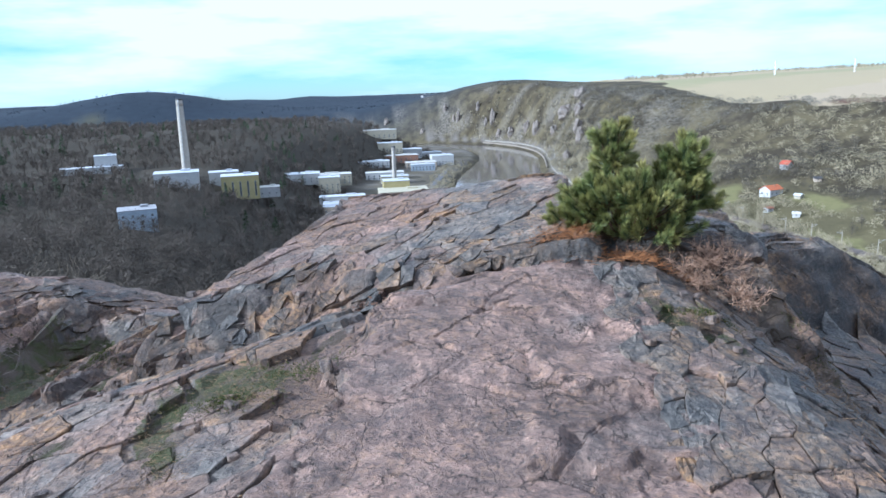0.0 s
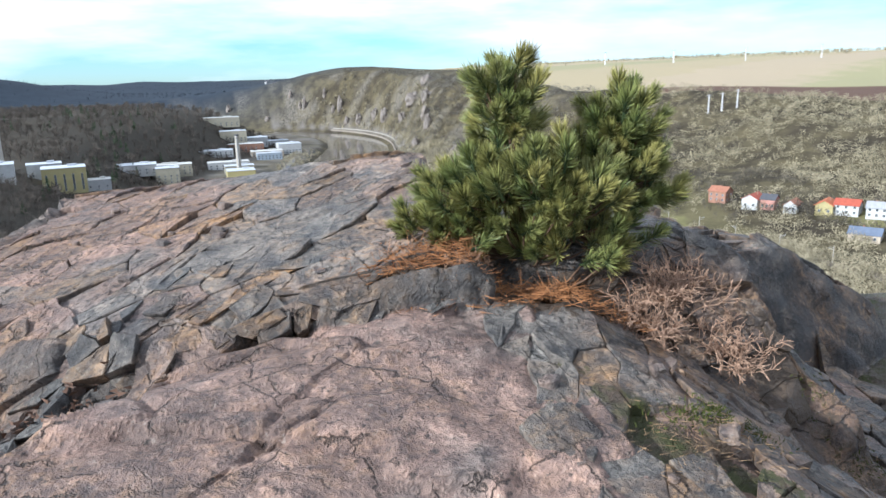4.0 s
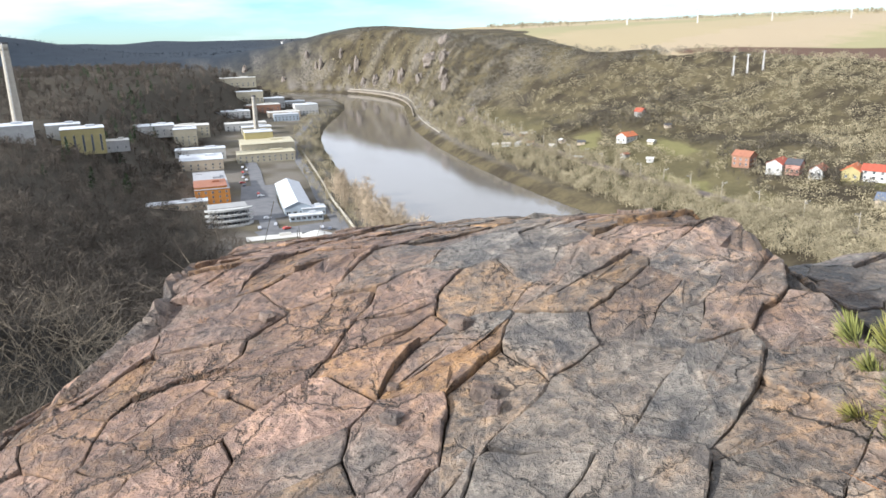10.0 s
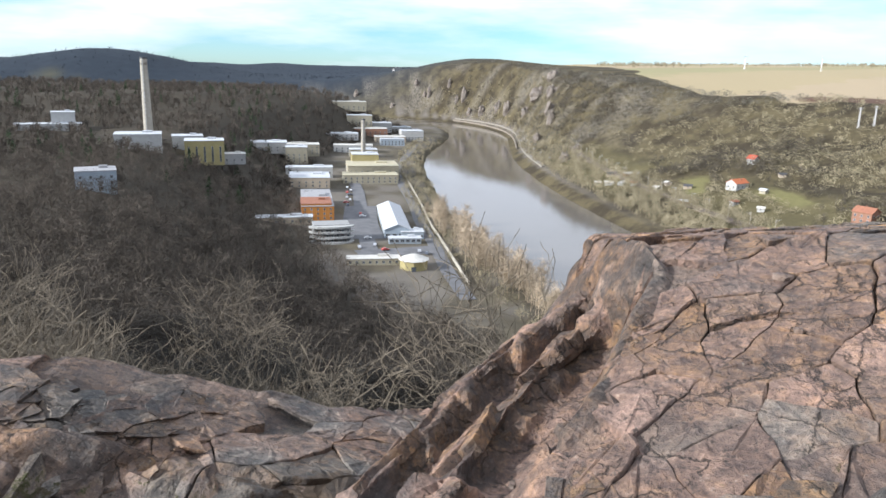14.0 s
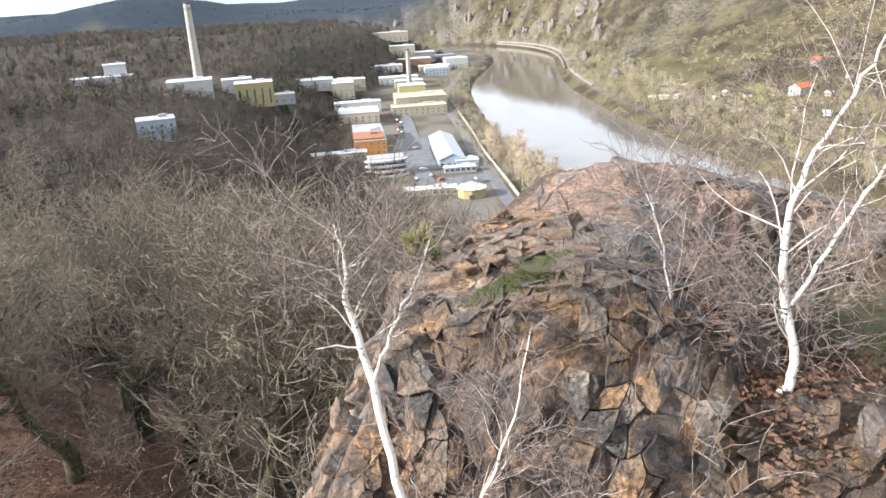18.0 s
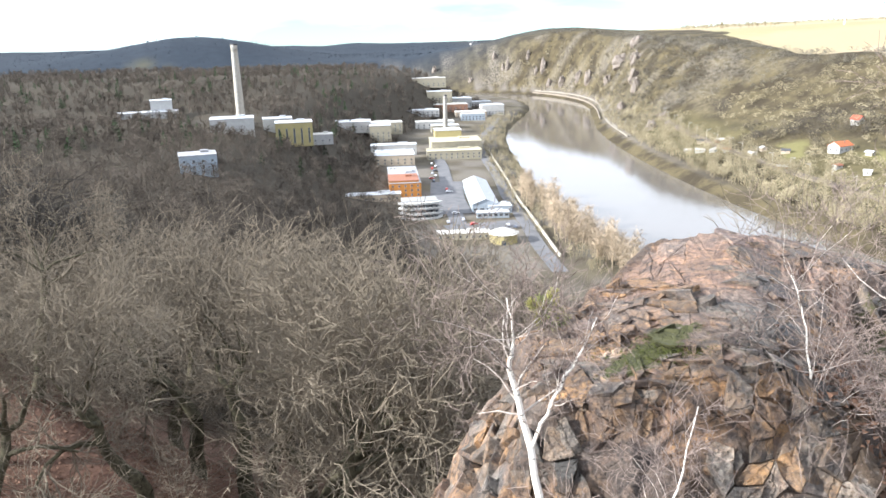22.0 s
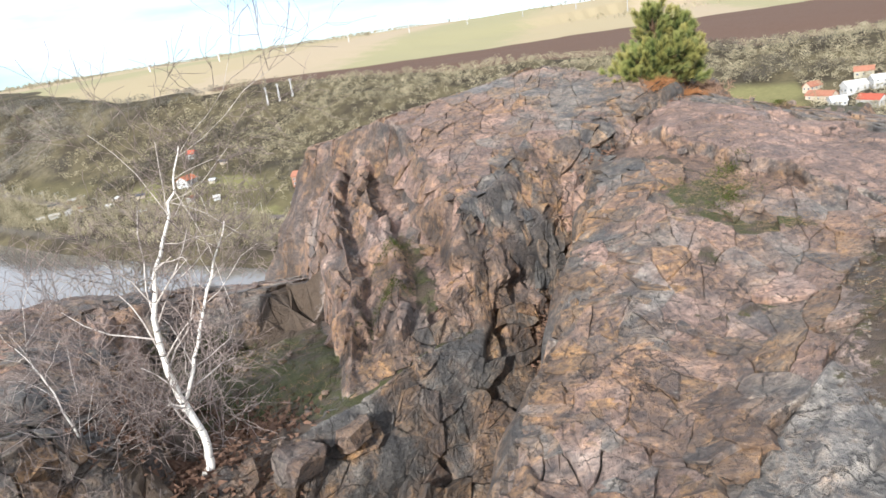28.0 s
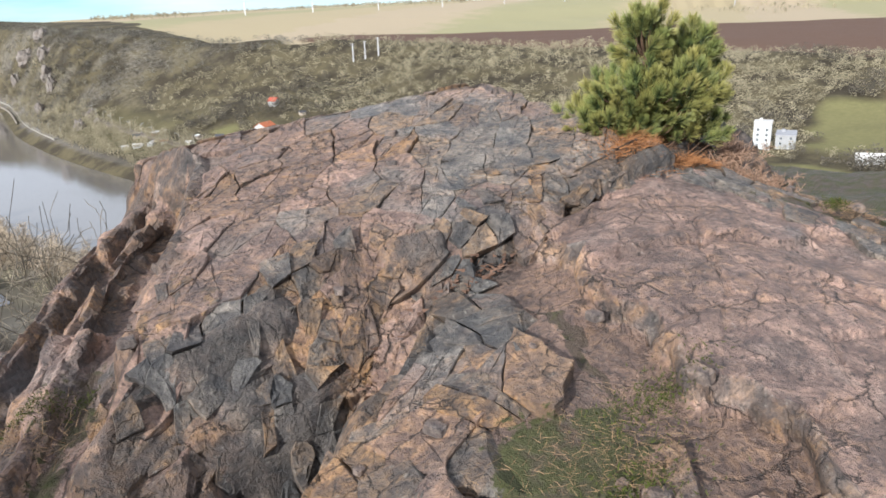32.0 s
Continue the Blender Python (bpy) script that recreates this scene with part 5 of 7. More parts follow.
def on_land(x, y, lo, hi, side, floor=True):
    """Places on one side of the river with the bank distance in lo..hi (in shares of the far slope for side 1)."""
    s, rv = river_side(x, y)
    bank = np.abs(s) - rv[:, 2]
    if side < 0:
        ok = (s < 0) & (bank - rv[:, 5] > lo) & (bank - rv[:, 5] < hi)
    else:
        ok = (s > 0) & (bank > 12) & (bank / rv[:, 3] > lo) & (bank / rv[:, 3] < hi)
    return ok, bank, rv


def spots_at(x, y, scale):
    return np.stack([x, y, ground_z(x, y), scale], 1)


# clearings round the buildings of the terrace: x, y, radius
CLEAR = np.array([(-205, 560, 42), (-160, 560, 30), (-250, 610, 22), (-240, 425, 14)], float)


def clear_of(x, y):
    return np.min(np.hypot(x[:, None] - CLEAR[None, :, 0], y[:, None] - CLEAR[None, :, 1]) - CLEAR[None, :, 2], 1) > 0


x, y = scatter(_r, 1500, (-66, 40), (46, 150), 1.5)
ok = on_land(x, y, -15, 9e9, -1)[0]
wood("oak_wood", "bare brown oak wood covering the steep slope", spots_at(x[ok], y[ok], _r.uniform(0.8, 1.15, ok.sum())), near_pat, WOOD_FAR, 1)
x, y = scatter(_r, 5200, (-60, 20), (140, 520), 1.6)
ok = on_land(x, y, -6, 9e9, -1)[0] & clear_of(x, y)
wood("oak_wood", "bare brown oak wood on the valley side", spots_at(x[ok], y[ok], _r.uniform(0.75, 1.15, ok.sum())), mid_pat, SUNLIT_WOOD, 2)
x, y = scatter(_r, 6800, (-58, 2), (500, 1400), 1.4)
ok = on_land(x, y, 6, 9e9, -1)[0] & clear_of(x, y)
wood("hill_wood", "bare brown woodland on the far hill", spots_at(x[ok], y[ok], _r.uniform(0.7, 1.1, ok.sum())), far_pat, SUNLIT_WOOD, 3)
x, y = scatter(_r, 420, (-45, -8), (430, 1000), 1.3)
ok = on_land(x, y, 30, 9e9, -1)[0] & (value_noise(np.stack([x, y, 0 * x], 1) / 120, 15) > 0.05) & clear_of(x, y)
con_pat = []
for _ in range(3):
    n = 60
    t = _r.random(n)
    a = _r.uniform(0, 2 * np.pi, n)
    p = np.stack([np.cos(a) * (1 - t) * 0.3, np.sin(a) * (1 - t) * 0.3, 1.5 + t * 8.5], 1)
    d = np.stack([np.cos(a), np.sin(a), _r.uniform(-0.5, 0.1, n)], 1)
    con_pat.append(blades(p, d, (1 - t) * 2.4 + 0.5, 0.8, _r))
wood("conifers", "dark green spruces among the bare wood", spots_at(x[ok], y[ok], _r.uniform(0.7, 1.2, ok.sum())), con_pat, CONIFER, 4)
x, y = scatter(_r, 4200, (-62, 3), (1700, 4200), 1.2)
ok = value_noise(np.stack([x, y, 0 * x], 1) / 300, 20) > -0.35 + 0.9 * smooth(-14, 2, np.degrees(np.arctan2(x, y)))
wood("far_woods", "dark wooded hills on the skyline", spots_at(x[ok], y[ok], _r.uniform(0.4, 0.7, ok.sum())), far_pat, HAZY_FOREST, 10)
# far side: scrub and trees
x, y = scatter(_r, 62000, (2, 92), (230, 1500), 1.35)
ok, bank, rv = on_land(x, y, 0.0, 1.0, 1)
dens = value_noise(np.stack([x, y, 0 * x], 1) / 75, 16) + 0.6 * value_noise(np.stack([x, y, 0 * x], 1) / 24, 17)
v = bank / rv[:, 3]
ok &= meadow_at(x, y) < 0.2
keep = ok & (_r.random(len(x)) < np.where(v < 0.42, 0.10 + 0.6 * smooth(-0.1, 0.5, dens), 0.35 + 0.65 * smooth(-0.5, 0.2, dens)) * np.where(rv[:, 3] < 160, 0.9, 1.0))
far_off = np.hypot(x, y) > 760 + 60 * value_noise(np.stack([x, y, 0 * x], 1) / 60, 31)
wood("valley_scrub", "leafless olive-brown scrub on the far valley side", spots_at(x[keep & ~far_off], y[keep & ~far_off], _r.uniform(0.55, 1.25, (keep & ~far_off).sum())), scrub_pat, SCRUB_FAR, 5)
wood("cliff_scrub", "grey leafless scrub on the cliffs up the river", spots_at(x[keep & far_off], y[keep & far_off], _r.uniform(0.55, 1.25, (keep & far_off).sum())), scrub_pat, CLIFF_SCRUB, 25)
dark = ok & (v > 0.25) & (_r.random(len(x)) < 0.75 * smooth(0.15, 0.45, value_noise(np.stack([x, y, 0 * x], 1) / 95 + 5, 26) + 0.4 * value_noise(np.stack([x, y, 0 * x], 1) / 22, 27)))
wood("thicket", "dark bare woodland in the folds of the far slope", spots_at(x[dark], y[dark], _r.uniform(0.8, 1.4, dark.sum())), scrub_pat, THICKET, 15)
near_road = ok & (bank < 60) & (_r.random(len(x)) < 0.55)
wood("bank_trees", "bare grey trees along the far river bank", spots_at(x[near_road], y[near_road], _r.uniform(0.6, 1.1, near_road.sum())), mid_pat, SCRUB_FAR, 6)
vx, vy = scatter(_r, 3800, (22, 86), (230, 760), 1.2)
okv, bank, rv = on_land(vx, vy, 0.04, 0.42, 1)
okv &= (meadow_at(vx, vy) < 0.2) & (bank > 30) & (value_noise(np.stack([vx, vy, 0 * vx], 1) / 32, 28) > -0.05)
wood("garden_trees", "bare fruit trees and hedges among the village gardens", spots_at(vx[okv], vy[okv], _r.uniform(0.35, 0.75, okv.sum())), mid_pat, THICKET, 16)
# hedges and woods out on the plateau
x, y = scatter(_r, 9500, (14, 90), (1300, 4500), 1.1)
q = np.stack([x, y, 0 * x], 1)
ok = on_land(x, y, 1.4, 99, 1)[0] & (value_noise(q / 330, 18) + 0.5 * value_noise(q / 90, 19) > 0.20 - 0.40 * smooth(2000, 3400, np.hypot(x, y)))
wood("plateau_copses", "pale bare copses and hedges on the plateau", spots_at(x[ok], y[ok], _r.uniform(0.5, 1.2, ok.sum())), far_pat, SCRUB_FAR, 7)
# pale poplars on the near bank, copse on the point
k = _r.integers(90, 250, 420)
off = RIV[k, 2] + _r.uniform(3, 22, len(k))
x, y = RIV[k, 0] - _tan[k, 1] * off, RIV[k, 1] + _tan[k, 0] * off
ok = (y > 120) & (y < 470)
wood("riverside_poplars", "tall pale bare poplars on the river bank", spots_at(x[ok], y[ok], _r.uniform(0.8, 1.35, ok.sum())), pop_pat, POPLAR, 8)
k = _r.integers(100, 330, 900)
off = RIV[k, 2] + _r.uniform(2, 30, len(k))
x, y = RIV[k, 0] - _tan[k, 1] * off, RIV[k, 1] + _tan[k, 0] * off
ok = (y > 100) & (y < 1000)
wood("riverside_scrub", "brown bare bushes along the near bank", spots_at(x[ok], y[ok], _r.uniform(0.3, 0.75, ok.sum())), mid_pat, SCRUB_FAR, 9)


# undergrowth, fallen leaves and logs below the near oaks
x, y = scatter(_r, 260, (-72, 8), (9, 60), 1.2)
x, y = x - 6.5, y + 4.0
ok = (ground_z(x, y) < -4.6) & ((x < -8.6) | (y > 11.5))
bush_pat = [broom(_r, 150, 2.4, 2.2, 0.013) for _ in range(4)]
wood("undergrowth", "thin bare saplings and bushes below the oaks", spots_at(x[ok], y[ok], _r.uniform(0.25, 0.7, ok.sum())), bush_pat, TWIG_OAK, 21, "bushes")
leaf_mat = plain("fallen_oak_leaves", (0.165, 0.098, 0.066), (0.08, 0.048, 0.034), 3, 0.85, 0.2, bump=0)
n = 42000
x, y = scatter(_r, n, (-75, 0), (4, 26), 1.2)
x, y = x - 7.0, y + 3.0
d = np.stack([_r.normal(size=n), _r.normal(size=n), np.abs(_r.normal(0, 0.25, n))], 1)
fv, ff = blades(np.stack([x, y, ground_z(x, y) + _r.uniform(0.0, 0.05, n)], 1), d / np.linalg.norm(d, axis=1)[:, None], _r.uniform(0.035, 0.085, n), 0.05, _r)
tagged(mesh_from("fallen_leaves", fv, ff, leaf_mat), "carpet of reddish fallen oak leaves on the slope", "leaves", kind="stuff")


def fallen_log(label, a, b, r, material, seed):
    rng = np.random.default_rng(seed)
    t = np.linspace(0, 1, 9)
    run = np.array(a)[None] * (1 - t)[:, None] + np.array(b)[None] * t[:, None] + rng.normal(0, r * 0.5, (9, 3))
    rad = r * (1 - 0.45 * t)
    fv, ff = stem_tube(run, rad)
    ob = mesh_from("fallen_log", fv, ff, material, None, True)
    return tagged(ob, label, "log", "fallen logs")


MOSSY = bark("mossy_bark", (0.028, 0.026, 0.014), (0.078, 0.072, 0.038), 7)
fallen_log("mossy fallen oak trunk lying on the leaf litter", (-13.4, 9.2, -5.3), (-10.7, 11.6, -6.2), 0.085, MOSSY, 1)
fallen_log("thinner mossy fallen branch on the leaf litter", (-12.6, 8.8, -5.35), (-10.2, 10.6, -6.3), 0.06, MOSSY, 2)
fallen_log("fallen white birch trunk on the leaf litter", (-10.6, 9.7, -5.75), (-9.7, 10.6, -6.6), 0.08, BIRCH, 3)


# -- birches --
def line_tree(name, base, points, radii, label, seed, twig_from=0.35, twigs=26, length=0.6, droop=0.05, size=1.0):
    """A tree from its stem's run (offsets from the base) with forked thin twigs."""
    rng = np.random.default_rng(seed)
    top = empty(name, *base)
    pts = np.array(points, float) * size
    t = np.linspace(0, len(pts) - 1, (len(pts) - 1) * 5 + 1)
    run = np.stack([np.interp(t, np.arange(len(pts)), pts[:, c]) for c in range(3)], 1)
    run[1:-1] = (run[:-2] + 2 * run[1:-1] + run[2:]) / 4 + rng.normal(0, 0.006, (len(run) - 2, 3))
    rad = np.interp(t, np.arange(len(pts)), radii) * 0.74
    v, f = stem_tube(run, rad, 10)
    mesh_from("trunk", v, f, BIRCH, top, True, "white peeling bark with black scars")
    for _ in range(int(twigs * 1.15)):
        k = int(rng.uniform(twig_from, 0.98) * (len(run) - 1))
        d = run[min(k + 1, len(run) - 1)] - run[k]
        d /= np.linalg.norm(d) + 1e-9
        side = rng.normal(size=3)
        way = d * rng.uniform(0.3, 0.9) + side / np.linalg.norm(side) * 0.7
        out = []
        grow(rng, run[k], way / np.linalg.norm(way), length * rng.uniform(0.4, 1.0), min(rad[k] * 0.34, 0.0065), 2, out, droop, 0.2, (2, 5), 0.6, 0.55, 0.0014, 3, 0.10)
        v, f = tubes([s for lv, s in out if lv == 2], 5)
        branch = mesh_from("branch", v, f, BIRCH_BRANCH, top, True)
        v, f = tubes([s for lv, s in out if lv < 2], 3)
        mesh_from("twig", v, f, BIRCH_TWIG, branch)
    return tagged(top, label, "tree", "birches on the rocks")


line_tree("birch", (-5.46, 5.86, -1.2), [(0, 0, 0), (0.10, -0.03, 0.16), (0.13, -0.02, 0.30), (0.04, 0.06, 0.75), (0.02, 0.05, 1.10), (0.10, 0.0, 1.45), (0.26, -0.04, 1.80), (0.36, -0.1, 2.1)],
          [0.038, 0.036, 0.032, 0.028, 0.023, 0.016, 0.010, 0.004], "young bare white birch with a bent foot in leaf litter", 11, 0.3, 24, 0.75)
line_tree("birch", (-5.46, 5.9, -1.2), [(0.06, 0.0, 0.55), (0.20, -0.02, 0.85), (0.34, -0.10, 1.25), (0.5, -0.2, 1.65)], [0.018, 0.015, 0.011, 0.004], "slim second stem of the bare white birch", 12, 0.2, 12, 0.5)
line_tree("birch", (-5.78, 6.1, -1.2), [(0, 0, 0), (-0.08, 0.02, 0.3), (-0.16, 0.05, 0.62), (-0.2, 0.1, 0.95), (-0.30, 0.1, 1.2)], [0.012, 0.011, 0.009, 0.006, 0.002], "thin bare birch sapling beside the bent birch", 13, 0.1, 22, 0.6)
line_tree("birch", (-7.286, 5.305, -2.519), [(0, 0, 0), (-0.06, 0.06, 0.6), (-0.20, 0.22, 1.30), (-0.34, 0.40, 1.95), (-0.42, 0.47, 2.29), (-0.40, 0.46, 2.48), (-0.44, 0.46, 2.72)],
          [0.038, 0.036, 0.031, 0.026, 0.020, 0.010, 0.003], "bare white birch growing out of the cliff foot", 14, 0.45, 20, 0.5, 0.05, 0.94)
line_tree("birch", (-7.286, 5.305, -2.519), [(-0.30, 0.36, 1.82), (-0.20, 0.40, 2.10), (-0.05, 0.42, 2.38), (0.05, 0.42, 2.62)], [0.015, 0.012, 0.008, 0.003], "forked upper stem of the cliff birch", 15, 0.3, 12, 0.35, 0.05, 0.94)
line_tree("birch", (-7.35, 5.20, -2.52), [(0, 0, 0), (0.04, 0.04, 0.60), (0.12, 0.07, 0.95), (0.30, 0.11, 1.28), (0.47, 0.15, 1.68), (0.60, 0.22, 2.25)], [0.026, 0.022, 0.018, 0.013, 0.008, 0.003], "slender leaning birch before the broken rock face", 16, 0.3, 18, 0.45, 0.05, 0.94)


# -- bare shrubs on the ledges --
def shrub(name, label, x, y, z, seed, stems, height, material, category="shrub", thin=0.0016, spread=0.7, group="bare shrubs"):
    rng = np.random.default_rng(seed)
    out, each = [], []
    for _ in range(stems):
        each.append(len(out))
        a = rng.uniform(0, 2 * np.pi)
        way = np.array([math.cos(a) * rng.uniform(0.1, spread), math.sin(a) * rng.uniform(0.1, spread), 1.0])
        grow(rng, (rng.normal(0, 0.04), rng.normal(0, 0.04), -0.05), way / np.linalg.norm(way), height * rng.uniform(0.45, 0.8), 0.006, 2, out, 0.03, 0.24, (2, 4), 0.6, 0.6, thin, 3, 0.05)
    if name == "bare_shrub":
        ob = empty(name, x, y, z)
        for k, i in enumerate(each):
            v, f = tubes([s for _, s in out[i:each[k + 1] if k + 1 < len(each) else None]], 3)
            set_values(mesh_from("stem", v, f, material, ob), "tone", rng.random(len(v)))
    else:
        v, f = tubes([s for _, s in out], 3)
        ob = mesh_from(name, v, f, material)
        ob.location = (x, y, z)
        set_values(ob, "tone", rng.random(len(v)))
    return tagged(ob, label, category, group)


for i, (sx, sy, sz, st, h) in enumerate([(-7.1, 5.3, -1.9, 4, 0.9), (-6.3, 5.4, -1.8, 4, 0.8), (-5.05, 6.3, -1.2, 10, 1.0), (-5.3, 6.5, -1.1, 10, 1.1), (-5.6, 6.3, -1.1, 9, 0.9), (-4.9, 6.6, -1.2, 9, 0.9), (-7.5, 5.6, -2.2, 9, 1.0),
                                         (-7.0, 5.15, -2.7, 5, 1.3), (-7.6, 5.3, -3.0, 6, 1.5), (-6.6, 5.2, -2.4, 4, 1.0), (-7.9, 5.7, -3.0, 6, 1.4), (-5.9, 6.15, -1.15, 9, 0.8), (-5.2, 6.1, -1.2, 7, 0.6), (-8.2, 5.0, -3.6, 8, 1.6),
                                         (-5.5, 5.0, -2.5, 6, 0.9), (-4.9, 4.7, -2.6, 6, 0.9), (-7.3, 5.9, -1.8, 6, 0.8)]):
    shrub("bare_shrub", "leafless reddish-brown shrub on a rock ledge", sx, sy, sz, 100 + i, max(2, int(st * 0.36)), h, BIRCH_TWIG)


# -- the pine --
def needle_material():
    m, n, l, b = mat("pine_needles", 0.5, 0.4)
    info = n.new("ShaderNodeObjectInfo").outputs["Random"]
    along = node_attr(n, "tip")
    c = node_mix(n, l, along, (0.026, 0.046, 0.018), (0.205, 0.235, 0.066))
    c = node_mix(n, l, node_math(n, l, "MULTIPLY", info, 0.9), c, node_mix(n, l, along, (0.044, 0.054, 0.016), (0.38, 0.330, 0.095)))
    l.new(c, b.inputs["Base Color"])
    b.inputs["Subsurface Weight"].default_value = 0.0
    return m


NEEDLE = needle_material()
PINE_BARK = plain("pine_bark", (0.16, 0.10, 0.065), (0.06, 0.04, 0.028), 14, 0.95, 0.1, bump=0.6, size=0.02)
DEAD = plain("dead_needles", (0.33, 0.155, 0.065), (0.20, 0.09, 0.04), 20, 0.9, 0.1, bump=0)


def tuft_mesh(seed, material, n=150, length=0.082):
    """A shoot with needles all round it, bristling forward."""
    rng = np.random.default_rng(seed)
    t = rng.random(n) ** 0.7
    a = rng.uniform(0, 2 * np.pi, n)
    open_ = 1.15 - 0.75 * t + rng.normal(0, 0.12, n)
    d = np.stack([np.cos(a) * np.sin(open_), np.sin(a) * np.sin(open_), np.cos(open_)], 1)
    p = np.stack([0.005 * np.cos(a), 0.005 * np.sin(a), -0.075 + 0.105 * t], 1)
    ln = length * rng.uniform(0.75, 1.12, n) * (1 - 0.25 * t)
    side = np.cross(d, rng.normal(size=d.shape))
    side /= np.linalg.norm(side, axis=1)[:, None]
    bend = np.array([0, 0, 0.012])
    w = 0.0021
    mid = p + d * ln[:, None] * 0.55
    tip = p + d * ln[:, None] + bend
    v = np.stack([p - side * w * 0.6, p + side * w * 0.6, mid - side * w, mid + side * w, tip], 1).reshape(-1, 3)
    i = np.arange(n)[:, None] * 5
    tv, tf = tubes([(0, 0, -0.10, 0.007, 0, 0, 0.03, 0.005)], 5)
    me = mesh_from("needle_tuft", np.concatenate([v, tv]), [i + np.array([[2, 3, 4]]), np.concatenate([i + np.array([[0, 1, 3, 2]]), tf + len(v)])], material)
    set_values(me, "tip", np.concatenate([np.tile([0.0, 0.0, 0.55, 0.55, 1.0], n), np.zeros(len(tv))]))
    data = me.data
    bpy.data.objects.remove(me)
    return data


def build_pine(name, base, lobes, count, seed, label, stem, tuft_scale=1.0, spacing=0.06, fork=()):
    rng = np.random.default_rng(seed)
    top = empty(name, *base)
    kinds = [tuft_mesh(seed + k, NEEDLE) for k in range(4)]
    run = np.array(stem, float)
    v, f = stem_tube(run[:, :3], run[:, 3])
    mesh_from("trunk", v, f, PINE_BARK, top, True)
    if fork:
        side = np.array(fork, float)
        v, f = stem_tube(side[:, :3], side[:, 3])
        mesh_from("fork", v, f, PINE_BARK, top, True)
        run = np.concatenate([run, side])
    weights = np.array([lb[6] for lb in lobes], float)
    placed = []
    for _ in range(count * 14):
        if len(placed) >= count:
            break
        cx, cy, cz, rx, ry, rz, _w = lobes[rng.choice(len(lobes), p=weights / weights.sum())]
        d = rng.normal(size=3)
        d /= np.linalg.norm(d)
        if d[2] < -0.55:
            continue
        q = np.array([cx, cy, cz]) + d * np.array([rx, ry, rz]) * rng.uniform(0.42, 1.02)
        if placed and min(np.linalg.norm(q - o) for o in placed) < spacing * tuft_scale:
            continue
        placed.append(q)
        way = d * 0.75 + np.array([0, 0, 0.65]) + rng.normal(0, 0.12, 3)
        way /= np.linalg.norm(way)
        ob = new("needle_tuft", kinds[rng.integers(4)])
        ob.parent = top
        ob.matrix_basis = Matrix.Translation(q) @ Vector(way).to_track_quat("Z", "Y").to_matrix().to_4x4() @ pose(0, 0, 0, 0, 0, rng.uniform(0, 360)) @ Matrix.Scale(tuft_scale * rng.uniform(0.85, 1.2), 4)
        near = run[np.argmin(np.linalg.norm(run[:, :3] - (q - np.array([0, 0, 0.22])), axis=1))][:3]
        a, b = near, q - way * 0.08
        m1, m2 = a * 0.62 + b * 0.38 - np.array([0, 0, 0.03]), a * 0.25 + b * 0.75 - np.array([0, 0, 0.03])
        v, f = tubes([(*a, 0.0075, *m1, 0.0065), (*m1, 0.0065, *m2, 0.0055), (*m2, 0.0055, *b, 0.0045)], 5)
        mesh_from("limb", v, f, PINE_BARK, top, True)
    return tagged(top, label, "tree")


build_pine("pine", (1.64, 6.38, 0.10), [(-0.16, 0.0, 0.55, 0.44, 0.46, 0.28, 3.0), (-0.14, 0.0, 0.95, 0.20, 0.22, 0.32, 1.8), (0.38, 0.0, 0.58, 0.30, 0.38, 0.28, 1.8), (0.48, 0.0, 0.84, 0.22, 0.24, 0.24, 2.1),
                                        (-0.40, 0.15, 0.36, 0.32, 0.42, 0.20, 1.6), (0.20, -0.12, 0.30, 0.40, 0.40, 0.18, 1.4), (0.08, -0.25, 0.58, 0.36, 0.26, 0.26, 1.5), (0.58, 0.0, 0.54, 0.22, 0.28, 0.22, 1.3)], 400, 21,
           "small bushy green Scots pine rooted in a rock cleft", [(0, 0, -0.08, 0.05), (-0.05, 0, 0.2, 0.042), (-0.10, 0.02, 0.5, 0.03), (-0.10, 0.0, 0.85, 0.018), (-0.08, 0, 1.12, 0.008)], 1.0, 0.070, [(-0.03, 0, 0.15, 0.034), (0.14, 0, 0.36, 0.029), (0.34, 0, 0.58, 0.022), (0.44, 0, 0.82, 0.014), (0.47, 0, 1.0, 0.007)])


build_pine("young_pine", (-7.39, 7.14, -0.72), [(0, 0, 0.16, 0.10, 0.10, 0.12, 1), (0.05, 0, 0.08, 0.12, 0.10, 0.06, 1)], 16, 61, "small yellow-green young pine at the edge of the outcrop",
           [(0, 0, -0.1, 0.012), (0, 0, 0.05, 0.010), (0.01, 0, 0.15, 0.008), (0.01, 0, 0.24, 0.004)], 0.85)


# ---- buildings ----
def ground_at(x, y):
    return float(ground_z(np.array([float(x)]), np.array([float(y)]))[0])


def render_wall(name, colour):
    return plain(name, colour, tuple(c * 0.78 for c in colour), 0.35, 0.85, 0.2, bump=0.15, size=0.02)


WALLS = {k: render_wall("wall_" + k, tuple(0.74 * x for x in c)) for k, c in dict(white=(0.58, 0.58, 0.57), cream=(0.47, 0.43, 0.33), yellow=(0.46, 0.40, 0.20), orange=(0.62, 0.27, 0.07), pink=(0.62, 0.33, 0.27), grey=(0.42, 0.42, 0.42),
                                                         brick=(0.36, 0.20, 0.14), beige=(0.58, 0.49, 0.38), blue=(0.45, 0.52, 0.60)).items()}
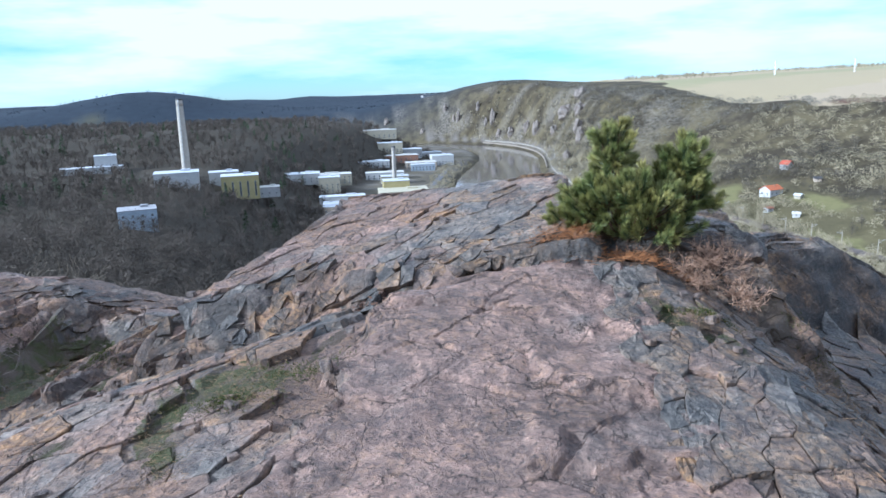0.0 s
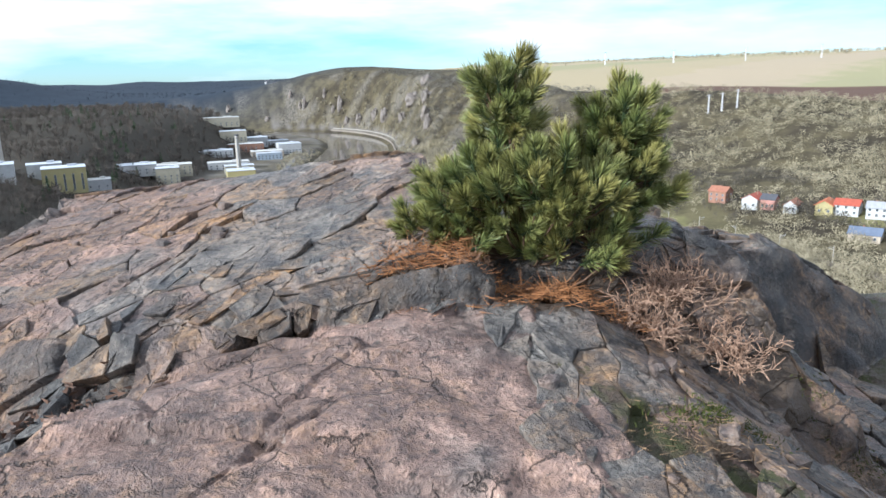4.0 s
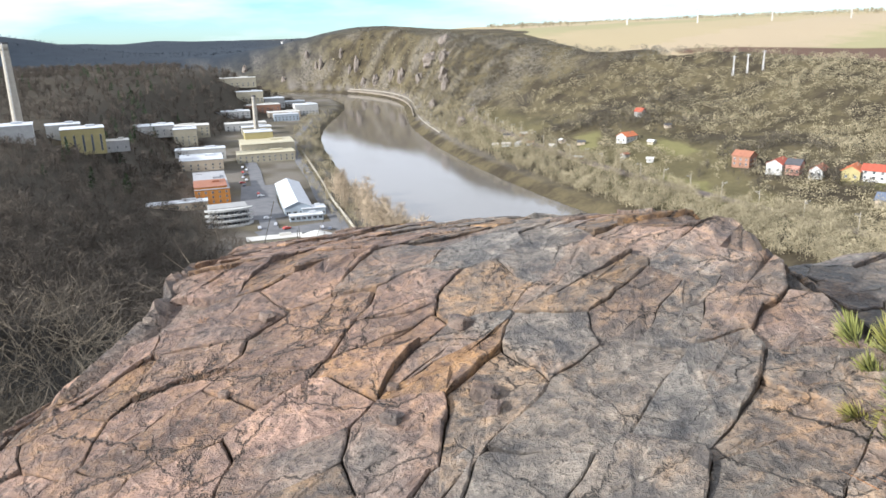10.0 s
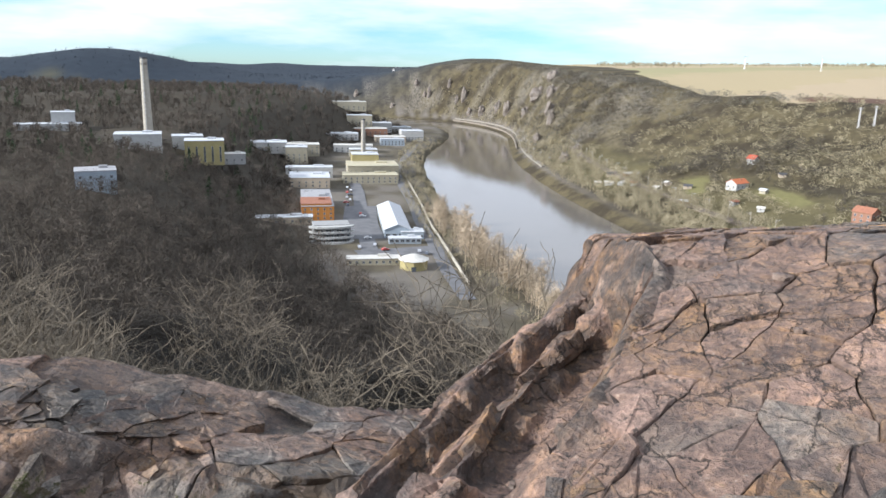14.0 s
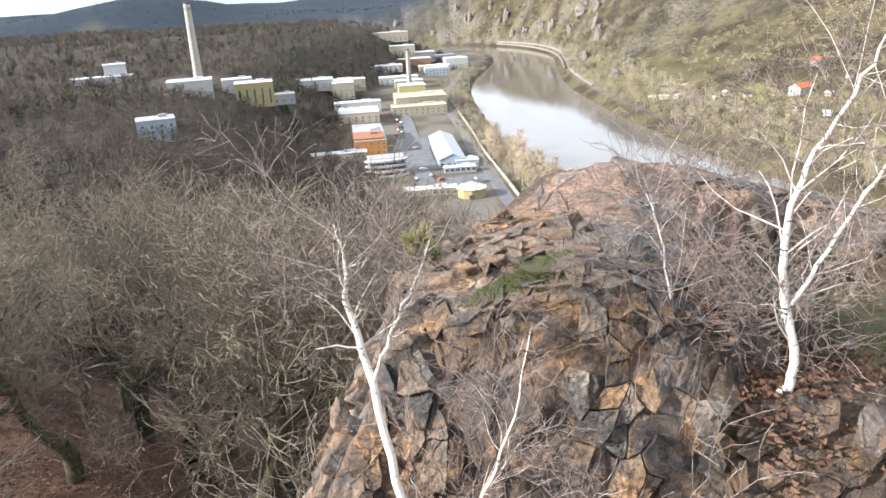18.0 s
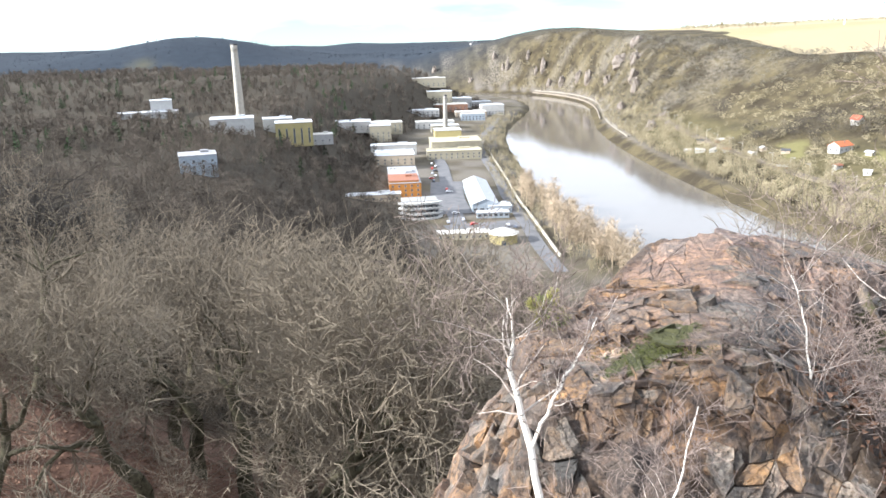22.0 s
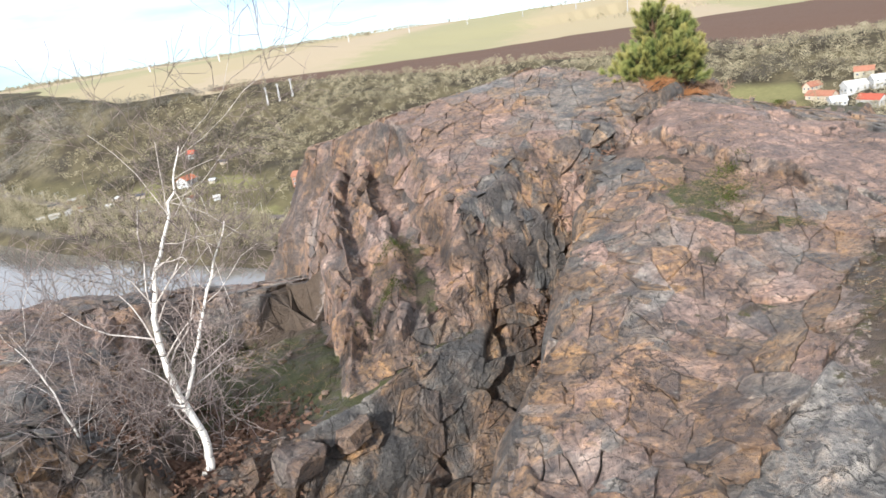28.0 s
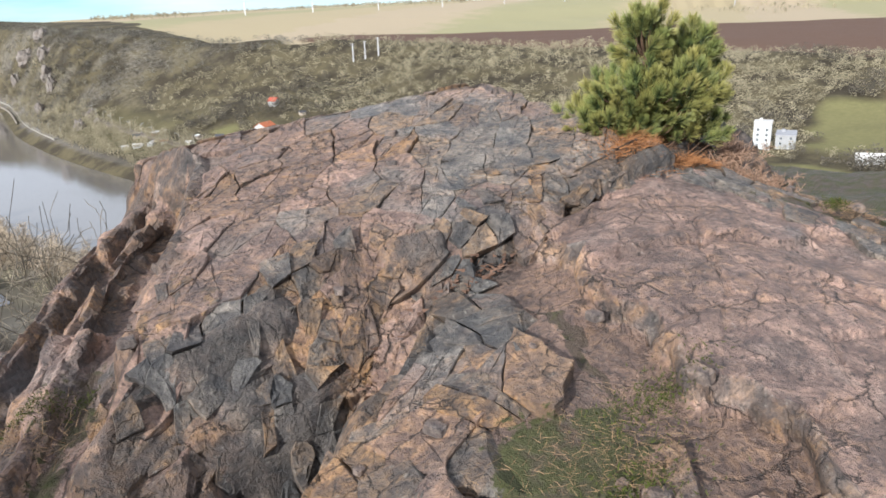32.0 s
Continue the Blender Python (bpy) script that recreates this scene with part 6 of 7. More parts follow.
ROOFS = {k: plain("roof_" + k, tuple(x * 0.82 for x in c), tuple(x * 0.58 for x in c), 0.6, 0.75, 0.3, bump=0.4, size=0.05) for k, c in dict(red=(0.42, 0.10, 0.06), rust=(0.36, 0.16, 0.10), dark=(0.09, 0.09, 0.10), white=(0.62, 0.64, 0.68), grey=(0.40, 0.40, 0.42),
                                                                                                              pale=(0.66, 0.64, 0.60), cream=(0.55, 0.50, 0.36), blue=(0.16, 0.19, 0.26), orange=(0.55, 0.17, 0.07)).items()}
GLASS, _n, _l, _b = mat("window_glass", 0.12, 0.6)
_b.inputs["Base Color"].default_value = (0.05, 0.06, 0.075, 1)
CONCRETE = plain("concrete", (0.40, 0.37, 0.32), (0.27, 0.25, 0.215), 0.5, 0.9, 0.2)
ASPHALT = plain("asphalt", (0.15, 0.15, 0.16), (0.085, 0.085, 0.09), 0.2, 0.8, 0.3)
STEEL = plain("galvanised_steel", (0.55, 0.55, 0.56), None, 2, 0.45, 0.5, 0.6, 0)
DARK = plain("tyre_rubber", (0.03, 0.03, 0.03), None, 8, 0.9, 0.2, bump=0)


def box(w, d, h, x=0.0, y=0.0, z=0.0, bevel=0.0):
    bm = bmesh.new()
    bmesh.ops.create_cube(bm, size=1, matrix=Matrix.Translation((x, y, z + h / 2)) @ Matrix.Diagonal((w, d, h, 1)))
    if bevel:
        bmesh.ops.bevel(bm, geom=bm.edges[:], offset=bevel, segments=1, affect="EDGES")
    return bm


def gable(w, d, h, x, y, z, over=0.5, thick=0.25):
    """A pitched roof with its ridge along the local y axis."""
    bm = bmesh.new()
    a, b = w / 2 + over, d / 2 + over
    prof = [(-a, 0), (0, h), (a, 0), (a, -thick), (0, h - thick), (-a, -thick)]
    rows = [[bm.verts.new((x + px, y + s * b, z + pz)) for px, pz in prof] for s in (-1, 1)]
    for i in range(6):
        j = (i + 1) % 6
        bm.faces.new((rows[0][i], rows[0][j], rows[1][j], rows[1][i]))
    for r in rows:
        bm.faces.new((r[0], r[1], r[4], r[5]))
        bm.faces.new((r[1], r[2], r[3], r[4]))
    bmesh.ops.recalc_face_normals(bm, faces=bm.faces[:])
    return bm


def gable_walls(w, d, h, rise):
    bm = bmesh.new()
    a, b = w / 2, d / 2
    prof = [(-a, -1.5), (a, -1.5), (a, h), (0, h + rise), (-a, h)]
    rows = [[bm.verts.new((px, s * b, pz)) for px, pz in prof] for s in (-1, 1)]
    for i in range(5):
        j = (i + 1) % 5
        bm.faces.new((rows[0][i], rows[0][j], rows[1][j], rows[1][i]))
    for r in rows:
        bm.faces.new(r)
    bmesh.ops.recalc_face_normals(bm, faces=bm.faces[:])
    return bm


def windows_on(top, w, d, floors, cols, rows_side, storey, size=(1.1, 1.3), sill=1.0):
    """Glazed windows with pale frames, on all four sides."""
    pane = bpy.data.meshes.new("window")
    bm = box(size[0], 0.10, size[1])
    bm.to_mesh(pane)
    bm.free()
    pane.materials.append(GLASS)
    rim = bpy.data.meshes.new("frame")
    bm = bmesh.new()
    for fx, fz, fw, fh in ((0, -0.08, size[0] + 0.2, 0.12), (0, size[1] - 0.02, size[0] + 0.2, 0.10), (-size[0] / 2 - 0.03, 0, 0.10, size[1]), (size[0] / 2 + 0.03, 0, 0.10, size[1]), (0, 0, 0.07, size[1])):
        bmesh.ops.create_cube(bm, size=1, matrix=Matrix.Translation((fx, -0.03, fz + fh / 2)) @ Matrix.Diagonal((fw, 0.14, fh, 1)))
    bm.to_mesh(rim)
    bm.free()
    rim.materials.append(WALLS["white"])
    for side in range(4):
        ln, off, cnt = ((w, d / 2, cols), (d, w / 2, rows_side))[side % 2]
        for fl in range(floors):
            for c in range(cnt):
                u = (c + 0.5) / cnt * ln - ln / 2
                m = Matrix.Rotation(side * math.pi / 2, 4, "Z") @ Matrix.Translation((u, -off - 0.03, fl * storey + sill))
                p = new("window", pane)
                p.parent, p.matrix_basis = top, m
                r = new("frame", rim)
                r.parent = p


def house(name, label, x, y, yaw, w, d, h, roof="gable", wall="white", tiles="red", rise=2.6, floors=1, cols=2, side_cols=3, storey=2.8, z=None, category="house", group="", chimney=True, size=(1.1, 1.3)):
    top = empty(name, x, y, ground_at(x, y) if z is None else z)
    top.rotation_euler = (0, 0, radians(yaw))
    if roof == "gable":
        part("wall", gable_walls(w, d, h, rise - 0.12), WALLS[wall], top)
        part("roof", gable(w, d, rise, 0, 0, h), ROOFS[tiles], top)
    else:
        part("wall", box(w, d, h + 1.5, 0, 0, -1.5), WALLS[wall], top)
        bm = box(w + 0.5, d + 0.5, 0.35, 0, 0, h)
        bmesh.ops.create_cube(bm, size=1, matrix=Matrix.Translation((w * 0.2, d * 0.15, h + 0.9)) @ Matrix.Diagonal((w * 0.22, d * 0.18, 1.3, 1)))
        part("roof", bm, ROOFS[tiles], top)
    if chimney and roof == "gable":
        part("chimney", box(0.7, 0.7, 1.6, w * 0.18, d * 0.1, h + rise * 0.55, 0.05), WALLS["brick"], top)
    windows_on(top, w, d, floors, cols, side_cols, storey, size)
    return tagged(top, label, category, group)


# the village on the far bank
VILLAGE = [
    (258, 397, 30, 9, 11, 6.5, "brick", "rust", 2, "brick house with rust-brown roof beside the meadow"), (265, 374, -55, 9, 13, 5, "white", "red", 1, "white house with long red tiled roof"),
    (270, 366, 35, 8, 8, 5.2, "pink", "dark", 1, "small pink house with dark roof"), (277, 355, -52, 7, 12, 3.6, "white", "rust", 1, "low white cottage in the village row"),
    (288, 342, -50, 9, 14, 4.6, "yellow", "orange", 1, "ochre house with bright orange roof"), (295, 334, 38, 10, 12, 5.5, "white", "red", 2, "white two-storey house with red roof"),
    (302, 321, 42, 9, 10, 5.5, "white", "grey", 2, "white gabled house with grey roof"), (319, 313, 40, 8, 8, 8.5, "pink", "rust", 3, "tall pink house with hipped rust roof"),
    (328, 300, 42, 9, 10, 5.8, "cream", "rust", 2, "cream house with rust-red roof"), (335, 285, -45, 8, 18, 4.6, "grey", "dark", 1, "long grey house with dark roof"),
    (351, 272, 45, 10, 11, 5.5, "white", "red", 2, "white house with a steep red roof"), (356, 261, 48, 9, 9, 7, "brick", "red", 2, "red brick villa at the end of the row"),
    (273, 296, 40, 11, 14, 3.4, "beige", "blue", 1, "low house with slate-blue roof in a garden"), (300, 266, 42, 11, 15, 3.6, "white", "dark", 1, "bungalow with dark grey roof among gardens"),
    (231, 505, -62, 9, 13, 4.2, "white", "orange", 1, "white cottage with bright orange roof on the slope"), (266, 558, 30, 6, 7, 3.6, "white", "red", 1, "tiny white cabin with red roof"),
    (375, 106, 55, 10, 12, 5.2, "yellow", "red", 2, "bright yellow house with red roof"), (381, 143, 30, 5, 12, 2.6, "white", "pale", 1, "low white shed beside the railway"),
    (470, 146, -20, 9, 26, 4, "beige", "rust", 1, "long barn with rust-red roof"), (484, 132, 50, 10, 20, 5, "white", "pale", 1, "white farm house with pale roof"), (458, 116, -25, 9, 22, 4.2, "white", "red", 1, "long white house with red roof"),
    (459, 134, 40, 8, 13, 4, "white", "white", 1, "white workshop with bright metal roof"), (492, 119, 35, 12, 18, 6, "white", "pale", 2, "large white farm building"), (453, 95, 20, 10, 10, 6.5, "white", "white", 2, "white gabled house at the village edge"),
    (413, 82, 60, 9, 12, 4, "white", "red", 1, "white house half hidden by trees"), (508, 133, 15, 9, 16, 4.5, "cream", "rust", 1, "cream house on the slope"), (488, 157, 70, 8, 16, 3.5, "beige", "rust", 1, "rust-roofed shed above the meadow"),
    (432, 70, 20, 9, 12, 4, "white", "red", 1, "white house among bare trees"), (470, 60, 60, 9, 14, 5, "white", "rust", 1, "white house with rust roof on the lane"), (520, 100, 35, 9, 12, 5, "white", "red", 1, "white house high on the slope")]
for hx, hy, yaw, w, d, h, wall, tiles, fl, label in VILLAGE:
    if hx > 440:
        w, d, h = w * 0.72, d * 0.68, h * 0.8
    house("house", label, hx, hy, yaw, w, d, h, "gable", wall, tiles, 2.9, fl, 2, 3, group="village houses")
house("apartment_block", "white slab-sided block with dark balconies by the railway", 381, 199, 25, 9, 9, 14, "flat", "white", "pale", 0, 4, 2, 2, category="building")
house("low_annex", "grey-green two-storey wing beside the white block", 392, 191, 25, 18, 10, 6, "flat", "grey", "grey", 0, 2, 5, 2, category="building")
# garden cabins
_g = np.random.default_rng(8)
for cx, cy in ((160, 582), (168, 575), (175, 566), (152, 590), (241, 485), (270, 518), (373, 322), (185, 540), (196, 548), (205, 530), (214, 470), (222, 448), (188, 490), (340, 335), (352, 318), (180, 600), (168, 612)):
    house("cabin", "small garden cabin with a shallow roof", cx, cy, _g.uniform(0, 180), 4, _g.uniform(4, 7), 2.3, "gable", ("white", "beige", "brick", "cream")[_g.integers(4)], ("rust", "pale", "dark", "red", "white")[_g.integers(5)], 1.1, 1, 1, 1,
          category="cabin", group="garden cabins", chimney=False, size=(0.8, 0.8))

# the works in the valley
house("factory_hall", "long white metal hall with a pitched pale roof", -14, 442, 6, 15, 74, 5, "gable", "blue", "white", 3.2, 1, 4, 12, category="hall", chimney=False, size=(2.2, 1.6))
house("hall_annex", "flat blue-grey annex with white roof beside the hall", -2, 408, 6, 13, 9, 4, "flat", "blue", "white", 0, 1, 5, 2, category="hall")
house("hall_porch", "low glazed front building with white roof", -6, 394, 6, 18, 6, 3, "flat", "blue", "white", 0, 1, 6, 1, category="hall", size=(1.9, 1.5))
house("office_block", "orange rendered block with flat grey and rust roof", -66, 480, 9, 20, 64, 9, "flat", "orange", "grey", 0, 3, 5, 12, category="building")
house("office_penthouse", "rust-red roof storey on the orange block", -64, 462, 9, 19, 24, 10.2, "flat", "orange", "rust", 0, 3, 4, 4, category="building")
house("low_store", "long low store with bright white roof", -80, 437, 9, 34, 9, 4, "flat", "beige", "white", 0, 1, 7, 2, category="building")
house("laboratory", "beige laboratory with bright flat roof", -86, 590, 8, 32, 34, 8, "flat", "beige", "white", 0, 2, 6, 6, category="building")
house("laboratory_wing", "long flat-roofed wing with white parapet", -92, 632, 8, 40, 14, 9, "flat", "white", "white", 0, 2, 8, 2, category="building")
house("works_block", "cream works block with a tall white stair tower", -112, 690, 10, 20, 20, 17, "flat", "cream", "white", 0, 4, 4, 4, category="building")
house("works_wing", "long cream wing with pink and white flat roofs", -128, 722, 10, 66, 18, 10, "flat", "cream", "pale", 0, 3, 14, 3, category="building")
house("dark_store", "grey store with a white flat roof", -140, 700, 10, 34, 22, 9, "flat", "grey", "white", 0, 2, 6, 4, category="building")
house("boiler_house", "pale yellow stepped boiler house", -38, 640, 8, 44, 36, 12, "flat", "cream", "cream", 0, 3, 9, 6, category="building")
house("boiler_hall", "pale yellow lower front of the boiler house", -38, 612, 8, 46, 20, 7, "flat", "cream", "cream", 0, 2, 10, 3, category="building")
house("boiler_tower", "yellow rooftop storey of the boiler house", -46, 664, 8, 24, 20, 18, "flat", "yellow", "white", 0, 4, 5, 4, category="building")
for bx, by, w, d, h, wall, tiles in ((-4, 985, 30, 26, 13, "white", "white"), (-32, 955, 40, 22, 7, "beige", "pale"), (-28, 915, 30, 14, 8, "blue", "white"), (-60, 985, 46, 20, 9, "brick", "pale"), (-48, 1040, 30, 22, 12, "white", "white"),
                                     (-76, 1010, 34, 20, 14, "cream", "white"), (-90, 905, 40, 18, 7, "white", "white"), (-70, 830, 44, 18, 8, "white", "pale"), (-56, 790, 30, 16, 8, "cream", "white"), (-95, 1060, 50, 20, 12, "cream", "pale"), (-20, 1090, 30, 18, 8, "white", "white")):
    house("works_building", "flat-roofed industrial building in the distant works", bx, by, 8, w, d, h, "flat", wall, tiles, 0, 2, 7, 4, category="building", group="works buildings", size=(1.6, 1.5))
house("gate_house", "long low gatehouse with pale roof", -21, 347, 6, 26, 7, 3.2, "flat", "cream", "pale", 0, 1, 8, 1, category="building")
# buildings of the wooded terrace
house("reactor_hall", "white domed hall standing in the wood", -192, 512, 18, 30, 22, 13, "flat", "white", "white", 0, 1, 3, 3, category="hall", size=(1.5, 1.6), z=-60)
house("reactor_store", "white round-shouldered store in the wood", -172, 556, 18, 22, 16, 9, "flat", "white", "white", 0, 1, 3, 2, category="hall", z=-61)
house("ribbed_hall", "pale yellow hall with tall dark ribs and white roof", -154, 536, 16, 27, 20, 16, "flat", "yellow", "white", 0, 1, 5, 4, category="hall", size=(1.2, 11.0), z=-69)
house("ribbed_annex", "grey annex of the yellow hall", -134, 540, 16, 16, 12, 6, "flat", "grey", "pale", 0, 1, 3, 2, category="hall", z=-69)
house("white_tower_block", "white and blue stepped block above the trees", -300, 636, 25, 18, 18, 18, "flat", "white", "white", 0, 4, 3, 3, category="building", z=-60)
house("white_tower_wing", "low white wing of the stepped block", -306, 622, 25, 50, 16, 7, "flat", "white", "white", 0, 2, 8, 3, category="building", z=-58)
house("grey_pavilion", "grey boxy pavilion among bare trees", -156, 357, 24, 18, 16, 10, "flat", "blue", "grey", 0, 3, 4, 4, category="building", z=-60)


def terrace_building(x, y):
    top = empty("terraced_building", x, y, ground_at(x, y))
    top.rotation_euler = (0, 0, radians(12))
    part("wall", box(20, 12, 10.5, 0, 2, -1), WALLS["grey"], top)
    for k in range(4):
        bm = bmesh.new()
        n = 14
        ring = []
        for i in range(n + 1):
            a = math.pi * (i / n) - math.pi
            ring.append((math.cos(a) * 12.5, math.sin(a) * (5.5 + 0.9 * (3 - k)) - 3.0))
        for zz in (0, 1.0):
            for px, py in ring:
                bm.verts.new((px, py, k * 2.7 + zz))
        bm.verts.ensure_lookup_table()
        for i in range(n):
            bm.faces.new((bm.verts[i], bm.verts[i + 1], bm.verts[n + 2 + i], bm.verts[n + 1 + i]))
        bm.faces.new([bm.verts[n + 1 + i] for i in range(n + 1)])
        bm.faces.new([bm.verts[i] for i in range(n, -1, -1)])
        part("balcony", bm, WALLS["white"], top, "white curved balcony band")
    windows_on(top, 20, 15, 3, 7, 4, 2.7)
    return tagged(top, "white building with stacked curved balconies", "building")


terrace_building(-47, 396)


def round_pavilion(x, y):
    top = empty("round_pavilion", x, y, ground_at(x, y))
    bm = bmesh.new()
    bmesh.ops.create_cone(bm, cap_ends=True, segments=10, radius1=7, radius2=7, depth=6, matrix=Matrix.Translation((0, 0, 1.6)))
    part("wall", bm, WALLS["yellow"], top)
    bm = bmesh.new()
    bmesh.ops.create_cone(bm, cap_ends=True, segments=10, radius1=7.8, radius2=1.6, depth=2.2, matrix=Matrix.Translation((0, 0, 5.75)))
    part("roof", bm, ROOFS["pale"], top)
    bm = box(2.2, 0.3, 2.2, 0, -6.9, 0)
    part("door", bm, GLASS, top)
    return tagged(top, "round yellow pavilion with a pale tent roof", "building")


round_pavilion(-1, 341)


def stack(x, y, z0, z1, r0, r1, label):
    top = empty("chimney_stack", x, y, z0)
    h = z1 - z0
    n = 12
    for k in range(n):
        a, b = k / n, (k + 1) / n
        bm = bmesh.new()
        bmesh.ops.create_cone(bm, cap_ends=(k == n - 1), segments=28, radius1=r0 + (r1 - r0) * a, radius2=r0 + (r1 - r0) * b, depth=h / n, matrix=Matrix.Translation((0, 0, h * (a + b) / 2)))
        part("shaft_section", bm, CONCRETE, top, shade=True)
    bm = bmesh.new()
    bmesh.ops.create_cone(bm, cap_ends=True, segments=28, radius1=r1 + 0.25, radius2=r1 + 0.25, depth=1.2, matrix=Matrix.Translation((0, 0, h - 0.4)))
    part("rim", bm, ROOFS["dark"], top, "dark band round the chimney mouth", True)
    bm = bmesh.new()
    for k in range(int(h / 3)):
        bmesh.ops.create_cube(bm, size=1, matrix=Matrix.Translation((0, -(r0 + (r1 - r0) * k * 3 / h) - 0.25, k * 3 + 1.5)) @ Matrix.Diagonal((0.6, 0.3, 2.4, 1)))
    part("ladder_cage", bm, STEEL, top)
    return tagged(top, label, "chimney")


stack(-204, 566, -62, 4.2, 3.6, 2.5, "tall tapered beige concrete chimney")
stack(-50.5, 715, -94, -48.3, 2.5, 1.8, "slim pale chimney beside the boiler house")


# roads, yard and walls of the valley
def ribbon(name, label, pts, width, material, lift=0.25, high=0.0, category="road", kind="structure"):
    p = np.array(pts, float)
    t = np.linspace(0, len(p) - 1, (len(p) - 1) * 10 + 1)
    q = np.stack([np.interp(t, np.arange(len(p)), p[:, c]) for c in range(2)], 1)
    for _ in range(4):
        q[1:-1] = (q[:-2] + 2 * q[1:-1] + q[2:]) / 4
    d = np.gradient(q, axis=0)
    d /= np.linalg.norm(d, axis=1)[:, None]
    nrm = np.stack([-d[:, 1], d[:, 0]], 1)
    l, r = q + nrm * width / 2, q - nrm * width / 2
    z = ground_z(q[:, 0], q[:, 1])
    rows = [np.c_[l, z - 1.5], np.c_[l, z + lift + high], np.c_[r, z + lift + high], np.c_[r, z - 1.5]]
    v = np.stack(rows, 1).reshape(-1, 3)
    ob = mesh_from(name, v, grid_faces(4, len(q)), material)
    return tagged(ob, label, category, kind=kind)


ribbon("road", "wet grey works road along the river", [(22, 290), (16, 330), (10, 395), (3, 450), (-1, 510), (-10, 590), (-17, 675), (-14, 760), (-4, 850), (6, 930)], 7, ASPHALT)
ribbon("river_wall", "pale concrete flood wall beside the road", [(24, 312), (17, 380), (10, 440), (5, 506), (-3, 590), (-10, 665)], 0.6, CONCRETE, 0.3, 1.5, "wall")
ribbon("works_lane", "grey lane between the works buildings", [(-24, 372), (-30, 420), (-36, 480), (-44, 560), (-50, 600)], 9, ASPHALT, 0.3)
ribbon("works_yard", "grey asphalt yard before the hall", [(-30, 365), (-10, 372), (12, 380)], 16, ASPHALT, 0.2)
ribbon("works_yard", "grey asphalt yard beside the hall", [(-28, 400), (-34, 440), (-38, 500)], 22, ASPHALT, 0.22)
_i = np.arange(232, 372, 6)
_far = RIV[_i, :2] + np.stack([_tan[_i, 1], -_tan[_i, 0]], 1) * (RIV[_i, 2:3] + 15)
ribbon("valley_road", "pale road on the far bank below the cliffs", _far, 6, plain("worn_road", (0.26, 0.235, 0.20), (0.17, 0.155, 0.135), 0.3, 0.9), 0.5)
_far2 = RIV[_i[8:], :2] + np.stack([_tan[_i[8:], 1], -_tan[_i[8:], 0]], 1) * (RIV[_i[8:], 2:3] + 7)
ribbon("embankment_wall", "pale masonry embankment wall at the foot of the cliffs", _far2, 1.0, plain("old_masonry", (0.22, 0.19, 0.155), (0.14, 0.12, 0.10), 0.4, 0.9), 0.2, 2.2, "wall")
_j = np.arange(60, 250, 6)
_rail = RIV[_j, :2] + np.stack([_tan[_j, 1], -_tan[_j, 0]], 1) * (RIV[_j, 2:3] + 55)
ribbon("railway", "double railway track on a dark ballast bed", _rail, 10, plain("ballast", (0.17, 0.14, 0.12), None, 0.6, 0.95), 0.4)


# masts
def mast(x, y, h):
    top = empty("railway_mast", x, y, ground_at(x, y))
    v, f = tubes([(0, 0, -0.5, 0.22, 0, 0, h, 0.14)], 6)
    mesh_from("pole", v, f, CONCRETE, top)
    v, f = tubes([(0, 0, h - 1.0, 0.07, 3.2, 0, h - 0.5, 0.05), (0, 0, h - 2.2, 0.06, 3.2, 0, h - 0.6, 0.05)], 4)
    mesh_from("bracket", v, f, STEEL, top)
    return tagged(top, "slim grey railway mast with a side bracket", "mast", "railway masts")


first = None
for k in range(2, len(_rail) - 1):
    mx, my = _rail[k] * 0.5 + _rail[k + 1] * 0.5
    if first is None:
        first = mast(mx, my, 9.0)
    else:
        copy_thing(first, pose(mx, my, ground_at(mx, my), 0, 0, 180 if k % 2 else 0))
for k in range(0, len(_far) - 1, 2):
    mx, my = _far[k]
    copy_thing(first, pose(mx + 3, my, ground_at(mx + 3, my), 0, 0, 40))


def pylon(x, y, h, half):
    top = empty("pylon", x, y, ground_at(x, y))
    for s in (-1, 1):
        rows = []
        for a in (-1, 1):
            for b in (-1, 1):
                rows.append((s * half + a * 0.6, b * 0.6, -0.5, 0.16, s * half + a * 0.25, b * 0.25, h, 0.12))
        for k in range(8):
            z0, z1 = h * k / 8, h * (k + 1) / 8
            e = -1 if k % 2 else 1
            rows.append((s * half - 0.5 * e, -0.5, z0, 0.07, s * half + 0.5 * e, -0.5, z1, 0.07))
            rows.append((s * half - 0.5 * e, 0.5, z0, 0.07, s * half + 0.5 * e, 0.5, z1, 0.07))
        v, f = tubes(rows, 4)
        mesh_from("leg", v, f, STEEL, top)
    v, f = tubes([(-half - 2.2, 0, h - 0.6, 0.18, half + 2.2, 0, h - 0.6, 0.18), (-half - 2.2, 0, h - 1.6, 0.10, half + 2.2, 0, h - 1.6, 0.10)], 4)
    mesh_from("crossarm", v, f, STEEL, top)
    return tagged(top, "grey steel lattice power pylon on the plateau edge", "pylon", "power pylons")


p0 = pylon(362, 583, 16, 0.0001)
for px, py in ((371.6, 577.5), (382, 571)):
    copy_thing(p0, pose(px, py, ground_at(px, py)))
for k in range(9):
    px, py = 520 + k * 95, 1150 - k * 52
    copy_thing(p0, pose(px, py, ground_at(px, py)) @ Matrix.Scale(1.3, 4))


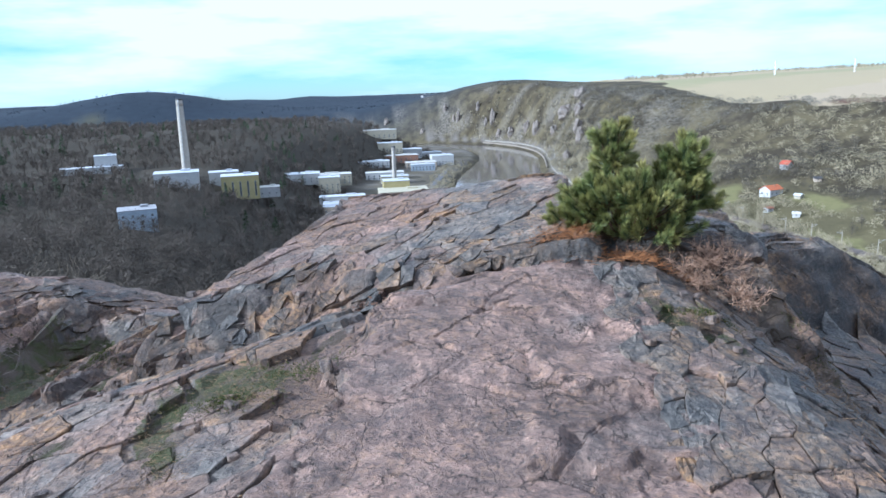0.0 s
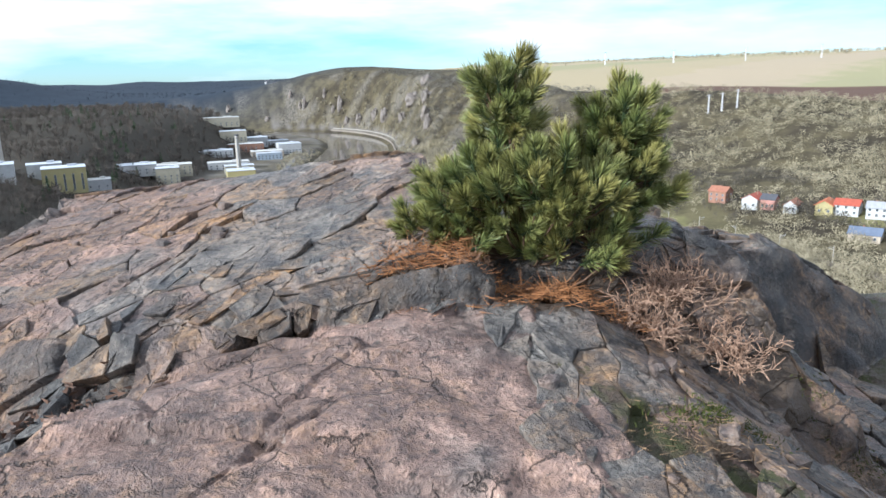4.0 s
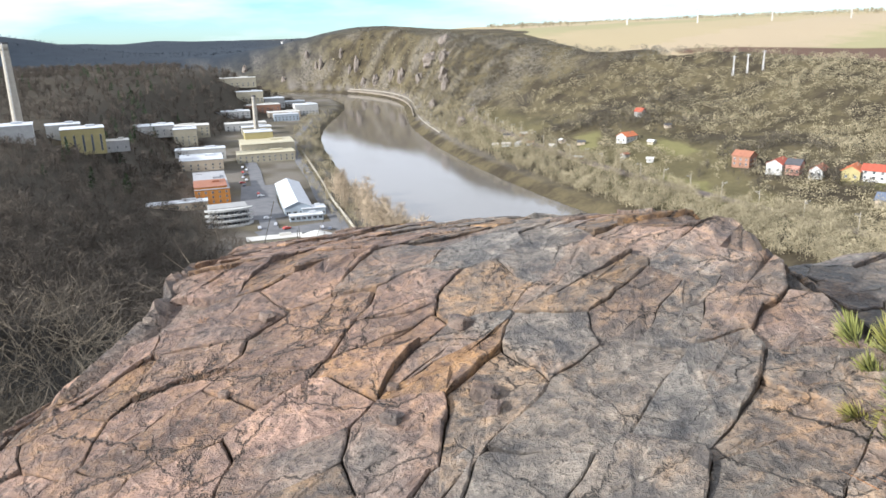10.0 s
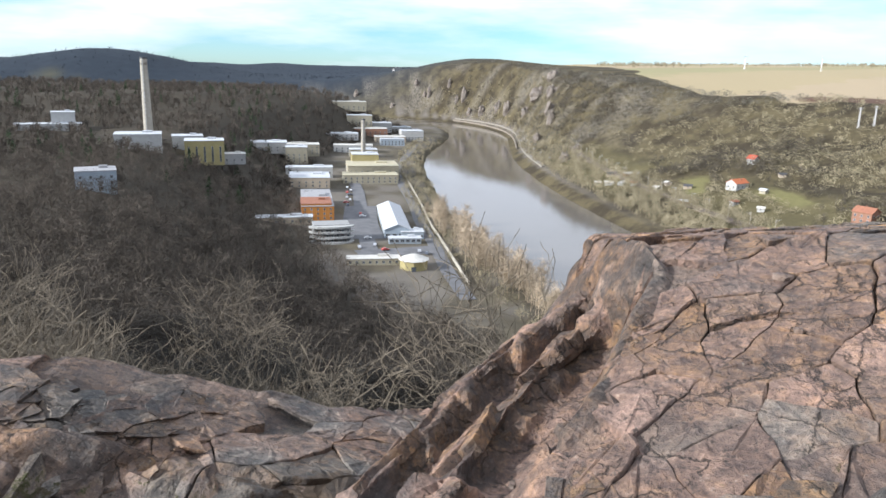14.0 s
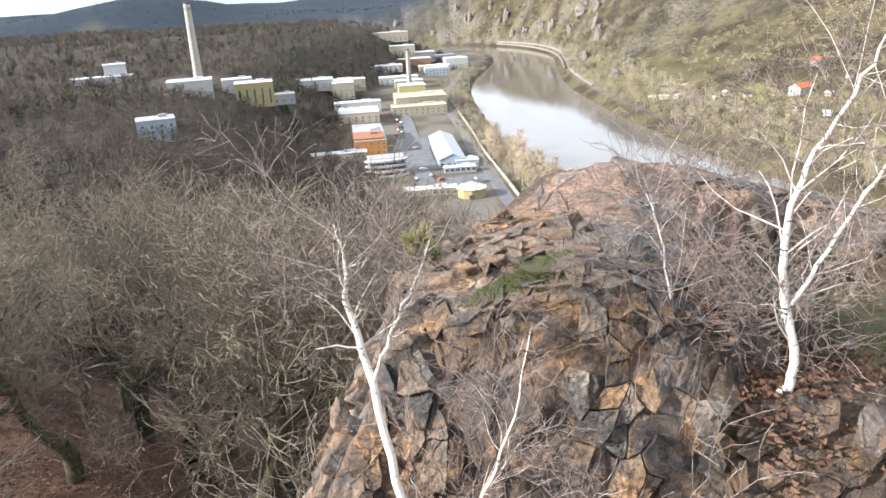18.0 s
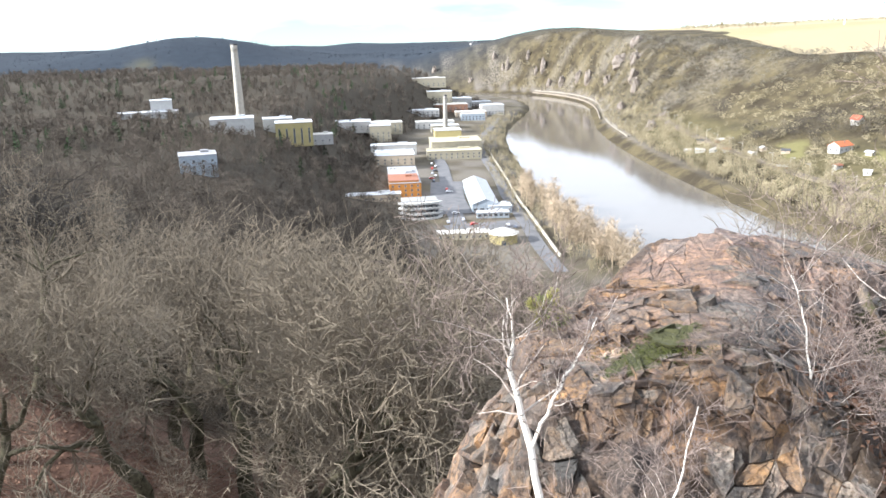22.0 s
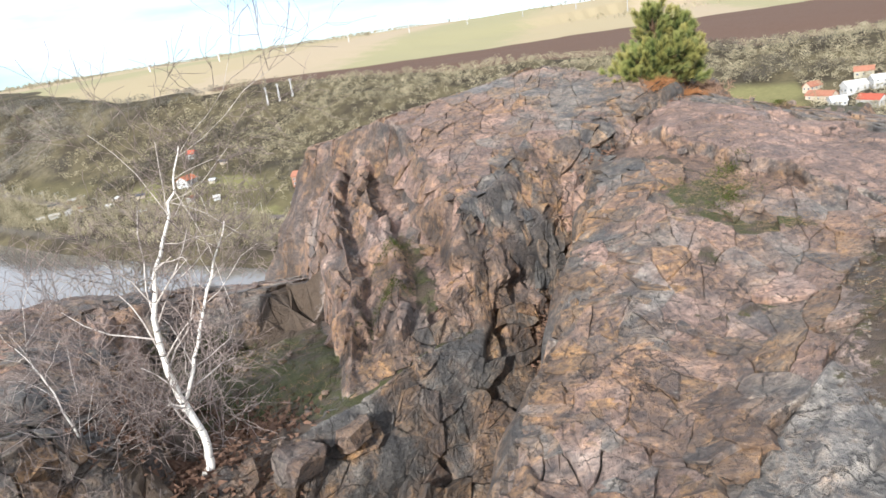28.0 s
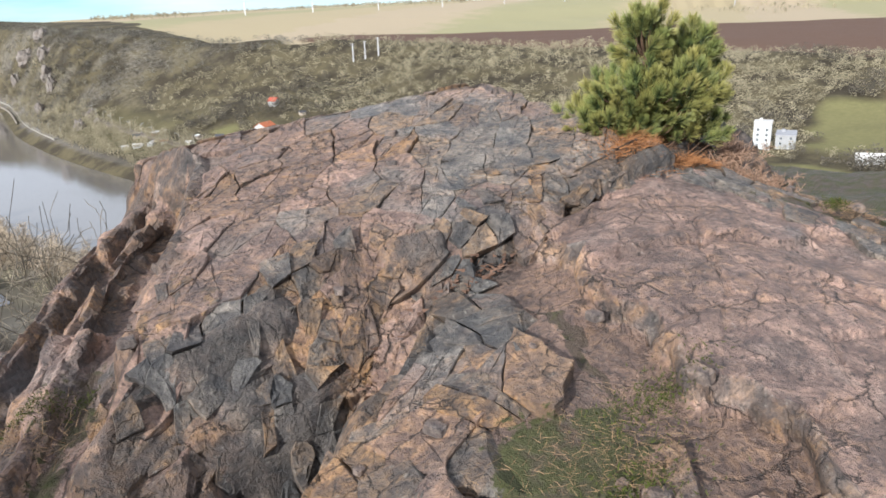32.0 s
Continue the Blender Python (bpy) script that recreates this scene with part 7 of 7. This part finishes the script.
# parked cars
def car(colour, k):
    body_mat = plain("car_paint", colour, tuple(c * 0.9 for c in colour), 3, 0.3, 0.6, bump=0)
    top = empty("car", 0, 0, -300)
    bm = bmesh.new()
    prof = [(-2.1, 0.35), (2.1, 0.35), (2.15, 0.75), (1.2, 0.9), (0.6, 1.42), (-1.2, 1.45), (-1.9, 0.95), (-2.15, 0.85)]
    rows = [[bm.verts.new((px, s * 0.85 * (0.86 if pz > 1.2 else 1), pz)) for px, pz in prof] for s in (-1, 1)]
    for i in range(8):
        j = (i + 1) % 8
        bm.faces.new((rows[0][i], rows[0][j], rows[1][j], rows[1][i]))
    bm.faces.new(rows[0][::-1])
    bm.faces.new(rows[1])
    bmesh.ops.recalc_face_normals(bm, faces=bm.faces[:])
    part("body", bm, body_mat, top)
    part("windscreen", box(2.2, 1.58, 0.42, -0.2, 0, 0.98, 0.06), GLASS, top)
    for wx in (-1.3, 1.3):
        for wy in (-0.8, 0.8):
            bm = bmesh.new()
            bmesh.ops.create_cone(bm, cap_ends=True, segments=14, radius1=0.33, radius2=0.33, depth=0.22, matrix=Matrix.Translation((wx, wy, 0.33)) @ Matrix.Rotation(math.pi / 2, 4, "X"))
            part("wheel", bm, DARK, top)
    return tagged(top, "parked car in the works lane", "car", "parked cars")


cars = [car((0.7, 0.7, 0.72), 0), car((0.35, 0.36, 0.40), 1), car((0.08, 0.09, 0.12), 2), car((0.4, 0.06, 0.05), 3)]
lot = [(-27, 400), (-30, 378), (-47, 500), (-49, 510), (-47, 520), (-50, 530), (-49, 542), (-52, 552), (-50, 562), (-3, 538), (-5, 545), (-36, 470), (-34, 462), (2, 372), (6, 368), (-16, 374), (-54, 575), (-22, 384), (300, 300), (310, 296), (322, 290)]
for k, (cx, cy) in enumerate(lot):
    m = pose(cx, cy, ground_at(cx, cy) + 0.3, 0, 0, 95 + _g.uniform(-12, 12) if k % 3 else _g.uniform(0, 40))
    if k < 4:
        cars[k].matrix_basis = m
    else:
        copy_thing(cars[k % 4], m)


# crags of the far cliffs
CRAG = rock_material("pale_cliff")


def crag(x, y, w, h, seed):
    z = ground_at(x, y)
    bm = bmesh.new()
    bmesh.ops.create_icosphere(bm, subdivisions=4, radius=1)
    off = Vector((seed * 7.3, seed * 3.1, 0))
    for v in bm.verts:
        p = v.co.copy()
        n1 = noise.cell_vector(p * 2.6 + off)
        k = 1 + 0.34 * noise.noise(p * 1.7 + off) + 0.12 * (n1.x - 0.5) + 0.08 * noise.noise(p * 6 + off)
        v.co = Vector((p.x * w * 0.5 * k, p.y * w * 0.4 * k, p.z * h * 0.75 * k + max(0, p.z) * h * 0.35 * (noise.noise(p * 2.4 + off * 2) + 0.2)))
    ob = part("cliff_crag", bm, CRAG)
    ob.location = (x, y, z + h * 0.12)
    n = len(ob.data.vertices)
    co = np.empty(n * 3, np.float32)
    ob.data.vertices.foreach_get("co", co)
    set_values(ob, "steep", np.full(n, 0.15))
    set_values(ob, "tone", 0.5 + 0.25 * value_noise(co.reshape(-1, 3) / 3.0, seed) + 0.25)
    return tagged(ob, "pale jagged limestone-grey crag on the far valley side", "cliff", "cliff crags")


for k, (cx, cy, w, h) in enumerate(((97, 1420, 16, 34), (84, 1432, 10, 22), (31, 1499, 12, 30), (125, 1339, 20, 22), (105, 1375, 14, 20), (188, 1109, 34, 26), (206, 1090, 26, 20), (172, 1120, 18, 22), (178, 955, 20, 22), (170, 900, 14, 24), (150, 880, 12, 18),
                                    (150, 716, 14, 14), (163, 700, 10, 12), (71, 1477, 10, 22), (5, 1546, 12, 26), (-44, 1528, 14, 16), (168, 742, 12, 12), (22, 1508, 9, 20), (-126, 1611, 14, 22), (190, 1010, 20, 26), (160, 1240, 22, 30), (148, 1290, 16, 26))):
    crag(cx, cy, w * 0.75, h * 0.62, k + 1)
house("hilltop_house", "dark farmstead on the skyline ridge", -43, 1990, 20, 26, 16, 7, "gable", "grey", "dark", 6, 1, 4, 3, category="house")
for bx, by, w, d, h in ((-330, 1420, 30, 14, 8), (-300, 1435, 26, 14, 7), (-270, 1440, 36, 16, 8), (-235, 1450, 40, 20, 10)):
    house("distant_building", "bright white building beyond the wooded hill", bx, by, 10, w, d, h, "flat", "white", "white", 0, 2, 6, 3, z=ground_at(bx, by) + 4, category="building", group="distant buildings")
for k in range(34):
    a, dd = radians(_g.uniform(58, 88)), _g.uniform(2300, 3300)
    bx, by = dd * math.sin(a), dd * math.cos(a)
    house("distant_house", "tiny pale house of a town on the plateau", bx, by, _g.uniform(0, 180), _g.uniform(14, 30), _g.uniform(14, 22), _g.uniform(8, 18), "flat", ("white", "cream", "beige")[_g.integers(3)], ("pale", "rust", "white")[_g.integers(3)], 0, 1, 2, 1,
          category="house", group="town on the plateau", size=(2, 2))


# ---- small things on the rocks ----
def top_of(x, y):
    return float(rock_height(np.array([float(x)]), np.array([float(y)]))[0])


def litter(name, label, spots, per, spread, length, width, material, seed, category, upright=0.25):
    """Loose needles, stalks or leaves lying in patches: rows of x, y, half sizes."""
    rng = np.random.default_rng(seed)
    ps, ds = [], []
    for x, y, a, b in spots:
        n = per
        px, py = x + rng.normal(0, a * 0.5, n), y + rng.normal(0, b * 0.5, n)
        pz = rock_height(px, py) + rng.uniform(0.0, 0.045, n)
        ps.append(np.stack([px, py, pz], 1))
        d = np.stack([rng.normal(size=n), rng.normal(size=n), np.abs(rng.normal(0, upright, n))], 1)
        ds.append(d / np.linalg.norm(d, axis=1)[:, None])
    p, d = np.concatenate(ps), np.concatenate(ds)
    v, f = blades(p, d, rng.uniform(0.6, 1.3, len(p)) * length, width, rng)
    ob = mesh_from(name, v, f, material)
    return tagged(ob, label, category, kind="stuff")


STRAW = plain("dry_straw", (0.30, 0.20, 0.115), (0.17, 0.105, 0.06), 30, 0.9, 0.1, bump=0)
LEAF = plain("dead_leaves", (0.145, 0.085, 0.058), (0.08, 0.048, 0.034), 14, 0.85, 0.2, bump=0)
HEATHER = bark("dry_heather", (0.12, 0.070, 0.045), (0.27, 0.175, 0.12), 16)
GREEN = plain("moss_green", (0.065, 0.075, 0.018), (0.03, 0.036, 0.010), 18, 0.95, 0.05, bump=0)

litter("pine_litter", "rusty fallen pine needles and dead fern under the pine", [(1.15, 6.02, 0.35, 0.14), (1.55, 6.05, 0.4, 0.16), (1.9, 6.1, 0.35, 0.18), (1.3, 6.2, 0.4, 0.15), (1.75, 5.95, 0.4, 0.12), (0.95, 6.1, 0.25, 0.12)], 420, 1, 0.10, 0.0035, DEAD, 31, "needles", 0.35)
litter("needle_litter", "brown needles and straw in the rock hollows", [(-1.42, 4.46, 0.45, 0.2), (-1.3, 4.3, 0.3, 0.2), (-1.75, 3.9, 0.22, 0.45), (-1.6, 3.6, 0.2, 0.3), (-1.9, 3.3, 0.5, 0.2), (-2.6, 2.9, 0.5, 0.3), (-1.9, 5.55, 0.3, 0.12), (-1.5, 5.65, 0.3, 0.1), (1.8, 4.9, 0.4, 0.2), (-1.0, 3.1, 0.5, 0.2), (-1.6, 2.7, 0.7, 0.3)], 330, 1, 0.055, 0.0022, STRAW, 32, "needles", 0.2)
litter("leaf_litter", "reddish dead leaves round the birch foot", [(-5.35, 5.8, 0.35, 0.25), (-5.1, 5.95, 0.4, 0.3), (-5.6, 6.1, 0.3, 0.3), (-4.8, 6.2, 0.4, 0.3), (-5.2, 6.5, 0.5, 0.4)], 420, 1, 0.05, 0.035, LEAF, 33, "leaves", 0.3)
litter("cleft_leaves", "dead leaves lying along the cleft", [(-1.75, 5.68, 0.35, 0.10), (-1.2, 5.85, 0.35, 0.08), (-0.7, 5.9, 0.3, 0.07), (-2.2, 5.6, 0.3, 0.1)], 200, 1, 0.05, 0.022, LEAF, 34, "leaves", 0.3)
litter("moss_cushions", "green moss cushions on the rock", [(-1.0, 4.45, 0.35, 0.12), (-1.45, 4.2, 0.3, 0.12), (-6.75, 6.55, 0.4, 0.16), (-6.6, 6.4, 0.3, 0.14), (-4.6, 6.6, 0.6, 0.5), (-4.3, 7.4, 0.6, 0.5), (2.9, 5.5, 0.3, 0.3), (-3.3, 6.35, 0.25, 0.1), (-2.75, 6.9, 0.3, 0.1), (1.9, 5.0, 0.25, 0.08)],
       700, 1, 0.022, 0.006, GREEN, 35, "moss", 1.2)
litter("dry_grass", "dry grass tufts on the ledges", [(-4.5, 6.4, 0.6, 0.5), (-4.2, 7.4, 0.6, 0.6), (-5.0, 7.2, 0.5, 0.6), (3.0, 5.2, 0.4, 0.6), (3.3, 6.4, 0.4, 0.6), (-2.9, 6.7, 0.3, 0.2), (2.6, 4.4, 0.3, 0.5)], 300, 1, 0.08, 0.0028, STRAW, 36, "grass", 0.9)


def heather(x, y, seed, stems, h, label):
    ob = shrub("dry_heather_bush", label, x, y, top_of(x, y) - 0.02, seed, stems, h, HEATHER, "bush", 0.0022, 0.9, "dry bushes")
    return ob


heather(2.05, 5.95, 201, 26, 0.25, "dry brown heather bush beside the pine")
heather(2.30, 6.05, 202, 28, 0.28, "dry brown heather bush with pale seed heads")
heather(2.48, 5.85, 203, 22, 0.24, "dry brown heather bush on the rock edge")
heather(1.25, 6.05, 204, 12, 0.16, "low tuft of dead fern under the pine")
heather(-0.95, 7.98, 205, 8, 0.10, "tiny dead bush in a rock hollow")

# a second pine further along the edge
build_pine("pine", (4.7, 2.75, -1.75), [(0, 0, 2.1, 0.8, 0.8, 0.5, 3), (0.1, 0.1, 2.9, 0.7, 0.7, 0.5, 3), (-0.4, 0, 1.5, 0.6, 0.7, 0.3, 2), (0.1, 0.0, 3.5, 0.35, 0.35, 0.3, 1)], 170, 41,
           "taller dark green pine on the lower ledge", [(0, 0, -0.3, 0.08), (0.02, 0, 0.9, 0.065), (0.0, 0.03, 2.0, 0.048), (0.06, 0, 3.0, 0.028), (0.1, 0, 3.7, 0.012)], 1.5)


# loose stones
def stone(x, y, size, seed, label="loose angular stone lying on the rock", lift=0.25):
    bm = bmesh.new()
    bmesh.ops.create_cube(bm, size=1)
    bmesh.ops.bevel(bm, geom=bm.edges[:], offset=0.16, segments=1, affect="EDGES")
    rng = np.random.default_rng(seed)
    for v in bm.verts:
        v.co = Vector((v.co.x * size * rng.uniform(0.8, 1.15), v.co.y * size * rng.uniform(0.6, 0.9), v.co.z * size * rng.uniform(0.45, 0.7)))
    ob = part("stone", bm, ROCK)
    n = len(ob.data.vertices)
    set_values(ob, "steep", np.full(n, 0.35))
    set_values(ob, "tone", np.full(n, rng.uniform(0.3, 0.8) if size < 0.2 else 0.30))
    set_values(ob, "iron", np.full(n, rng.uniform(0.0, 0.6)))
    set_values(ob, "pink", np.full(n, 0.5))
    ob.matrix_basis = pose(x, y, top_of(x, y) + size * lift * 0.6, rng.uniform(-12, 12), rng.uniform(-12, 12), rng.uniform(0, 360))
    return tagged(ob, label, "stone", "loose stones")


for k in range(70):
    rx, ry = ((_g.uniform(-2.6, -0.6), _g.uniform(2.9, 5.2)), (_g.uniform(1.2, 2.6), _g.uniform(4.0, 5.8)), (_g.uniform(-5.4, -3.4), _g.uniform(5.8, 8.0)), (_g.uniform(-2.4, 0.6), _g.uniform(6.2, 8.2)))[k % 4]
    stone(rx, ry, _g.uniform(0.03, 0.10), 300 + k)
stone(1.94, 5.0, 0.10, 400, "pale yellow stone lodged in a mossy crack")
stone(-4.85, 5.72, 0.36, 401, "large smooth grey boulder at the edge of the saddle", 0.1)
stone(-4.4, 5.72, 0.30, 402, "squat brown boulder beside the saddle edge", 0.1)

# gravel and soil at the foot of the big slab
gr = np.random.default_rng(5)
n = 2600
gx, gy = gr.uniform(-3.2, 0.2, n), gr.uniform(1.6, 3.3, n)
gz = rock_height(gx, gy)
pieces = []
for i in range(n):
    s = gr.uniform(0.004, 0.013)
    c = np.array([gx[i], gy[i], gz[i] + s * 0.3])
    o = gr.normal(size=(4, 3))
    pieces.append((c + o / np.linalg.norm(o, axis=1)[:, None] * s, np.array([[0, 1, 2], [0, 2, 3], [0, 3, 1], [1, 3, 2]])))
v, f = join(pieces)
ob = mesh_from("gravel", v, f, plain("gravel", (0.19, 0.16, 0.13), (0.085, 0.07, 0.055), 3, 0.9))
tagged(ob, "grey-brown gravel scattered beside the slab", "gravel", kind="stuff")
